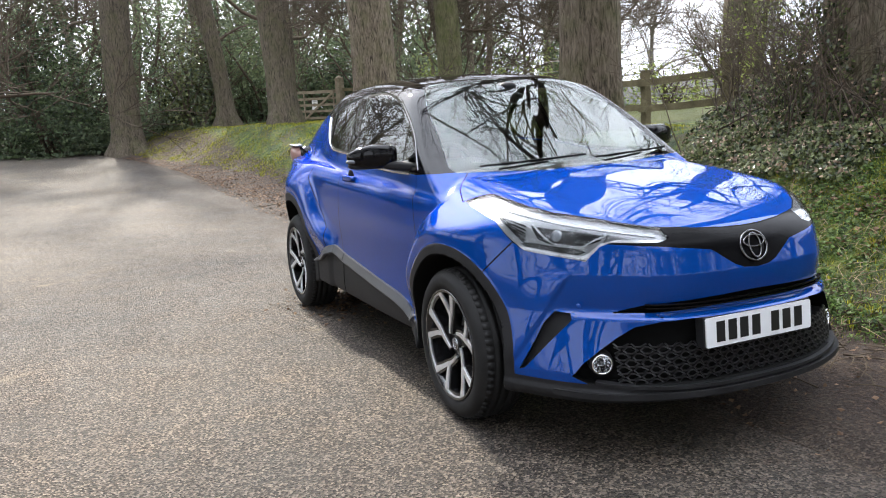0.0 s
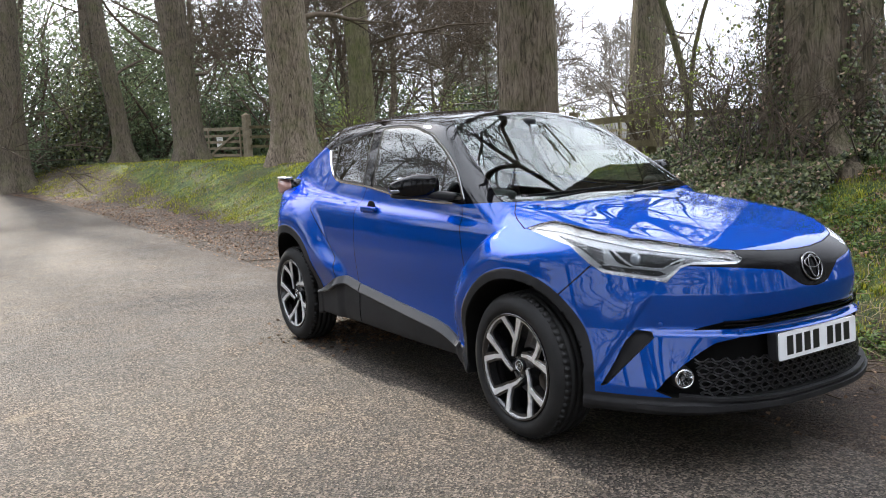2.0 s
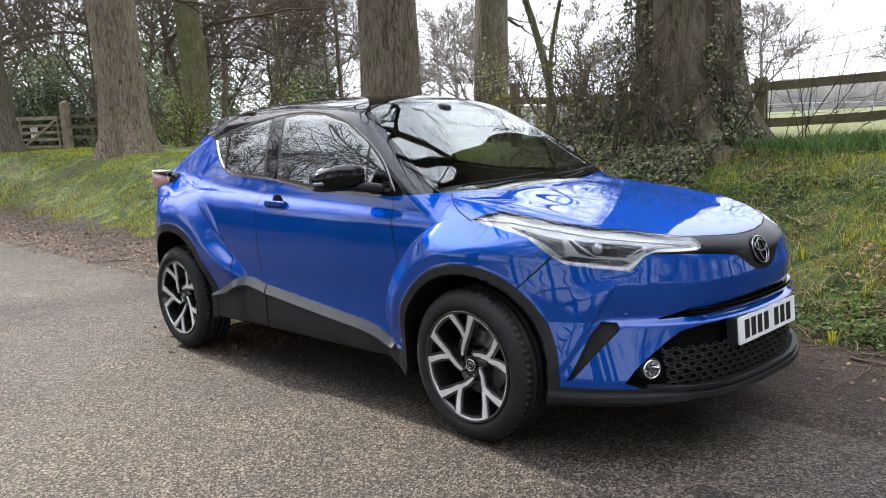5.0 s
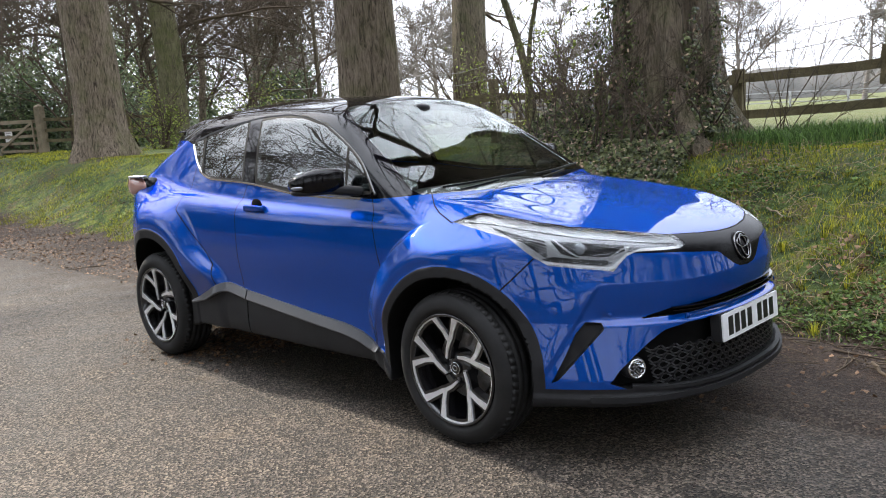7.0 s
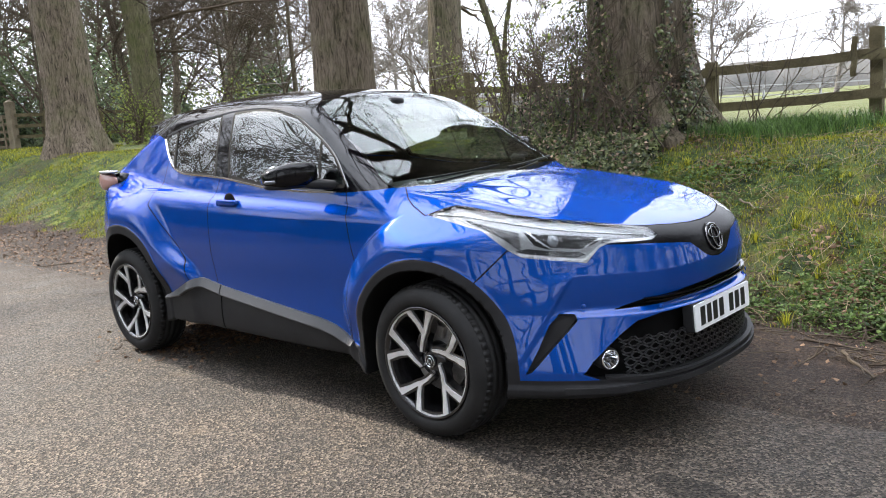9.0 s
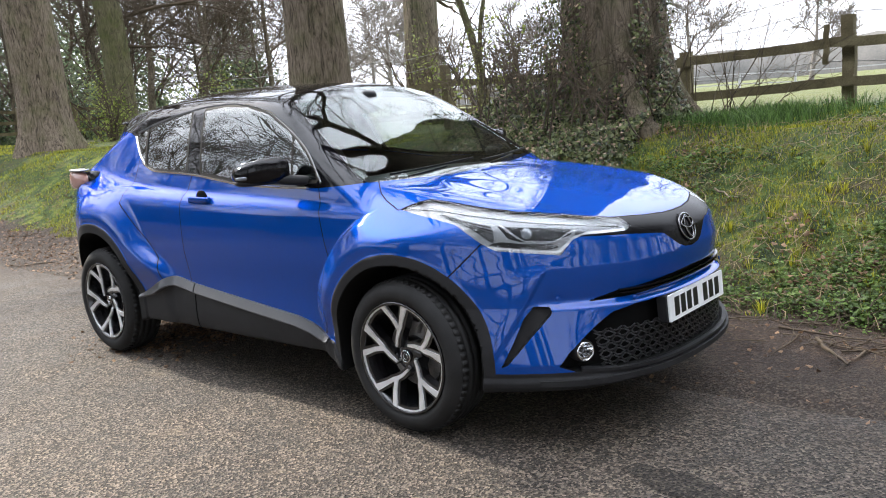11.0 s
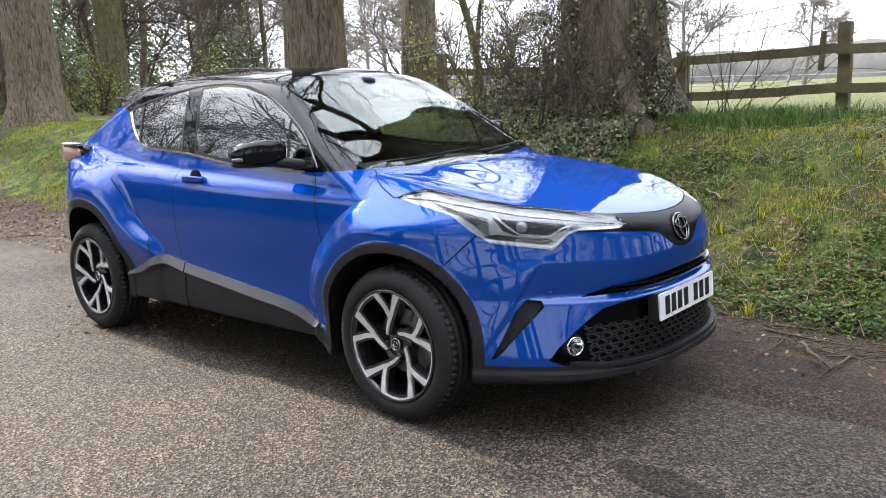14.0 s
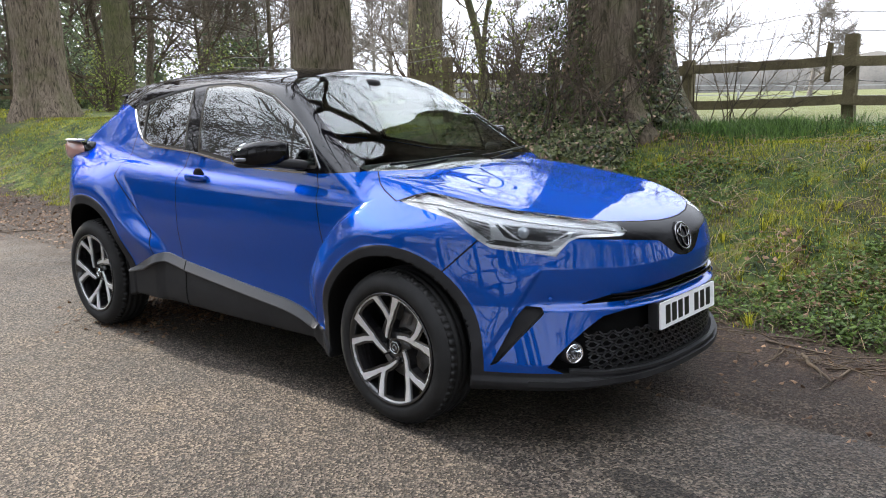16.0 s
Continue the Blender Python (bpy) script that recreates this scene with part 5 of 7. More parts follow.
def build_wheel(car, y, sgn, turn):
    """A wheel whose axle is x; local +z points outward."""
    out = Matrix.LocRotScale((sgn * 0.765, y, HUB), Euler((0, sgn * math.pi / 2, 0)), None) @ Matrix.Rotation(turn, 4, "Z")
    wheel = new("wheel")
    wheel.parent, wheel.matrix_basis = car, out
    wheel["label"] = "alloy wheel with black and machined silver spokes"
    bm = bmesh.new()
    w = 0.112
    prof = [(0.236, -w + 0.02), (0.25, -w), (0.285, -w - 0.004), (0.318, -w + 0.012), (0.330, -w + 0.03)]
    for g in (-0.055, -0.02, 0.02, 0.055):
        prof += [(0.3385, g - 0.005), (0.334, g - 0.004), (0.334, g + 0.004), (0.3385, g + 0.005)]
    prof += [(0.330, w - 0.03), (0.319, w - 0.012), (0.305, w), (0.290, w + 0.005), (0.276, w + 0.006), (0.264, w + 0.004), (0.254, w - 0.002), (0.246, w - 0.012)]
    lathe(bm, prof, 72)
    # tread blocks on the shoulder
    for k in range(64):
        a = 2 * math.pi * k / 64
        for s_ in (-1, 1):
            c, s2 = math.cos(a), math.sin(a)
            da = 0.036
            ring = [(0.3345, s_ * (w - 0.050), a), (0.3345, s_ * (w - 0.050), a + da * 2), (0.327, s_ * (w - 0.024), a + da * 2 + 0.01), (0.327, s_ * (w - 0.024), a + 0.01)]
            lo = [bm.verts.new((r * math.cos(b), r * math.sin(b), h)) for r, h, b in ring]
            hi = [bm.verts.new(((r + 0.0045) * math.cos(b), (r + 0.0045) * math.sin(b), h)) for r, h, b in ring]
            for i in range(4):
                bm.faces.new((lo[i], lo[(i + 1) % 4], hi[(i + 1) % 4], hi[i]))
            bm.faces.new(hi)
    part("tyre", bm, RUBBER, wheel, "black rubber tyre with tread blocks")
    bm = bmesh.new()
    lathe(bm, [(0.246, w - 0.012), (0.249, w - 0.003), (0.245, w + 0.002), (0.237, w), (0.231, w - 0.012), (0.222, w - 0.03), (0.216, -w + 0.05), (0.218, -w + 0.02), (0.24, -w + 0.02)], 64)
    part("rim", bm, RIM_BLACK, wheel, "gloss black rim")
    # five forked spokes, their stems swept round the hub
    for k in range(5):
        a = 2 * math.pi * k / 5
        for mat, z1, grow, z0, nm in ((RIM_BLACK, 0.078, 0.012, 0.035, "spoke"), (ALLOY, 0.0840, 0.0, 0.07, "spoke_face")):
            bm = bmesh.new()

            def limb_2d(points):
                """A flat bar through (radius, degrees, width) points."""
                pts = [Vector((r * math.cos(radians(g)), r * math.sin(radians(g)))) for r, g, _ in points]
                lo, hi = [], []
                for i, p in enumerate(pts):
                    d = (pts[min(i + 1, len(pts) - 1)] - pts[max(i - 1, 0)]).normalized()
                    n = Vector((-d.y, d.x)) * (points[i][2] / 2 + grow)
                    for q in (p - n, p + n):
                        lift = 0.022 * min(1.1, q.length / 0.22) ** 2
                        lo.append(bm.verts.new((q.x, q.y, z0 + lift)))
                        hi.append(bm.verts.new((q.x, q.y, z1 + lift)))
                for i in range(len(pts) - 1):
                    x = 2 * i
                    bm.faces.new((hi[x], hi[x + 2], hi[x + 3], hi[x + 1]))
                    bm.faces.new((lo[x], lo[x + 2], hi[x + 2], hi[x]))
                    bm.faces.new((lo[x + 1], hi[x + 1], hi[x + 3], lo[x + 3]))
                e = len(lo) - 2
                bm.faces.new((lo[0], hi[0], hi[1], lo[1]))
                bm.faces.new((lo[e], lo[e + 1], hi[e + 1], hi[e]))
            limb_2d([(0.058, 42, 0.010), (0.085, 17, 0.015), (0.120, 1, 0.021), (0.170, 7, 0.020), (0.232, 14, 0.027)])
            limb_2d([(0.112, 3, 0.012), (0.132, -4, 0.019), (0.175, -11, 0.021), (0.232, -17, 0.032)])
            limb_2d([(0.2335, g, w) for g, w in ((13, 0.010), (19, 0.008), (26, 0.006), (34, 0.0045), (42, 0.006), (49, 0.008), (56, 0.010))])
            bm.transform(Matrix.Rotation(a, 4, "Z"))
            bmesh.ops.recalc_face_normals(bm, faces=bm.faces)
            part(nm, bm, mat, wheel, "machined silver spoke face" if nm == "spoke_face" else "", False)
    bm = bmesh.new()
    lathe(bm, [(0.0005, 0.066), (0.03, 0.066), (0.066, 0.062), (0.074, 0.05), (0.078, 0.0)], 40)
    part("hub", bm, RIM_BLACK, wheel)
    bm = bmesh.new()
    lathe(bm, [(0.0005, 0.079), (0.022, 0.0785), (0.028, 0.075), (0.030, 0.064)], 32)
    part("hub_cap", bm, BLACK_GLOSS, wheel)
    bm = bmesh.new()
    ring_tube(bm, 0.0255, 0.0022, 28, 6, 1, 0.0785)
    ring_tube(bm, 0.0125, 0.0016, 20, 6, 1, 0.0795)
    part("emblem", bm, CHROME, wheel, "plain silver rings")
    for k in range(5):
        bm = bmesh.new()
        a = 2 * math.pi * (k + 0.5) / 5
        prism(bm, [(0.052 * math.cos(a) + 0.0095 * math.cos(b), 0.052 * math.sin(a) + 0.0095 * math.sin(b)) for b in (math.pi * i / 3 for i in range(6))], 0.05, 0.074, 0.002)
        part("lug_nut", bm, STEEL, wheel, "", False)
    bm = bmesh.new()
    lathe(bm, [(0.06, 0.0), (0.06, 0.012), (0.148, 0.012), (0.148, -0.01), (0.06, -0.01)], 48)
    part("brake_disc", bm, STEEL, wheel, "grey steel brake disc", False)
    bm = bmesh.new()
    prism(bm, [(0.16 * math.cos(b), 0.16 * math.sin(b)) for b in np.linspace(-0.4, 0.7, 8)] + [(0.10 * math.cos(b), 0.10 * math.sin(b)) for b in np.linspace(0.7, -0.4, 8)], -0.04, 0.034, 0.008)
    bm.transform(Matrix.Rotation(-turn, 4, "Z"))
    part("brake_caliper", bm, STEEL, wheel, "", False)


NOSE_X, NOSE_Z = np.linspace(0, 0.8, 81), np.linspace(0.2, 0.8, 61)


def nose_table():
    X, Z = (a.reshape(-1) for a in np.meshgrid(NOSE_X, NOSE_Z, indexing="ij"))
    lo, hi = np.full(len(X), -1.2), np.full(len(X), 0.2)
    for _ in range(30):
        m = (lo + hi) / 2
        inside = body_form(X, m, Z) < 0
        lo, hi = np.where(inside, lo, m), np.where(inside, m, hi)
    return lo.reshape(81, 61)


NOSE = nose_table()


def on_nose(x, z, out=0.0):
    """The place on the nose at a width x and a height z."""
    a, b = np.clip(abs(x) * 100, 0, 79.99), np.clip((z - 0.2) * 100, 0, 59.99)
    i, j, p, q = int(a), int(b), a % 1, b % 1
    y = (NOSE[i, j] * (1 - p) + NOSE[i + 1, j] * p) * (1 - q) + (NOSE[i, j + 1] * (1 - p) + NOSE[i + 1, j + 1] * p) * q
    return (x, float(y) - out, z)


def build_front(car):
    # number plate, slightly bowed with the bumper
    plate = new("number_plate")
    plate.parent, plate.location = car, (0, -0.930, 0.497)
    plate.rotation_euler = (radians(-3), 0, 0)
    plate["label"] = "white number plate with black bars"
    bm = bmesh.new()
    prism(bm, rounded(0.52, 0.111, 0.008), 0, 0.006, 0.001)
    bm.transform(Matrix.Rotation(math.pi / 2, 4, "X"))
    part("plate", bm, PLATE, plate, "", False)
    xs = [-0.192, -0.135, -0.079, -0.020, 0.075, 0.133, 0.192]
    for x in xs:
        bm = bmesh.new()
        prism(bm, [(x - 0.020, -0.0385), (x + 0.020, -0.0385), (x + 0.020, 0.0385), (x - 0.020, 0.0385)], 0.0055, 0.0072)
        bm.transform(Matrix.Rotation(math.pi / 2, 4, "X"))
        part("plate_bar", bm, INK, plate, "black bar", False)
    bm = bmesh.new()
    prism(bm, rounded(0.53, 0.119, 0.01), -0.045, -0.001, 0.004)
    bm.transform(Matrix.Rotation(math.pi / 2, 4, "X"))
    part("plate_holder", bm, PLASTIC, plate, "black plastic plate holder", False)
    # round emblem with plain rings
    badge = new("badge")
    badge.parent = car
    badge.matrix_basis = Matrix.LocRotScale((0, -0.893, 0.790), Euler((radians(70), 0, 0)), Vector((1, 0.92, 1)))
    badge["label"] = "round chrome emblem"
    bm = bmesh.new()
    lathe(bm, [(0.0005, 0.012), (0.04, 0.010), (0.066, 0.004), (0.07, -0.004), (0.07, -0.03)], 48)
    part("badge_base", bm, BAND_BLACK, badge)
    bm = bmesh.new()
    ring_tube(bm, 0.062, 0.005, 48, 8, 0.9, 0.008)
    part("badge_ring", bm, BADGE_CHROME, badge, "chrome ring")
    for sx, sy in ((0.030, 0.058), (0.056, 0.028)):
        bm = bmesh.new()
        ring_tube(bm, 1.0, 0.1, 40, 6, 1.0)
        bm.transform(Matrix.Diagonal((sx * 0.88, sy * 0.88, 0.05, 1)))
        bm.transform(Matrix.Translation((0, 0.018 if sx > sy else 0, 0.013)))
        part("badge_ring", bm, BADGE_CHROME, badge, "chrome ring")
    # honeycomb bars of the lower grille
    mesh_grille(car)
    for sgn in (-1, 1):
        fog = new("fog_light")
        fog.parent = car
        c = (sgn * 0.572, -0.722, 0.386)
        fog.matrix_basis = Matrix.LocRotScale(c, Vector((sgn * 0.42, -0.9, 0.02)).to_track_quat("Z", "Y"), Vector((0.86, 0.86, 0.86)))
        fog["label"] = "round fog light in a chrome ring"
        bm = bmesh.new()
        lathe(bm, [(0.0005, -0.034), (0.016, -0.028), (0.028, -0.010), (0.037, 0.012)], 14)
        part("reflector", bm, CHROME, fog, "faceted chrome reflector", False)
        bm = bmesh.new()
        ellipsoid(bm, (0, 0, -0.012), (0.013, 0.013, 0.015), 2.5, 16, 10)
        part("bulb_cap", bm, LAMP_GREY, fog, "dark grey bulb cap")
        bm = bmesh.new()
        lathe(bm, [(0.0005, 0.022), (0.02, 0.020), (0.036, 0.013)], 32)
        part("lens", bm, LENS, fog, "clear lens")
        bm = bmesh.new()
        ring_tube(bm, 0.042, 0.0048, 40, 8, 1.4, 0.014)
        part("fog_ring", bm, CHROME, fog, "chrome ring")
        bm = bmesh.new()
        lathe(bm, [(0.037, 0.012), (0.052, 0.006), (0.056, -0.06)], 32)
        part("fog_bezel", bm, PLASTIC, fog, "black bezel")
    # chin lip and its upper ledge
    pts = [on_nose(x, 0.275, 0.012 - 0.03 * (abs(x) / 0.70) ** 8) for x in np.linspace(-0.70, 0.70, 41)]
    strip(pts, 0.05, 0.022, "chin_lip", PLASTIC, car, "dark grey plastic chin lip")
    strip([on_nose(x, 0.300 + 0.02 * (abs(x) / 0.6) ** 4, 0.004 - 0.03 * (abs(x) / 0.60) ** 8) for x in np.linspace(-0.60, 0.60, 41)], 0.036, 0.012, "grille_ledge", PLASTIC, car, "dark grey plastic ledge")
    # parking sensors
    for x, z in ((-0.62, 0.60), (-0.40, 0.575), (0.40, 0.575), (0.62, 0.60)):
        p, q = Vector(on_nose(x, z, 0.0)), Vector(on_nose(x + 0.01, z, 0.0))
        side = (q - p).normalized()
        bm = bmesh.new()
        lathe(bm, [(0.0005, 0.0008), (0.0075, 0.0007), (0.009, 0.0), (0.0095, -0.003)], 20)
        bm.transform(Matrix.Translation(p) @ Vector((side.y, -side.x, 0.05)).to_track_quat("Z", "Y").to_matrix().to_4x4())
        part("parking_sensor", bm, PAINT, car, "small blue parking sensor")
    # slats in the upper slot
    for z in (0.598, 0.611):
        strip([on_nose(x, z, -0.018) for x in np.linspace(-0.44, 0.44, 25)], 0.012, 0.005, "slot_slat", BLACK_GLOSS, car)


def mesh_grille(car):
    bm = bmesh.new()
    cw, ch = 0.052, 0.034
    bars = set()
    for row in range(9):
        for col in range(-14, 15):
            x, z = (col + 0.5 * (row % 2)) * cw, 0.318 + row * ch * 0.72
            hexa = [(x - cw * 0.36, z), (x - cw * 0.14, z + ch * 0.36), (x + cw * 0.14, z + ch * 0.36), (x + cw * 0.5, z)]
            for p, q in zip(hexa, hexa[1:]):
                bars.add((round(p[0], 4), round(p[1], 4), round(q[0], 4), round(q[1], 4)))
                bars.add((round(p[0], 4), round(2 * z - p[1], 4), round(q[0], 4), round(2 * z - q[1], 4)))
    for x0, z0, x1, z1 in sorted(bars):
        if max(abs(x0), abs(x1)) > 0.55 or max(z0, z1) > 0.47 or max(poly(LOW_GRILLE, np.array([abs(x0), abs(x1)]), np.array([z0, z1]))) > -0.012:
            continue
        a, b = Vector(on_nose(x0, z0, -0.022)), Vector(on_nose(x1, z1, -0.022))
        d = (b - a).normalized()
        n = d.cross(Vector((0, -1, 0))).normalized() * 0.0024
        o = Vector((0, -1, 0)) * 0.007
        vs = [bm.verts.new(v) for v in (a - n, a + n, b + n, b - n, a - n + o, a + n + o, b + n + o, b - n + o)]
        for f in ((4, 5, 6, 7), (0, 4, 7, 3), (1, 2, 6, 5), (0, 1, 5, 4), (2, 3, 7, 6)):
            bm.faces.new([vs[i] for i in f])
    part("lower_grille", bm, GRILLE, car, "black honeycomb lower grille", False)


def build_mirrors(car):
    for sgn in (-1, 1):
        mirror = new("door_mirror")
        mirror.parent = car
        mirror["label"] = "gloss black door mirror"
        swing = Matrix.LocRotScale((sgn * 0.895, 0.795, 1.150), Euler((0, 0, radians(24) * sgn)), Vector((sgn, 1, 1)))

        def piece_of(name, c, size, power, mat, label, shape=None):
            bm = bmesh.new()
            ellipsoid(bm, c, size, power)
            for v in bm.verts if shape else ():
                shape(v)
            bm.transform(swing)
            if sgn < 0:
                bmesh.ops.reverse_faces(bm, faces=bm.faces)
            part(name, bm, mat, mirror, label)

        def cap(v):
            t = v.co.x / 0.132
            v.co.z *= 1.0 - 0.42 * max(t, 0) ** 1.5
            v.co.z -= 0.012 * max(t, 0)
            v.co.y += 0.035 * max(t, 0) ** 2
            if v.co.y > 0.035:
                v.co.y = 0.035 + (v.co.y - 0.035) * 0.25

        piece_of("mirror_cap", (0, 0, 0), (0.130, 0.078, 0.058), 4.6, BLACK_GLOSS, "gloss black cap", cap)
        piece_of("mirror_base", (0.0, 0.004, -0.047), (0.125, 0.064, 0.020), 3, PLASTIC, "black plastic underside")
        piece_of("indicator", (0.080, -0.040, -0.024), (0.050, 0.022, 0.011), 3, LENS_BALL, "clear side indicator")
        piece_of("mirror_glass", (-0.01, 0.040, 0.0), (0.105, 0.006, 0.048), 4, CHROME, "mirror glass")
        bm = bmesh.new()
        ellipsoid(bm, (0, 0, 0), (0.104, 0.046, 0.024), 3.2)
        bm.transform(Matrix.LocRotScale((sgn * 0.768, 0.700, 1.091), Euler((0, radians(-8) * sgn, radians(28) * sgn)), None))
        part("mirror_arm", bm, PLASTIC, mirror, "black plastic arm")
    for sgn in (-1, 1):
        handle = new("door_handle")
        handle.parent = car
        handle["label"] = "blue door handle, its grip recess's shade put in as black"
        lo, hi = 0.6, 1.0
        for _ in range(30):
            m = (lo + hi) / 2
            if body_form(np.array([m]), np.array([1.50]), np.array([0.985]))[0] < 0:
                lo = m
            else:
                hi = m
        # no hollow is cut: a flat black disc carries the cup's shade
        bm = bmesh.new()
        ellipsoid(bm, (sgn * (lo - 0.002), 1.50, 0.987), (0.005, 0.058, 0.055), 2.2)
        part("handle_cup_shade", bm, GAP, handle, "flat black disc for the shade in the grip recess", True)
        bm = bmesh.new()
        ellipsoid(bm, (sgn * (lo + 0.016), 1.505, 0.992), (0.012, 0.088, 0.016), 3.5)
        part("grip", bm, PAINT, handle, "blue grip")
        for dy in (-0.07, 0.075):
            bm = bmesh.new()
            ellipsoid(bm, (sgn * (lo + 0.005), 1.505 + dy, 0.992), (0.015, 0.014, 0.015), 3)
            part("handle_post", bm, PAINT, handle)
        bm = bmesh.new()
        ellipsoid(bm, (sgn * (lo + 0.016), 1.592, 0.990), (0.010, 0.012, 0.018), 3)
        part("lock_cover", bm, PAINT, handle)


def build_trim(car):
    """Slim gloss strips below and above the side windows, and a matt pillar cover between the doors."""
    top = [(0.545, 1.075), (0.645, 1.198), (0.745, 1.268), (0.85, 1.327), (1.03, 1.411), (1.19, 1.454), (1.42, 1.485), (1.68, 1.482), (1.96, 1.456), (2.24, 1.416), (2.43, 1.372)]
    under = [(0.64, 1.053), (0.9, 1.054), (1.19, 1.067), (1.60, 1.115), (1.745, 1.126), (2.0, 1.137), (2.14, 1.144), (2.25, 1.180), (2.33, 1.230), (2.45, 1.348)]
    ledge = [(0.53, 0.352), (0.62, 0.403), (0.75, 0.431), (1.60, 0.517), (1.80, 0.549), (1.87, 0.543), (2.19, 0.416)]
    for sgn in (-1, 1):
        # chamfer along the top of the sill cladding, sheen put into its colour, in two lengths with a joint between
        knots = np.array(ledge)
        for y0, y1 in ((0.50, 1.615), (1.625, 2.20)):
            y = np.linspace(y0, y1, 40)
            z = np.interp(y, knots[:, 0], knots[:, 1])
            z = np.concatenate([z[:1], np.convolve(z, np.ones(3) / 3, "valid"), z[-1:]])
            lo, hi = np.full(40, 0.5), np.full(40, 1.0)
            for _ in range(26):
                m = (lo + hi) / 2
                inside = body_form(m, y, z - 0.01) < 0
                lo, hi = np.where(inside, m, lo), np.where(inside, hi, m)
            tall = 0.040 * np.clip((y - 0.47) / 0.12, 0.15, 1) * np.clip((2.23 - y) / 0.2, 0.2, 1)
            vs, fs = [], []
            for k in range(40):
                for dx, dz in ((-0.02, 0.007), (0.012, 0.006), (0.0290, -tall[k]), (0.0265, -tall[k] - 0.007), (-0.02, -tall[k] - 0.007)):
                    vs.append((sgn * (lo[k] + dx), y[k], z[k] + dz))
            for k in range(39):
                for j in range(5):
                    q = (5 * k + j, 5 * k + (j + 1) % 5, 5 * k + 5 + (j + 1) % 5, 5 * k + 5 + j)
                    fs.append(q if sgn < 0 else q[::-1])
            fs += [tuple(range(5)), tuple(195 + j for j in range(5))]
            sheet("sill_edge", vs, fs, SILL_SHEEN, car, "satin upper edge of the cladding, its sheen put into a paler colour", False)
        y, z = np.full(12, 1.62), np.linspace(0.275, 0.515, 12)
        lo, hi = np.full(12, 0.5), np.full(12, 1.0)
        for _ in range(26):
            m = (lo + hi) / 2
            inside = car_skin(m, y, z) < 0
            lo, hi = np.where(inside, m, lo), np.where(inside, hi, m)
        strip([(sgn * a, b, c) for a, b, c in zip(lo, y, z)], 0.006, 0.006, "sill_joint", GAP, car, "dark joint in the cladding", (0, 1, 0))
        y, z = np.linspace(2.232, 2.296, 12), np.linspace(1.172, 1.385, 12)
        lo, hi = np.full(12, 0.3), np.full(12, 1.0)
        for _ in range(26):
            m = (lo + hi) / 2
            inside = body_form(m, y, z) < 0
            lo, hi = np.where(inside, m, lo), np.where(inside, hi, m)
        strip([(sgn * (a + 0.001), b, c) for a, b, c in zip(lo, y, z)], 0.022, 0.006, "pane_divider", SEAL, car, "black bar between the rear panes", (sgn, 0, 0))
        for line in (top, under):
            knots = np.array(line)
            t = np.concatenate([[0], np.cumsum(np.linalg.norm(np.diff(knots, axis=0), axis=1))])
            k = np.linspace(0, t[-1], 70)
            y, z = np.interp(k, t, knots[:, 0]), np.interp(k, t, knots[:, 1])
            y, z = (np.concatenate([q[:1], q[:1], np.convolve(q, np.ones(5) / 5, "valid"), q[-1:], q[-1:]]) for q in (y, z))
            lo, hi = np.full(70, 0.3), np.full(70, 1.0)
            for _ in range(26):
                m = (lo + hi) / 2
                inside = body_form(m, y, z) < 0
                lo, hi = np.where(inside, m, lo), np.where(inside, hi, m)
            strip([(sgn * (a + 0.001), b, c) for a, b, c in zip(lo, y, z)], 0.006 if line is top else 0.013, 0.010, "window_trim", TRIM_DULL if line is top else TRIM_GLOSS, car, "grey upper window trim" if line is top else "bright gloss window trim")


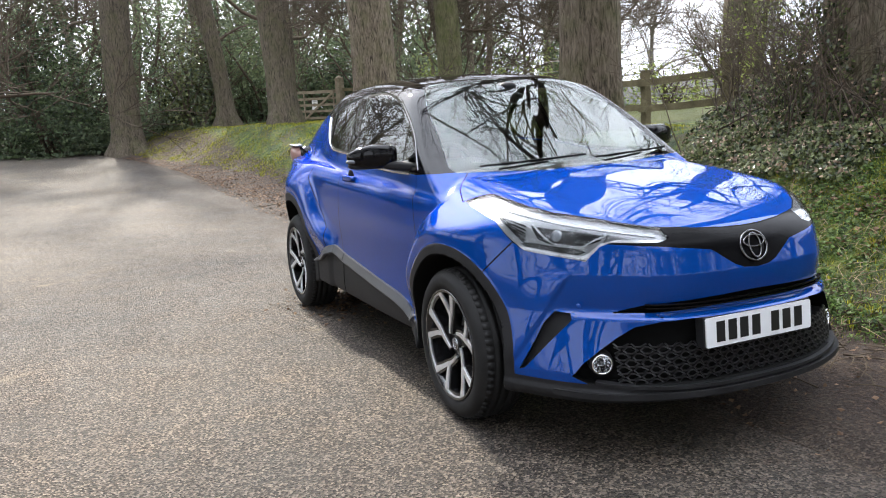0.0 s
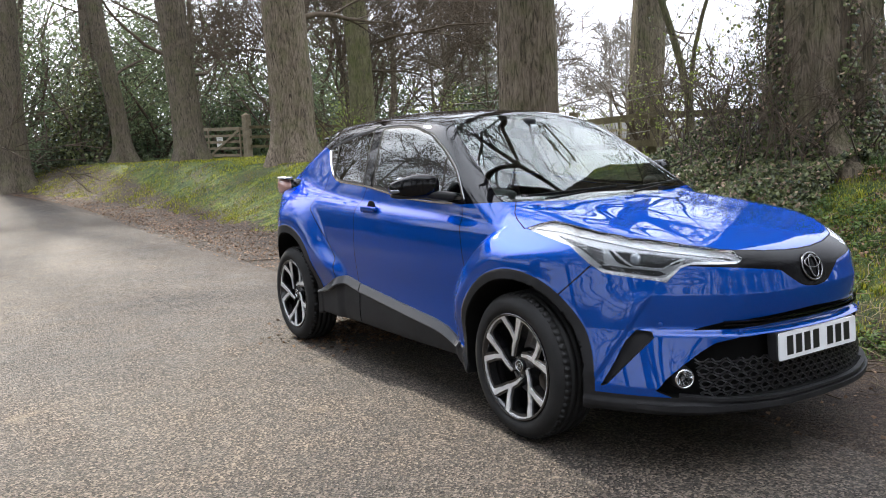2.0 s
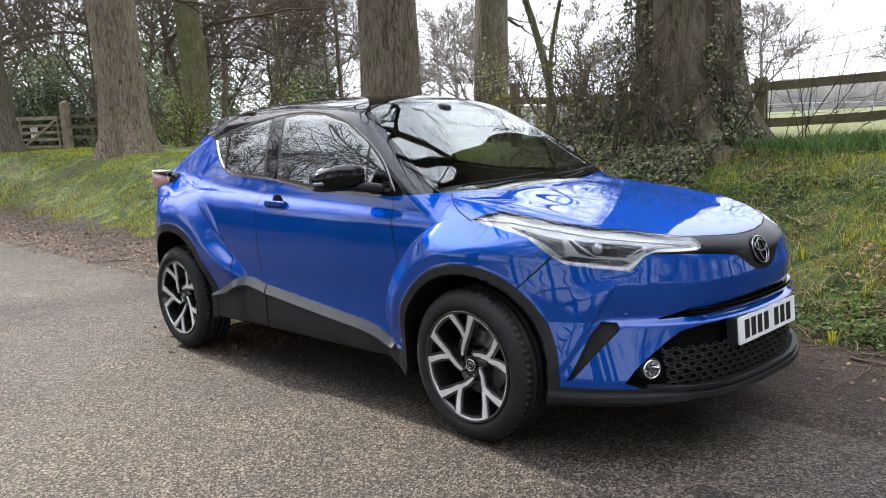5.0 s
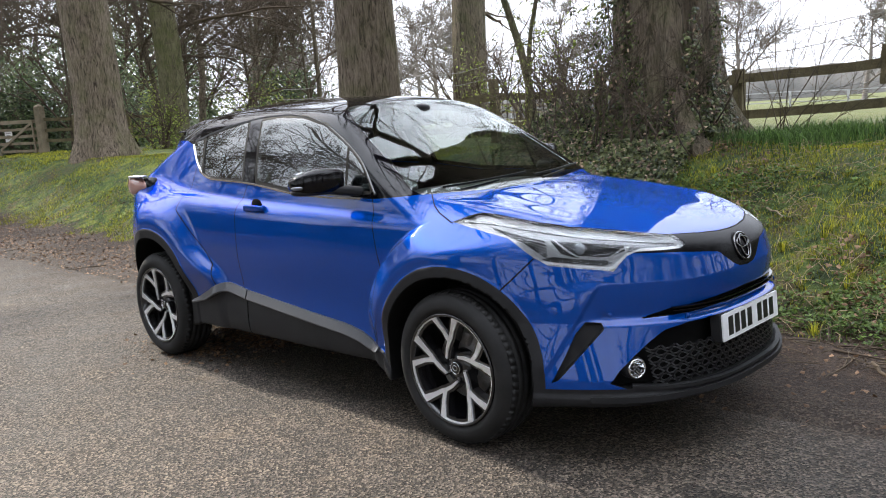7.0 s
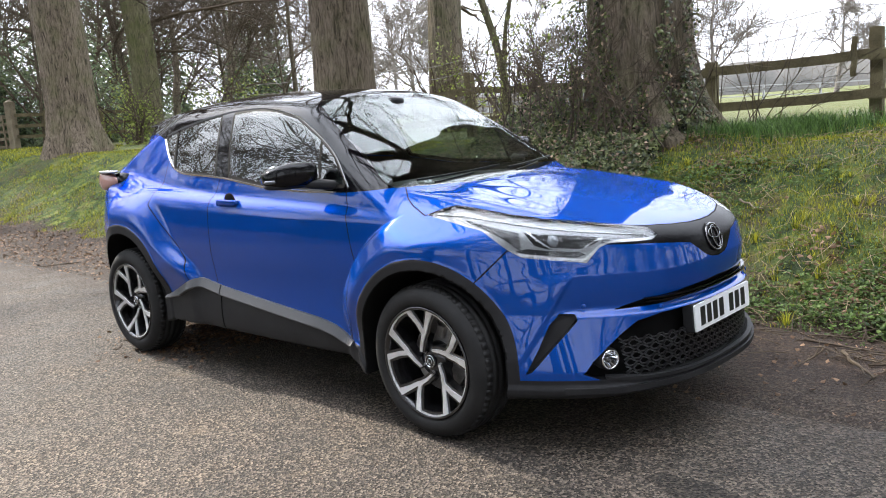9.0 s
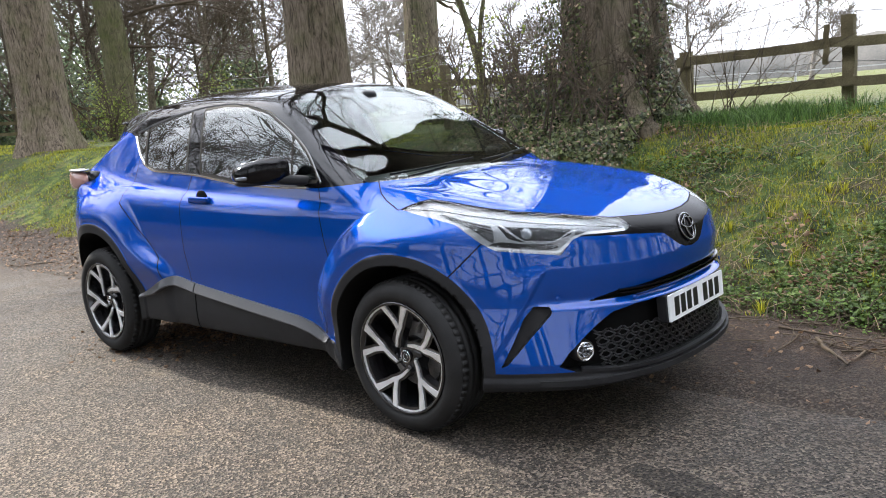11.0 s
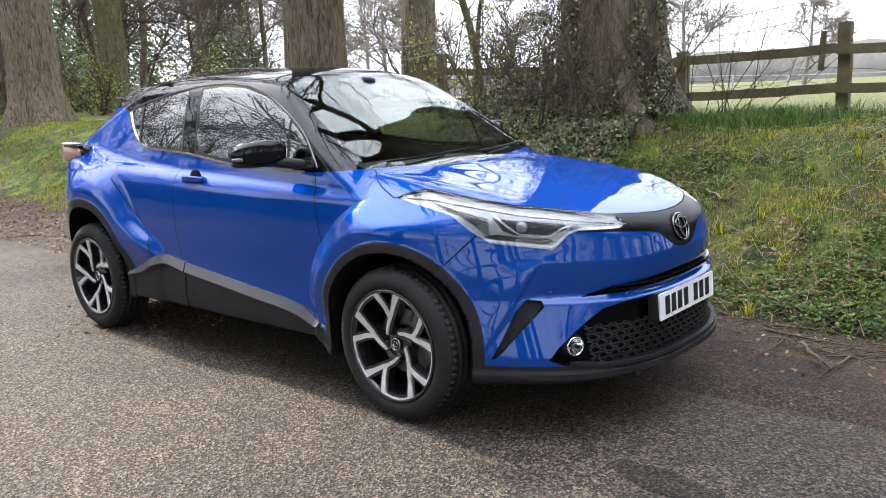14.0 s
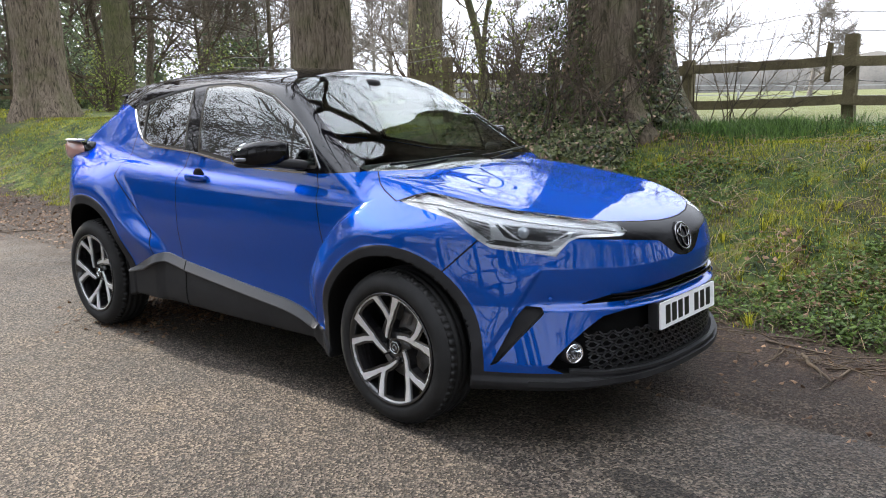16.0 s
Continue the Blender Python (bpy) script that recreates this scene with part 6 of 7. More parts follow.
def build_tail(car):
    for sgn in (-1, 1):
        lamp = new("tail_light")
        lamp.parent = car
        lamp["label"] = "red and clear wrap-round tail light"
        bm = bmesh.new()
        ellipsoid(bm, (0, 0, 0), (0.050, 0.125, 0.070), 2.8)
        for v in bm.verts:
            v.co.z *= 0.55 + 0.45 * min(1, max(0, (v.co.y + 0.15) / 0.22))
            v.co.x -= 0.35 * max(0, v.co.y) * 0.5
        bm.transform(Matrix.LocRotScale((sgn * 0.70, 3.085, 1.095), Euler((0, 0, radians(-6) * sgn)), Vector((sgn, 1, 1))))
        if sgn < 0:
            bmesh.ops.reverse_faces(bm, faces=bm.faces)
        part("tail_lens", bm, TAIL_RED, lamp, "pale red lens")
        bm = bmesh.new()
        ellipsoid(bm, (sgn * 0.712, 3.06, 1.160), (0.040, 0.10, 0.010), 3)
        part("tail_cap", bm, CHROME_SOFT, lamp, "bright upper edge")
        bm = bmesh.new()
        ellipsoid(bm, (sgn * 0.655, 2.99, 1.09), (0.05, 0.08, 0.060), 3)
        part("tail_frame", bm, BLACK_GLOSS, lamp, "black surround")
    bm = bmesh.new()
    ellipsoid(bm, (0, 3.00, 1.470), (0.42, 0.16, 0.016), 3.2, 40)
    for v in bm.verts:
        v.co.z -= 0.09 * (v.co.x / 0.5) ** 2 * 0.5 + 0.03 * max(0, v.co.y - 3.0)
        v.co.y -= 0.14 * (v.co.x / 0.5) ** 2
    part("spoiler", bm, BLACK_GLOSS, car, "gloss black roof spoiler")
    bm = bmesh.new()
    rows = []
    for i in range(9):
        t = i / 8
        h, w = 0.055 * math.sin(math.pi * min(1, 0.08 + t * 0.85)) ** 0.7 * (0.3 + 0.7 * t), 0.026
        rows.append([bm.verts.new((w * math.cos(a) * (1 - 0.4 * t), 2.35 + 0.16 * t, roof_mid(2.35 + 0.16 * t) - 0.004 + max(0, h * math.sin(a)))) for a in (math.pi * k / 6 for k in range(7))])
    for a, b in zip(rows, rows[1:]):
        for k in range(6):
            bm.faces.new((a[k], a[k + 1], b[k + 1], b[k]))
    part("antenna_fin", bm, BLACK_GLOSS, car, "black antenna fin")


def build_wipers(car):
    for x0, x1, z in ((-0.52, 0.06, 0.0), (0.10, 0.62, 0.0)):
        wiper = new("wiper")
        wiper.parent = car
        wiper["label"] = "black windscreen wiper"

        def on_screen(x, up):
            y = screen_low(abs(x)) + up * 0.85
            return (x, y - 0.014, 1.06 + up * 0.53 + 0.022)
        strip([on_screen(x, 0.006 + 0.030 * k) for k, x in zip(np.linspace(0, 1, 12), np.linspace(x0, x1, 12))], 0.007, 0.010, "blade", BLACK_SATIN, wiper, "rubber wiper blade")
        strip([on_screen(x0 + (x1 - x0) * k + (0.10 if x0 < 0 else 0.06) * (1 - k), -0.025 + 0.06 * k) for k in np.linspace(-0.05, 0.5, 8)], 0.011, 0.009, "wiper_arm", BLACK_SATIN, wiper, "black wiper arm")


def build_cabin(car):
    bm = bmesh.new()
    prof = [(0.42, 0.60), (0.42, 1.02), (0.60, 1.045), (0.85, 1.035), (1.00, 0.99), (1.03, 0.90), (0.98, 0.80), (0.95, 0.60)]
    rows = [[bm.verts.new((x, y + 0.10 * (x / 0.66) ** 4, z - 0.02 * (x / 0.66) ** 2)) for y, z in prof] for x in np.linspace(-0.66, 0.66, 13)]
    for a, b in zip(rows, rows[1:]):
        for k in range(len(prof) - 1):
            bm.faces.new((a[k], b[k], b[k + 1], a[k + 1]))
    part("dashboard", bm, TRIM, car, "dark grey dashboard")
    bm = bmesh.new()
    ellipsoid(bm, (-0.36, 0.90, 1.045), (0.18, 0.12, 0.05), 3)
    part("instrument_hood", bm, TRIM, car, "dark instrument hood")
    bm = bmesh.new()
    ring_tube(bm, 0.178, 0.015, 40, 10)
    for a in (0, math.pi, 1.5 * math.pi):
        d = Vector((math.cos(a), math.sin(a), 0))
        n = Vector((-d.y, d.x, 0)) * 0.018
        vs = [bm.verts.new(v) for v in (d * 0.03 - n, d * 0.172 - n, d * 0.172 + n, d * 0.03 + n)]
        up = [bm.verts.new(v.co + Vector((0, 0, 0.012))) for v in vs]
        bm.faces.new(up)
        for i in range(4):
            bm.faces.new((vs[i], vs[(i + 1) % 4], up[(i + 1) % 4], up[i]))
    ellipsoid(bm, (0, 0, 0), (0.065, 0.055, 0.03), 2.5, 20, 10)
    bm.transform(Matrix.LocRotScale((-0.36, 1.10, 1.00), Euler((radians(-68), 0, 0)), None))
    part("steering_wheel", bm, TRIM, car, "dark steering wheel")
    for sx in (-0.36, 0.36):
        seat = new("seat")
        seat.parent = car
        seat["label"] = "dark fabric front seat with headrest"
        bm = bmesh.new()
        ellipsoid(bm, (sx, 1.50, 0.62), (0.25, 0.27, 0.09), 3.2)
        part("seat_cushion", bm, FABRIC, seat)
        bm = bmesh.new()
        ellipsoid(bm, (0, 0, 0), (0.24, 0.075, 0.33), 3)
        bm.transform(Matrix.LocRotScale((sx, 1.83, 0.92), Euler((radians(-18), 0, 0)), None))
        part("seat_back", bm, FABRIC, seat)
        bm = bmesh.new()
        ellipsoid(bm, (sx, 1.96, 1.30), (0.13, 0.05, 0.09), 2.8)
        part("headrest", bm, FABRIC, seat)
        bm = bmesh.new()
        ellipsoid(bm, (sx, 1.93, 1.20), (0.05, 0.012, 0.08), 3)
        part("headrest_post", bm, STEEL, seat)
    seat = new("rear_seat")
    seat.parent = car
    seat["label"] = "dark fabric rear bench"
    bm = bmesh.new()
    ellipsoid(bm, (0, 2.30, 0.62), (0.60, 0.26, 0.10), 4)
    part("seat_cushion", bm, FABRIC, seat)
    bm = bmesh.new()
    ellipsoid(bm, (0, 2.62, 0.90), (0.58, 0.08, 0.30), 4)
    part("seat_back", bm, FABRIC, seat)
    bm = bmesh.new()
    ellipsoid(bm, (0, 0.985, 1.405), (0.115, 0.022, 0.034), 3)
    part("rear_view_mirror", bm, BLACK_SATIN, car, "black rear-view mirror")
    bm = bmesh.new()
    ellipsoid(bm, (0, 0.98, 1.46), (0.05, 0.07, 0.035), 3)
    part("mirror_mount", bm, BLACK_SATIN, car, "black camera housing behind the windscreen")
    bm = bmesh.new()
    vs = [bm.verts.new(p) for p in ((-0.72, 0.4, 0.42), (0.72, 0.4, 0.42), (0.72, 3.0, 0.42), (-0.72, 3.0, 0.42), (-0.72, 0.4, 0.38), (0.72, 0.4, 0.38), (0.72, 3.0, 0.38), (-0.72, 3.0, 0.38))]
    for f in ((0, 1, 2, 3), (7, 6, 5, 4), (0, 4, 5, 1), (1, 5, 6, 2), (2, 6, 7, 3), (3, 7, 4, 0)):
        bm.faces.new([vs[i] for i in f])
    part("cabin_floor", bm, TRIM, car, "dark carpeted cabin floor", False)
    bm = bmesh.new()
    vs = [bm.verts.new(p) for p in ((-0.66, 0.43, 0.40), (0.66, 0.43, 0.40), (0.66, 0.43, 1.02), (-0.66, 0.43, 1.02), (-0.66, 0.40, 0.40), (0.66, 0.40, 0.40), (0.66, 0.40, 1.02), (-0.66, 0.40, 1.02))]
    for f in ((0, 1, 2, 3), (7, 6, 5, 4), (0, 4, 5, 1), (1, 5, 6, 2), (2, 6, 7, 3), (3, 7, 4, 0)):
        bm.faces.new([vs[i] for i in f])
    part("bulkhead", bm, GAP, car, "black bulkhead", False)


the_car = build_car()
build_front(the_car)
build_mirrors(the_car)
build_trim(the_car)
build_tail(the_car)
build_wipers(the_car)
build_cabin(the_car)
for axle, phase in ((FRONT_AXLE, radians(6)), (REAR_AXLE, radians(24))):
    for sgn in (-1, 1):
        build_wheel(the_car, axle, sgn, phase)


# ---- bushes, ivy, woods ----
def build_bush(x, y, size, count, leaf, mat, seed, label, clumps=40, name="bush", z=None, stems=5, bark=None):
    """An uneven crown of leaf clumps over a few stems."""
    rng = np.random.RandomState(seed)
    z0 = float(ground_height(x, y)) if z is None else z
    bush = new(name)
    bush.location = (x, y, z0)
    tagged(bush, label, name)
    rx, ry, rz = size
    c = rng.normal(size=(clumps, 3))
    c /= np.linalg.norm(c, axis=1, keepdims=True)
    c *= rng.uniform(0.45, 1.0, (clumps, 1)) ** 0.5
    c[:, 2] = np.abs(c[:, 2]) * 1.0 - 0.05 + 0.12 * rng.normal(size=clumps)
    spreads = rng.uniform(0.10, 0.24, clumps)
    pick = rng.randint(0, clumps, count)
    p = c[pick] + rng.normal(size=(count, 3)) * spreads[pick][:, None]
    p[:, 2] = np.maximum(p[:, 2], 0.02)
    nrm = p * (1, 1, 0.6) + 0.5 * rng.normal(size=(count, 3)) + (0, 0, 0.5)
    P = p * (rx, ry, rz)
    V, F = leaf_cloud(rng, P, nrm, leaf)
    crown = build_leaves("crown", V, F, mat, bush)
    rr = random.Random(seed)
    vs, fs = [], []
    for k in range(stems):
        a = rr.uniform(0, 6.28)
        limb(rr, vs, fs, Vector((0.15 * rx * math.cos(a), 0.15 * ry * math.sin(a), -0.1)), Vector((0.5 * math.cos(a), 0.5 * math.sin(a), 1)).normalized(), rz * 0.9, 0.03 + 0.012 * rz, 2, 0, 4, 0.008)
    sheet("stem", [tuple(v) for v in vs], fs, bark or TWIG, bush, "brown stems")
    return bush


def bare_tree(x, y, height, r, seed, spread_=0.55, depth=3, forks=5, mat=None, label="bare slender tree in the wood", z=None, first=0.25, count=7, thin=0.010, fan=1.0):
    """A whole leafless tree, trunk and boughs."""
    rng = random.Random(seed)
    z0 = float(ground_height(x, y)) if z is None else z
    tree = new("tree")
    tree.location = (x, y, z0 - 0.1)
    tagged(tree, label, "tree")
    vs, fs, pts, radii = [], [], [], []
    p, d = Vector((0, 0, 0)), Vector((rng.uniform(-0.1, 0.1), rng.uniform(-0.1, 0.1), 1)).normalized()
    n = 12
    for i in range(n + 1):
        pts.append(p.copy())
        radii.append(max(thin, r * (1 - 0.8 * i / n)) * (1.25 if i == 0 else 1))
        d = (d + Vector((rng.uniform(-1, 1), rng.uniform(-1, 1), 0.4)) * 0.09).normalized()
        p = p + d * height / n
    tube(vs, fs, pts, radii, 8)
    sheet("trunk", [tuple(v) for v in vs], fs, mat or BARK_DARK, tree)
    vs, fs = [], []
    for k in range(count):
        t = first + (1 - first) * (k + rng.random()) / count
        i = min(n - 1, int(t * n))
        a = rng.uniform(0, 6.28)
        d = Vector((math.cos(a) * fan, math.sin(a) * fan, rng.uniform(0.3, 1.0))).normalized()
        limb(rng, vs, fs, pts[i].lerp(pts[i + 1], rng.random()), d, height * spread_ * (1.15 - 0.6 * t), radii[i] * 0.55, depth, 0.0, forks, thin)
    sheet("crown", [tuple(v) for v in vs], fs, TWIG if mat is not TWIG_HAZED else TWIG_HAZED, tree, "bare branches")
    return tree


# the wood beyond the gate and the bend
for k, (x, y, h, r) in enumerate([(5.4, 27, 11, 0.16), (7.8, 25, 10, 0.14), (9.6, 22.5, 9, 0.13), (10.5, 30, 12, 0.2), (12.5, 25.5, 10, 0.15), (14.5, 31, 12, 0.2), (16.5, 27, 9, 0.14),
                                  (3.4, 33, 13, 0.22), (-1.4, 35, 13, 0.2), (-5.5, 38, 13, 0.25), (0.8, 41, 14, 0.25), (19.5, 33, 10, 0.16), (8.2, 37, 13, 0.2), (13.5, 19.5, 8, 0.10)]):
    bare_tree(x, y, h, r, 100 + k, 0.42, 3, 5)
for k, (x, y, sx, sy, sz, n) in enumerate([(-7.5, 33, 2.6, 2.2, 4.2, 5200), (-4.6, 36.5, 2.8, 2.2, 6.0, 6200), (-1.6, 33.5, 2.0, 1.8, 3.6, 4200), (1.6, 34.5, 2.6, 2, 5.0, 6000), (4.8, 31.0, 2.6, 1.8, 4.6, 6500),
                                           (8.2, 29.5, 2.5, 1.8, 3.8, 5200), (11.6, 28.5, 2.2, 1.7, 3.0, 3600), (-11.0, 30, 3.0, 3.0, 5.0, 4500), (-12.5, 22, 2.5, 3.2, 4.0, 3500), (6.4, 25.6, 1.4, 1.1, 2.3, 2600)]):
    # bushes beyond y = 28 take the leaf colour paled for haze
    build_bush(x, y, (sx, sy, sz), int(1.8 * n), 0.105, EVERGREEN_HAZED if y > 28 else EVERGREEN, 200 + k, "dense dark evergreen bush at the wood's edge", 46)
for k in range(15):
    build_bush(-24 + 3.6 * k, 43 + 3 * math.sin(2.1 * k), (2.9, 2.2, 9.5 + 2 * math.sin(1.3 * k)), 6000, 0.20, EVERGREEN_HAZED, 600 + k, "dense dark growth deep in the wood", 50)
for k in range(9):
    build_bush(-7 + 2.4 * k, 31.5 + 1.5 * math.sin(1.9 * k), (1.7, 1.2, 1.5), 2600, 0.10, EVERGREEN_HAZED, 640 + k, "low dark undergrowth at the wood's edge", 40)
build_bush(2.3, 30.0, (1.3, 1.2, 3.4), 2600, 0.12, IVY, 231, "glossy holly bush among the trunks", 40)
build_bush(-2.7, 31.2, (1.9, 1.6, 5.4), 5200, 0.13, EVERGREEN, 232, "dark leafy growth round the broad tree", 46)
build_bush(6.9, 17.6, (0.75, 0.7, 1.5), 1500, 0.06, YOUNG, 233, "young yellow-green shrub at the wood's edge", 34)
build_bush(9.6, 17.2, (1.5, 0.9, 1.5), 1900, 0.07, YOUNG, 234, "young yellow-green shrub beside the fence", 40)
build_bush(12.8, 20.5, (2.2, 1.2, 2.4), 3000, 0.10, EVERGREEN, 235, "dark evergreen bush behind the fence", 40)
build_bush(14.6, 17.5, (2.0, 1.2, 1.6), 1500, 0.08, YOUNG, 236, "thin young shrub behind the fence", 40)
for k, (x, y, h) in enumerate([(7.9, 19.6, 5), (10.6, 19.0, 5.5), (12.0, 18.0, 4.5), (9.0, 21.0, 6), (14.2, 22, 6), (6.6, 22.5, 6)]):
    bare_tree(x, y, h, 0.06, 260 + k, 0.6, 3, 5, None, "thin bare sapling in the thicket", None, 0.08, 9, 0.006, 0.9)

# beside the meadow fence
bare_tree(5.30, 4.30, 5.4, 0.062, 301, 0.40, 2, 5, BARK_PALE, "slender pale tree with mossy bark by the fence", None, 0.42, 7, 0.005)
bare_tree(5.48, 4.62, 4.6, 0.042, 302, 0.40, 2, 5, BARK_PALE, "slender pale tree with mossy bark by the fence", None, 0.40, 7, 0.005)
bare_tree(8.6, 5.0, 3.0, 0.02, 303, 0.5, 2, 4, None, "thin bare sapling by the hedge", None, 0.1, 9, 0.004)
bare_tree(7.4, 4.0, 2.4, 0.02, 304, 0.5, 2, 4, None, "thin bare sapling by the hedge", None, 0.1, 9, 0.004)
build_bush(5.28, 4.28, (0.30, 0.34, 1.35), 420, 0.040, YOUNG, 305, "young yellow-green sprigs by the fence", 26)
build_bush(10.2, 9.8, (0.6, 0.5, 1.9), 550, 0.06, YOUNG, 306, "yellow-green ivy sprigs at a trunk's foot", 30)

# far side of the meadow, haze put into the colour of its trees
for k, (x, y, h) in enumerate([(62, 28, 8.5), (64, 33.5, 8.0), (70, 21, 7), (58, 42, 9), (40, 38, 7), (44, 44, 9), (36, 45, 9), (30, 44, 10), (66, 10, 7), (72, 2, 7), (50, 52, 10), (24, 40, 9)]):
    bare_tree(x, y, h, 0.22, 400 + k, 0.5, 3, 5, TWIG_HAZED, "distant bare tree beyond the meadow", None, 0.22, 8, 0.021)


def build_hills():
    rng = np.random.RandomState(5)
    vs, fs = [], []
    n = 260
    h = np.zeros(n)
    for f, a in ((3, 3.0), (9, 1.6), (31, 1.0), (83, 0.7)):
        h += a * np.sin(np.linspace(0, f * 6.28, n) + rng.uniform(0, 6))
    h += rng.uniform(0, 1.2, n)
    for i in range(n):
        a = 2 * math.pi * i / n
        R_ = 330 + 25 * math.sin(5 * a)
        for r, z in ((R_ - 14, -14), (R_ - 8, 1.5 + 0.5 * h[i]), (R_, 8.5 + 0.8 * h[i]), (R_ + 60, 10 + h[i])):
            vs.append((r * math.cos(a), r * math.sin(a), z))
    for i in range(n):
        for k in range(3):
            fs.append((4 * i + k, 4 * ((i + 1) % n) + k, 4 * ((i + 1) % n) + k + 1, 4 * i + k + 1))
    ob = sheet("backdrop", vs, fs, HAZE_HILL, None)
    tagged(ob, "hazy wooded skyline all round", "backdrop", kind="structure")


build_hills()


def far_fence():
    rng = random.Random(8)
    fence = new("paddock_fence")
    tagged(fence, "distant pale grey paddock rail fence", "fence")
    for i in range(26):
        y = -14 + i * 2.6
        x = 42 - 0.2 * y
        z = float(ground_height(x, y))
        beam("post", (x, y, z - 0.1), (x, y, z + 1.0), 0.09, 0.08, RAIL_GREY, fence, rng)
    for h in (0.5, 1.0):
        pts = [Vector((42 - 0.2 * y, y, float(ground_height(42 - 0.2 * y, y)) + h)) for y in np.arange(-14, 53, 2.6)]
        strip(pts, 0.03, 0.05, "rail", RAIL_GREY, fence)
    near = new("meadow_fence")
    tagged(near, "grey rail fence across the meadow", "fence")
    for i in range(9):
        x, y = 17 + 1.9 * i, 20.5 + 0.5 * i
        z = float(ground_height(x, y))
        beam("post", (x, y, z - 0.1), (x, y, z + 1.1), 0.12, 0.10, WOOD, near, rng)
    for h in (0.3, 0.65, 1.0):
        strip([Vector((17 + 1.9 * i, 20.5 + 0.5 * i, float(ground_height(17 + 1.9 * i, 20.5 + 0.5 * i)) + h)) for i in range(9)], 0.04, 0.09, "rail", WOOD, near)


far_fence()

# the near side of the lane, seen in the car's paint and glass
for k, (x, y, h, r) in enumerate([(-11.5, 9.5, 11, 0.26), (-15.5, 11.5, 11, 0.24), (-13, 0, 11, 0.28), (-13, -9, 11, 0.3), (-6, -17, 11, 0.28), (3, -15, 11, 0.28), (7.5, -10, 10, 0.26),
                                  (-8.8, -5.5, 10, 0.24), (-9.8, 3.6, 9, 0.22), (-9.5, -13, 11, 0.26), (-15, 5, 12, 0.28), (-16, -5, 12, 0.28), (4.4, -8.2, 9, 0.30), (-4.6, -23, 11, 0.26), (1.8, -25, 11, 0.26), (-10.5, -20, 11, 0.26), (7, -19, 11, 0.26)]):
    bare_tree(x, y, h, r, 500 + k, 0.5, 3, 6, BARK_DARK, "tall bare tree along the lane", None, 0.22, 10, 0.014)
for k, (x, y) in enumerate([(-7.6, 2.8), (-7.9, -4.2), (7.2, -4.4)]):
    bare_tree(x, y, 13.5, 0.32, 540 + k, 0.45, 3, 5, BARK_DARK, "tall tree with high boughs over the lane", None, 0.52, 11, 0.016, 1.5)
bare_tree(-9.4, 16.5, 6.6, 0.18, 551, 0.5, 3, 4, BARK_DARK, "bare tree along the lane", None, 0.22, 9, 0.007)
bare_tree(-6.2, 22.5, 8.5, 0.2, 552, 0.5, 3, 5, BARK_DARK, "bare tree along the lane", None, 0.22, 9, 0.012)
for k, (x, y, h) in enumerate([(-10.6, 24, 10), (-6.6, 29, 10)]):
    bare_tree(x, y, h, 0.18, 560 + k, 0.5, 3, 6, BARK_DARK, "bare twiggy tree along the lane", None, 0.16, 10, 0.009)
for k, (x, y, h) in enumerate([(1.2, -11, 5.5), (3.4, -12.5, 5), (5.6, -9.5, 4.6), (8.2, -13, 6), (6.6, -6.6, 4.2), (-2.2, -13.5, 5.5), (-7, -12, 5), (9.4, -8, 5)]):
    bare_tree(x, y, h, 0.07, 570 + k, 0.6, 3, 6, None, "thin bare sapling in the roadside thicket", None, 0.06, 11, 0.006, 0.9)
for k in range(2, 8):
    build_bush(-10.4 + 0.5 * math.sin(1.7 * k), -3 + 4.6 * k, (1.6, 2.5, 1.7 + 0.5 * math.sin(2.3 * k)), 3600, 0.17, EVERGREEN, 520 + k, "dense dark roadside hedge bush", 60)


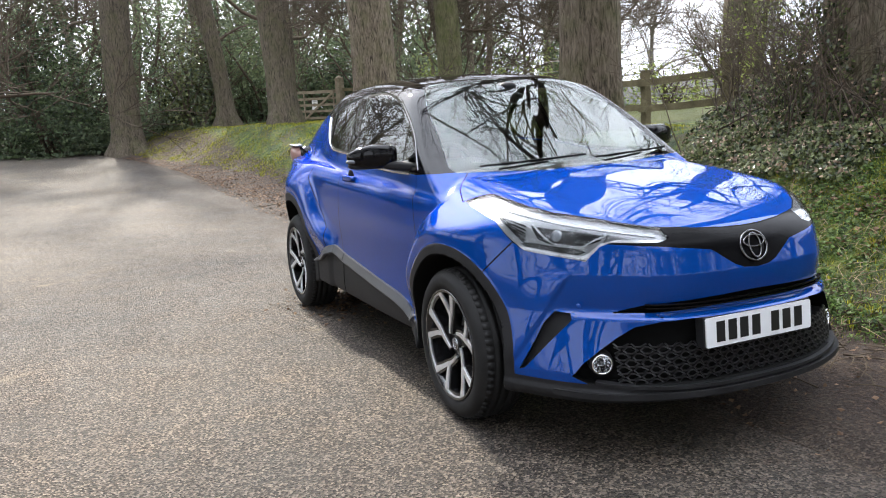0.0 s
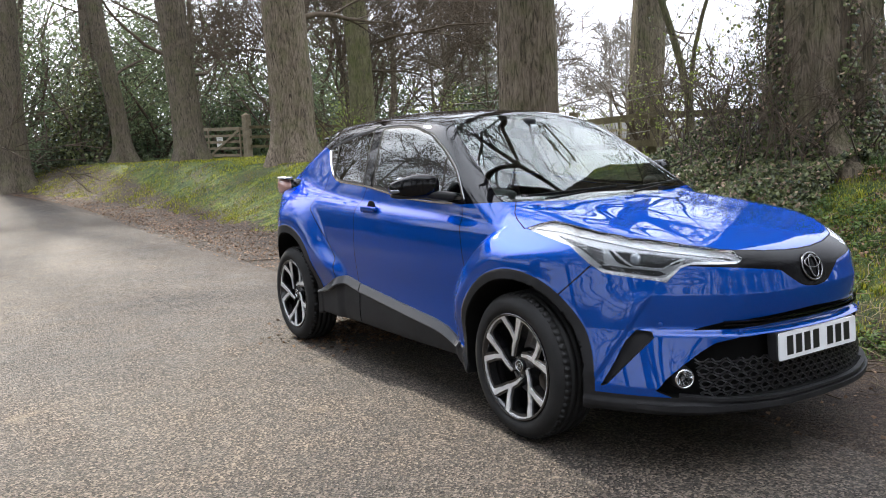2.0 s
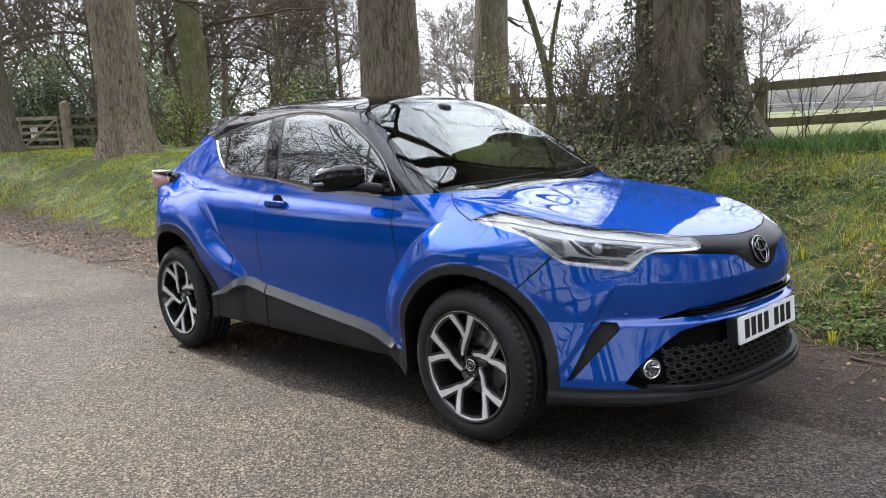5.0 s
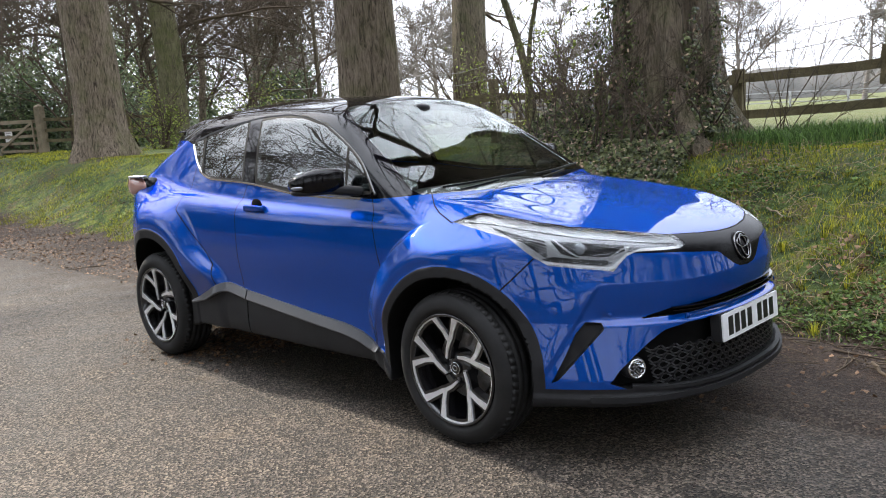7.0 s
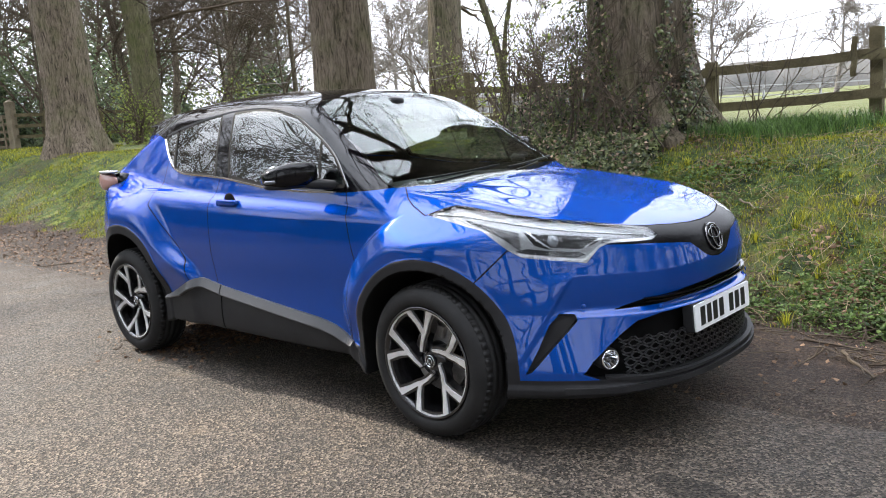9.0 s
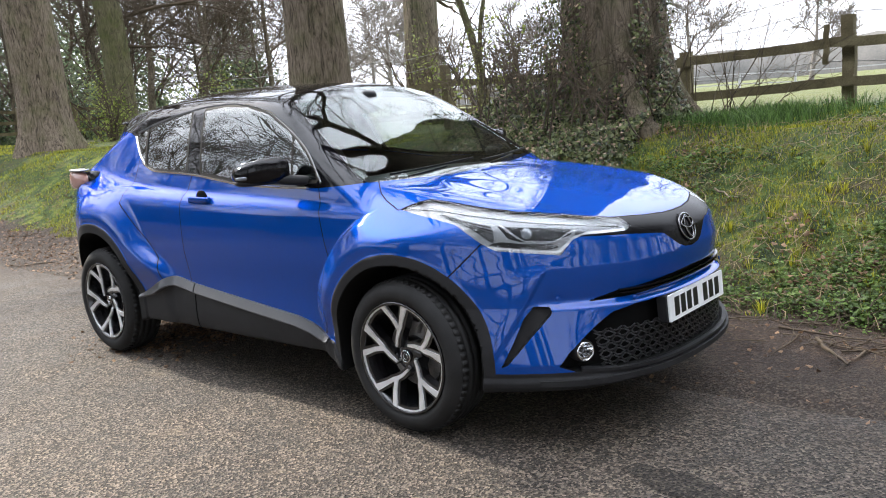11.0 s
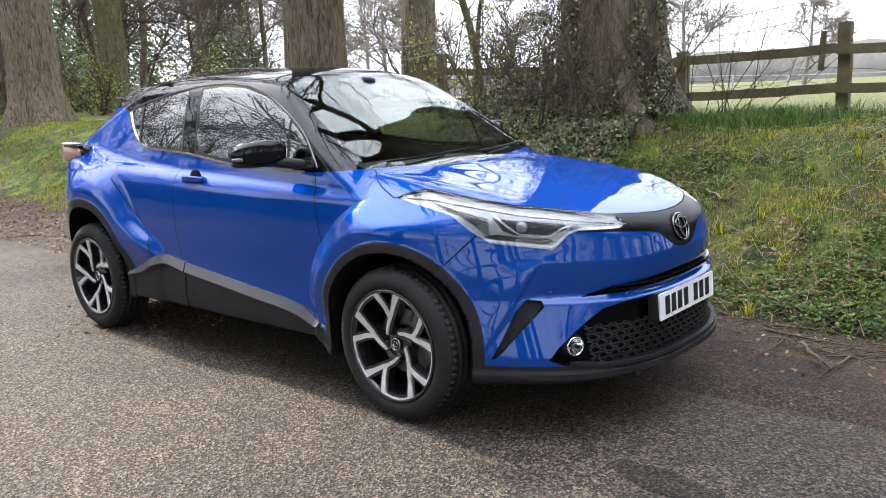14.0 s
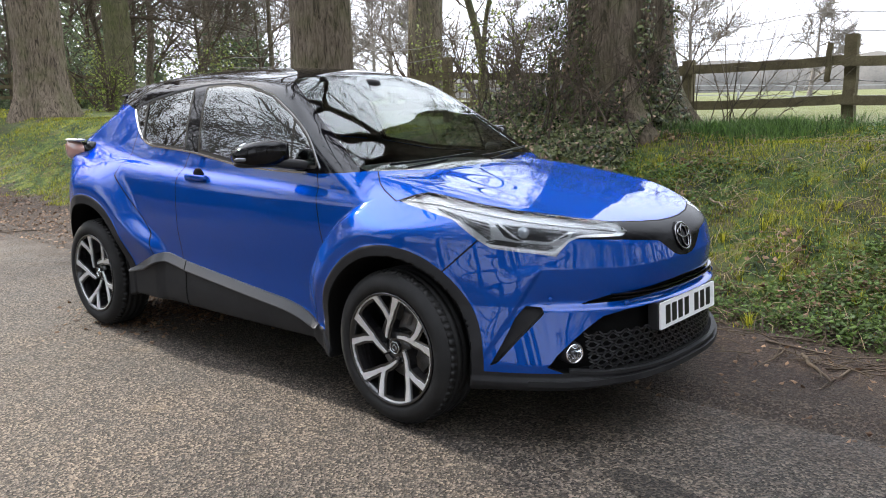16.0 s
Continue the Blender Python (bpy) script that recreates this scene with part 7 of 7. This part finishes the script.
# ---- ivy round the broad tree ----
def build_ivy():
    rng = np.random.RandomState(31)
    ivy = new("ivy")
    tagged(ivy, "thick glossy ivy over the tree's foot and the bank", "ivy", kind="stuff")
    P, N = [], []
    cx, cy, gz = 4.12, 1.75, float(ground_height(4.12, 1.75))
    # on the trunk: thick low down, in ragged tongues higher up, thickest on its far flank
    n = 21000
    a, h = rng.uniform(0, 2 * math.pi, n), rng.uniform(0, 1, n) ** 1.7 * 3.2
    top = 0.50 + 0.22 * np.sin(3 * a + 0.6) + 0.2 * np.sin(7 * a) + 0.75 * np.exp(-((a - 2.9) / 0.55) ** 2) + 2.6 * np.exp(-((a - 2.35) / 0.34) ** 2)
    tongue = ((np.abs(a - 4.05 - 0.1 * h) < 0.13 + 0.07 * np.sin(9 * h)) & (h < 1.7)) | ((np.abs(a - 4.75) < 0.08 + 0.06 * np.sin(7 * h)) & (h > 0.5) & (h < 1.3)) | ((np.abs(a - 5.2) < 0.10) & (h > 0.9) & (h < 1.6))
    ok = (h < top) | tongue
    a, h = a[ok], h[ok]
    r = 0.46 + 0.26 * np.exp(-h / 0.3) + rng.uniform(0, 0.10, len(a)) + 0.42 * np.exp(-((a - 2.35) / 0.5) ** 2) * np.clip(1.15 - h / 1.7, 0.25, 1) * rng.uniform(0, 1, len(a)) ** 0.6
    P.append(np.stack([cx + r * np.cos(a), cy + r * np.sin(a), gz + h], 1))
    N.append(np.stack([np.cos(a), np.sin(a), 0.5 + 0 * a], 1) + 0.45 * rng.normal(size=(len(a), 3)))
    # mound towards the next tree and down the bank
    n = 26000
    u, v = rng.uniform(0, 1, n), rng.uniform(0, 1, n)
    y = 1.1 + 2.3 * u
    x = 2.75 + 1.6 * v + 0.15 * u
    hump = 0.42 * np.exp(-((y - 2.85) / 0.42) ** 2) * np.exp(-((x - 3.95) / 0.36) ** 2) + 0.16 * np.exp(-((y - 2.0) / 0.9) ** 2) * np.exp(-((x - 3.5) / 0.5) ** 2)
    lump = 0.10 * np.sin(6 * x + 2) * np.sin(5 * y) + 0.06
    z = ground_height(x, y) + hump * rng.uniform(0.55, 1.0, n) + np.maximum(lump, 0) + rng.uniform(0, 0.05, n)
    keep = rng.uniform(0, 1, n) < np.clip(1.25 - 0.8 * np.abs(y - 2.0) / 1.4 - 0.4 * (x < 3.0), 0.05, 1)
    P.append(np.stack([x, y, z], 1)[keep])
    N.append((np.stack([-0.7 - 0 * x, -0.25 + 0 * y, 0.8 + 0 * z], 1) + 0.55 * rng.normal(size=(n, 3)))[keep])
    P, N = np.concatenate(P), np.concatenate(N)
    # pale leaves: some are dry, the others paint sunlit glints
    dry = rng.uniform(0, 1, len(P)) < 0.15
    V, F = leaf_cloud(rng, P[~dry], N[~dry], 0.036)
    build_leaves("ivy_leaves", V, F, IVY, ivy)
    V, F = leaf_cloud(rng, P[dry], N[dry], 0.034)
    build_leaves("dry_sunlit_leaves", V, F, IVY_DRY_SUNLIT, ivy)
    rr = random.Random(33)
    vs, fs = [], []
    for k in range(60):
        x, y = rr.uniform(3.1, 4.2), rr.uniform(1.0, 3.2)
        p = Vector((x, y, float(ground_height(x, y)) + rr.uniform(0, 0.3)))
        limb(rr, vs, fs, p, Vector((rr.uniform(-0.6, 0.3), rr.uniform(-0.6, 0.6), rr.uniform(0.3, 1))).normalized(), rr.uniform(0.5, 1.3), 0.009, 2, 0.05, 3, 0.0025)
    sheet("stem", [tuple(v) for v in vs], fs, TWIG, ivy, "thin brown ivy stem")
    # thin leafy shoots standing beside the trunk
    for k in range(11):
        x, y = 3.9 + rr.uniform(-0.35, 0.9), 2.4 + rr.uniform(0, 1.2)
        shoot = new("shoot")
        shoot.location = (x, y, float(ground_height(x, y)) - 0.02)
        tagged(shoot, "thin leafy shoot standing in the ivy", "shoot", "shoots beside the broad tree")
        vs, fs = [], []
        limb(rr, vs, fs, Vector((0, 0, 0)), Vector((rr.uniform(-0.25, 0.25), rr.uniform(-0.25, 0.25), 1)).normalized(), rr.uniform(1.0, 1.9), 0.009, 2, -0.15, 4, 0.0025)
        sheet("crown", [tuple(v) for v in vs], fs, TWIG, shoot)
        q = np.array([tuple(v) for v in vs])
        q = q[rng.randint(len(q) // 6, len(q), 55)] + 0.02 * rng.normal(size=(55, 3))
        V, F = leaf_cloud(rng, q, rng.normal(size=(55, 3)) + (0, 0, 0.6), 0.036)
        # every other shoot takes paler leaves, sunlight put into their colour
        build_leaves("foliage", V, F, YOUNG if k % 2 == 0 else IVY, shoot)


build_ivy()


def build_brambles():
    rr = random.Random(41)
    shrub = new("bare_shrub")
    tagged(shrub, "fan of thin bare stems behind the broad tree", "shrub")
    vs, fs = [], []
    for k in range(15):
        x, y = 5.0 + rr.uniform(-0.2, 0.3), 1.15 + rr.uniform(-0.45, 0.35)
        p = Vector((x, y, float(ground_height(x, y)) - 0.02))
        limb(rr, vs, fs, p, Vector((rr.uniform(-0.2, 0.2), rr.uniform(-0.9, 0.35), 1)).normalized(), rr.uniform(0.8, 1.7), 0.007, 2, 0.04, 3, 0.002)
    sheet("crown", [tuple(v) for v in vs], fs, TWIG, shrub)


build_brambles()


# ---- grass, weeds, litter ----
def build_grass():
    rng = np.random.RandomState(51)

    def blades(name, n, xr, yr, h, w, mat, label, dens):
        x, y = rng.uniform(*xr, n), rng.uniform(*yr, n)
        patch = np.sin(2.3 * x + 0.7 * np.sin(1.7 * y)) * np.sin(1.9 * y + 1.1 * np.sin(2.1 * x)) + 0.6 * np.sin(5.7 * x + 1.0) * np.sin(6.3 * y)
        ok = (x > bank_edge(y) + 0.10 * np.sin(4 * y) + 0.08 * np.sin(11 * y)) & (rng.uniform(0, 1, n) < dens(x, y, patch))
        x, y, patch = x[ok], y[ok], patch[ok]
        m = len(x)
        z = ground_height(x, y) - 0.004
        a = rng.uniform(0, 2 * math.pi, m)
        H = h * rng.uniform(0.45, 1.3, m) * (1 + 0.35 * patch)
        W = w * rng.uniform(0.7, 1.3, m)
        lean = rng.uniform(0.1, 0.8, m) * H
        b = rng.uniform(0, 2 * math.pi, m)
        base = np.stack([x, y, z], 1)
        side = np.stack([np.cos(a), np.sin(a), 0 * a], 1) * W[:, None] / 2
        mid = base + np.stack([np.cos(b) * lean * 0.3, np.sin(b) * lean * 0.3, H * 0.6], 1)
        tip = base + np.stack([np.cos(b) * lean, np.sin(b) * lean, H], 1)
        V = np.stack([base - side, base + side, mid + side * 0.7, mid - side * 0.7, tip], 1).reshape(-1, 3)
        i = np.arange(m)[:, None] * 5
        F = np.concatenate([i + [[0, 1, 2]], i + [[0, 2, 3]], i + [[3, 2, 4]]])
        ob = build_leaves(name, V, F, mat)
        tagged(ob, label, "grass", kind="stuff")

    def tufts(name, n, xr, yr, mat, label):
        x, y = rng.uniform(*xr, n), rng.uniform(*yr, n)
        m = np.sin(1.3 * x + 2.0 * np.sin(0.9 * y)) * np.sin(1.6 * y + 0.8) + 0.5 * np.sin(4.1 * x) * np.sin(3.7 * y)
        ok = (x > bank_edge(y) + 0.03) & (rng.uniform(-0.9, 0.7, n) < m)
        x, y = x[ok], y[ok]
        q = 22
        c = np.repeat(np.stack([x, y], 1), q, 0)
        r = np.repeat(rng.uniform(0.02, 0.055, len(x)), q)
        a, t = rng.uniform(0, 2 * math.pi, len(c)), rng.uniform(0, 1, len(c))
        p = c + np.stack([np.cos(a), np.sin(a)], 1) * (r * t)[:, None]
        H = np.repeat(rng.uniform(0.035, 0.095, len(x)), q) * rng.uniform(0.6, 1.2, len(c))
        base = np.stack([p[:, 0], p[:, 1], ground_height(p[:, 0], p[:, 1]) - 0.004], 1)
        lean = np.stack([np.cos(a), np.sin(a), 0 * a], 1) * (H * (0.25 + 0.6 * t))[:, None]
        side = np.stack([-np.sin(a), np.cos(a), 0 * a], 1) * 0.0035
        up = np.array([0, 0, 1.0])
        mid, tip = base + lean * 0.35 + H[:, None] * 0.6 * up, base + lean + H[:, None] * 0.9 * up
        V = np.stack([base - side, base + side, mid + side * 0.8, mid - side * 0.8, tip], 1).reshape(-1, 3)
        i = np.arange(len(base))[:, None] * 5
        F = np.concatenate([i + [[0, 1, 2]], i + [[0, 2, 3]], i + [[3, 2, 4]]])
        tagged(build_leaves(name, V, F, mat), label, "grass", kind="stuff")

    soft = lambda x, y, p: np.clip(0.62 + 0.42 * p, 0.04, 1) * np.where(x > 2.9, np.where((y > 1.2) & (y < 4.5), 0.15, 1), 1)
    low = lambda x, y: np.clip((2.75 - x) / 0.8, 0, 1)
    # bright blades thicken in the middle band, its sunlight put into the colour
    blades("grass", 170000, (1.3, 5.9), (-6.5, 1.6), 0.028, 0.0055, GRASS, "short uneven spring grass on the bank", lambda x, y, p: soft(x, y, p) * (1 - 0.75 * low(x, y)) * (1 - 0.6 * np.clip((x - 3.9) / 0.5, 0, 1)))
    # darker growth at foot and top; the top's shade is in the colour too
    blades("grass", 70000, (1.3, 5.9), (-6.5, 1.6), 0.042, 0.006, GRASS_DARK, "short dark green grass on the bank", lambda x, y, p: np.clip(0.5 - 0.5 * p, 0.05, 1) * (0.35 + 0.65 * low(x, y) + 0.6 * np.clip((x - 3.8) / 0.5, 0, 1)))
    tufts("grass_tufts", 450, (1.35, 5.6), (-6.0, 2.2), GRASS, "bright tufts of grass on the bank")
    blades("grass", 60000, (1.5, 5.0), (1.6, 16), 0.036, 0.009, GRASS, "short grass along the far bank", soft)
    blades("grass", 40000, (-1.0, 6.0), (16, 31), 0.045, 0.018, GRASS, "short grass below the gate", soft)
    blades("long_grass", 60000, (3.4, 5.6), (-1.2, 1.5), 0.135, 0.008, GRASS_LUSH, "longer lush tuft of grass beside the broad tree", lambda x, y, p: np.exp(-((x - 4.45) / 0.5) ** 2 - ((y - 0.65) / 0.45) ** 2) * 0.95 + 0.05 * np.clip(p, 0, 1) ** 2 * np.exp(-((x - 4.7) / 0.5) ** 2))
    # broad-leaved weeds in clumps
    P, N = [], []
    for k in range(4600):
        y = rng.uniform(-6, 3.0)
        x = bank_edge(y) + 0.10 + (rng.uniform(0, 1) ** 1.6 * 1.7 if k % 4 else rng.uniform(2.5, 4.2))
        if math.sin(1.7 * x + 0.6) * math.sin(2.3 * y + x) < rng.uniform(-0.7, 0.5):
            continue
        q, r = rng.randint(10, 34), rng.uniform(0.035, 0.11)
        p = np.stack([x + rng.normal(0, r, q), y + rng.normal(0, r, q), 0 * np.zeros(q)], 1)
        p[:, 2] = ground_height(p[:, 0], p[:, 1]) + 0.01 + (0.05 + 0.5 * r) * np.exp(-((p[:, 0] - x) ** 2 + (p[:, 1] - y) ** 2) / (1.2 * r * r)) * rng.uniform(0.4, 1, q)
        P.append(p)
        N.append(np.stack([rng.normal(0, 0.5, q), rng.normal(0, 0.5, q), np.ones(q)], 1))
    V, F = leaf_cloud(rng, np.concatenate(P), np.concatenate(N), 0.026)
    tagged(build_leaves("weeds", V, F, WEED), "low broad-leaved weeds and ground ivy on the bank", "weeds", kind="stuff")
    # dead leaves on the bank, the soil strip and the lane's edge
    n = 5200
    y = rng.uniform(-6, 16, n)
    x = 0.15 + rng.uniform(0, 1, n) ** 1.2 * 4.5 + 0.02 * y
    z = np.where(x < 0.3, rise(y) + 0.004, ground_height(x, y) + rng.uniform(0.004, 0.03, n))
    V, F = leaf_cloud(rng, np.stack([x, y, z], 1), np.stack([rng.normal(0, 0.5, n), rng.normal(0, 0.5, n), np.ones(n)], 1), 0.025)
    tagged(build_leaves("leaf_litter", V, F, LITTER), "dry brown leaves scattered over bank and soil", "leaf litter", kind="stuff")
    spots = np.stack([rng.uniform(1.7, 4.3, 34), rng.uniform(-4.5, 1.2, 34)], 1)
    c = spots[rng.randint(0, 34, 2600)]
    x, y = c[:, 0] + rng.normal(0, 0.10, 2600), c[:, 1] + rng.normal(0, 0.13, 2600)
    V, F = leaf_cloud(rng, np.stack([x, y, ground_height(x, y) + rng.uniform(0.008, 0.045, 2600)], 1), np.stack([rng.normal(0, 0.6, 2600), rng.normal(0, 0.6, 2600), np.ones(2600)], 1), 0.036)
    tagged(build_leaves("leaf_litter", V, F, LITTER), "drifts of dead brown leaves caught in the grass", "leaf litter", kind="stuff")
    n = 11000
    y = rng.uniform(3, 27, n)
    x = np.minimum(0.2 + rng.uniform(0, 1, n) * 3.2, road_side(y) + 0.2 + rng.uniform(0, 1, n) ** 1.5 * 4.0)
    V, F = leaf_cloud(rng, np.stack([x, y, np.where(x < 0.35, rise(y) + 0.004, ground_height(x, y) + 0.008)], 1), np.stack([rng.normal(0, 0.4, n), rng.normal(0, 0.4, n), np.ones(n)], 1), 0.036)
    tagged(build_leaves("leaf_litter", V, F, LITTER), "brown leaf litter on the bare soil and far bank", "leaf litter", kind="stuff")
    n = 1500
    y, x = rng.uniform(-2, 2.6, n), rng.uniform(-0.9, 0.9, n)
    V, F = leaf_cloud(rng, np.stack([rng.normal(-0.3, 0.28, n), rng.normal(2.65, 0.30, n), 0.006 + 0 * x], 1), np.stack([rng.normal(0, 0.4, n), rng.normal(0, 0.4, n), np.ones(n)], 1), 0.03)
    tagged(build_leaves("leaf_litter", V, F, LITTER), "dry leaves lying under the car", "leaf litter", kind="stuff")


build_grass()


def build_stalks():
    """Dry stalks and broken twigs caught in the grass."""
    rr = random.Random(71)
    for count, xr, mat, name, label in ((1500, (0.05, 2.6), STRAW, "dry_stalks", "pale dry stalks lying in the grass"), (620, (-0.6, 0.3), TWIG, "twig_litter", "fine brown twigs along the foot of the bank")):
        vs, fs = [], []
        for k in range(count):
            y = rr.uniform(-5.5, 2.5)
            x = float(bank_edge(y)) + rr.uniform(*xr)
            a, L = rr.uniform(0, 6.28), rr.uniform(0.06, 0.26)
            p = Vector((x, y, float(ground_height(x, y)) + rr.uniform(0.008, 0.03)))
            q = Vector((x + L * math.cos(a), y + L * math.sin(a), 0))
            q.z = float(ground_height(q.x, q.y)) + rr.uniform(0.006, 0.06)
            m = p.lerp(q, 0.5) + Vector((rr.uniform(-0.02, 0.02), rr.uniform(-0.02, 0.02), rr.uniform(0, 0.02)))
            tube(vs, fs, [p, m, q], [0.0022, 0.002, 0.0014] if mat is STRAW else [0.004, 0.0034, 0.002], 3)
        tagged(sheet(name, [tuple(v) for v in vs], fs, mat, None), label, "litter", kind="stuff")


build_stalks()


STICK_A, STICK_B = (2.69, 0.15), (2.59, -0.07)


def build_twigs():
    rr = random.Random(61)
    for k in range(84):
        y = rr.uniform(-4.5, -0.2)
        x = 1.28 + rr.gauss(0, 0.16) + (0.25 if k % 5 == 0 else 0)
        if k > 70:
            x, y = rr.uniform(0.5, 1.2), rr.uniform(-4, 10)
        z = float(ground_height(x, y)) + 0.012
        a = rr.uniform(0, 6.28)
        vs, fs = [], []
        d = Vector((math.cos(a), math.sin(a), 0.02))
        p = Vector((0, 0, 0))
        pts = [p.copy()]
        for i in range(5):
            d = (d + Vector((rr.uniform(-1, 1), rr.uniform(-1, 1), 0)) * 0.25).normalized()
            d.z = 0
            p = p + d * rr.uniform(0.05, 0.12)
            pts.append(Vector((p.x, p.y, float(ground_height(x + p.x, y + p.y)) + 0.012 - z)))
        r = rr.uniform(0.003, 0.008)
        tube(vs, fs, pts, [r * (1 - 0.12 * i) for i in range(6)], 5)
        if k % 2:
            q = pts[3] + Vector((rr.uniform(-0.12, 0.12), rr.uniform(-0.12, 0.12), 0.01))
            tube(vs, fs, [pts[2], q], [r * 0.6, r * 0.35], 4)
        ob = sheet("twig", [tuple(v) for v in vs], fs, TWIG, None)
        ob.location = (x, y, z)
        tagged(ob, "thin dry fallen twig on the soil", "twig", "fallen twigs")
    stick = sheet("stick", *stick_mesh(rr, (1.04, -1.09), (0.66, -1.34), 0.011), TWIG, None)
    tagged(stick, "forked brown stick on the bare soil", "stick")
    stick = sheet("stick", *stick_mesh(rr, STICK_A, STICK_B, 0.009), WOOD_PALE, None)
    tagged(stick, "pale barkless stick on the grass", "stick")


def stick_mesh(rr, a, b, r):
    vs, fs = [], []
    pts = []
    for i in range(7):
        t = i / 6
        x, y = a[0] + (b[0] - a[0]) * t + rr.uniform(-0.012, 0.012), a[1] + (b[1] - a[1]) * t + rr.uniform(-0.012, 0.012)
        pts.append(Vector((x, y, float(ground_height(x, y)) + 0.02 + r)))
    tube(vs, fs, pts, [r * (1 - 0.08 * i) for i in range(7)], 7)
    tube(vs, fs, [pts[4], pts[4] + Vector((-0.08, -0.03, 0.0))], [r * 0.6, r * 0.3], 5)
    return [tuple(v) for v in vs], fs


build_twigs()
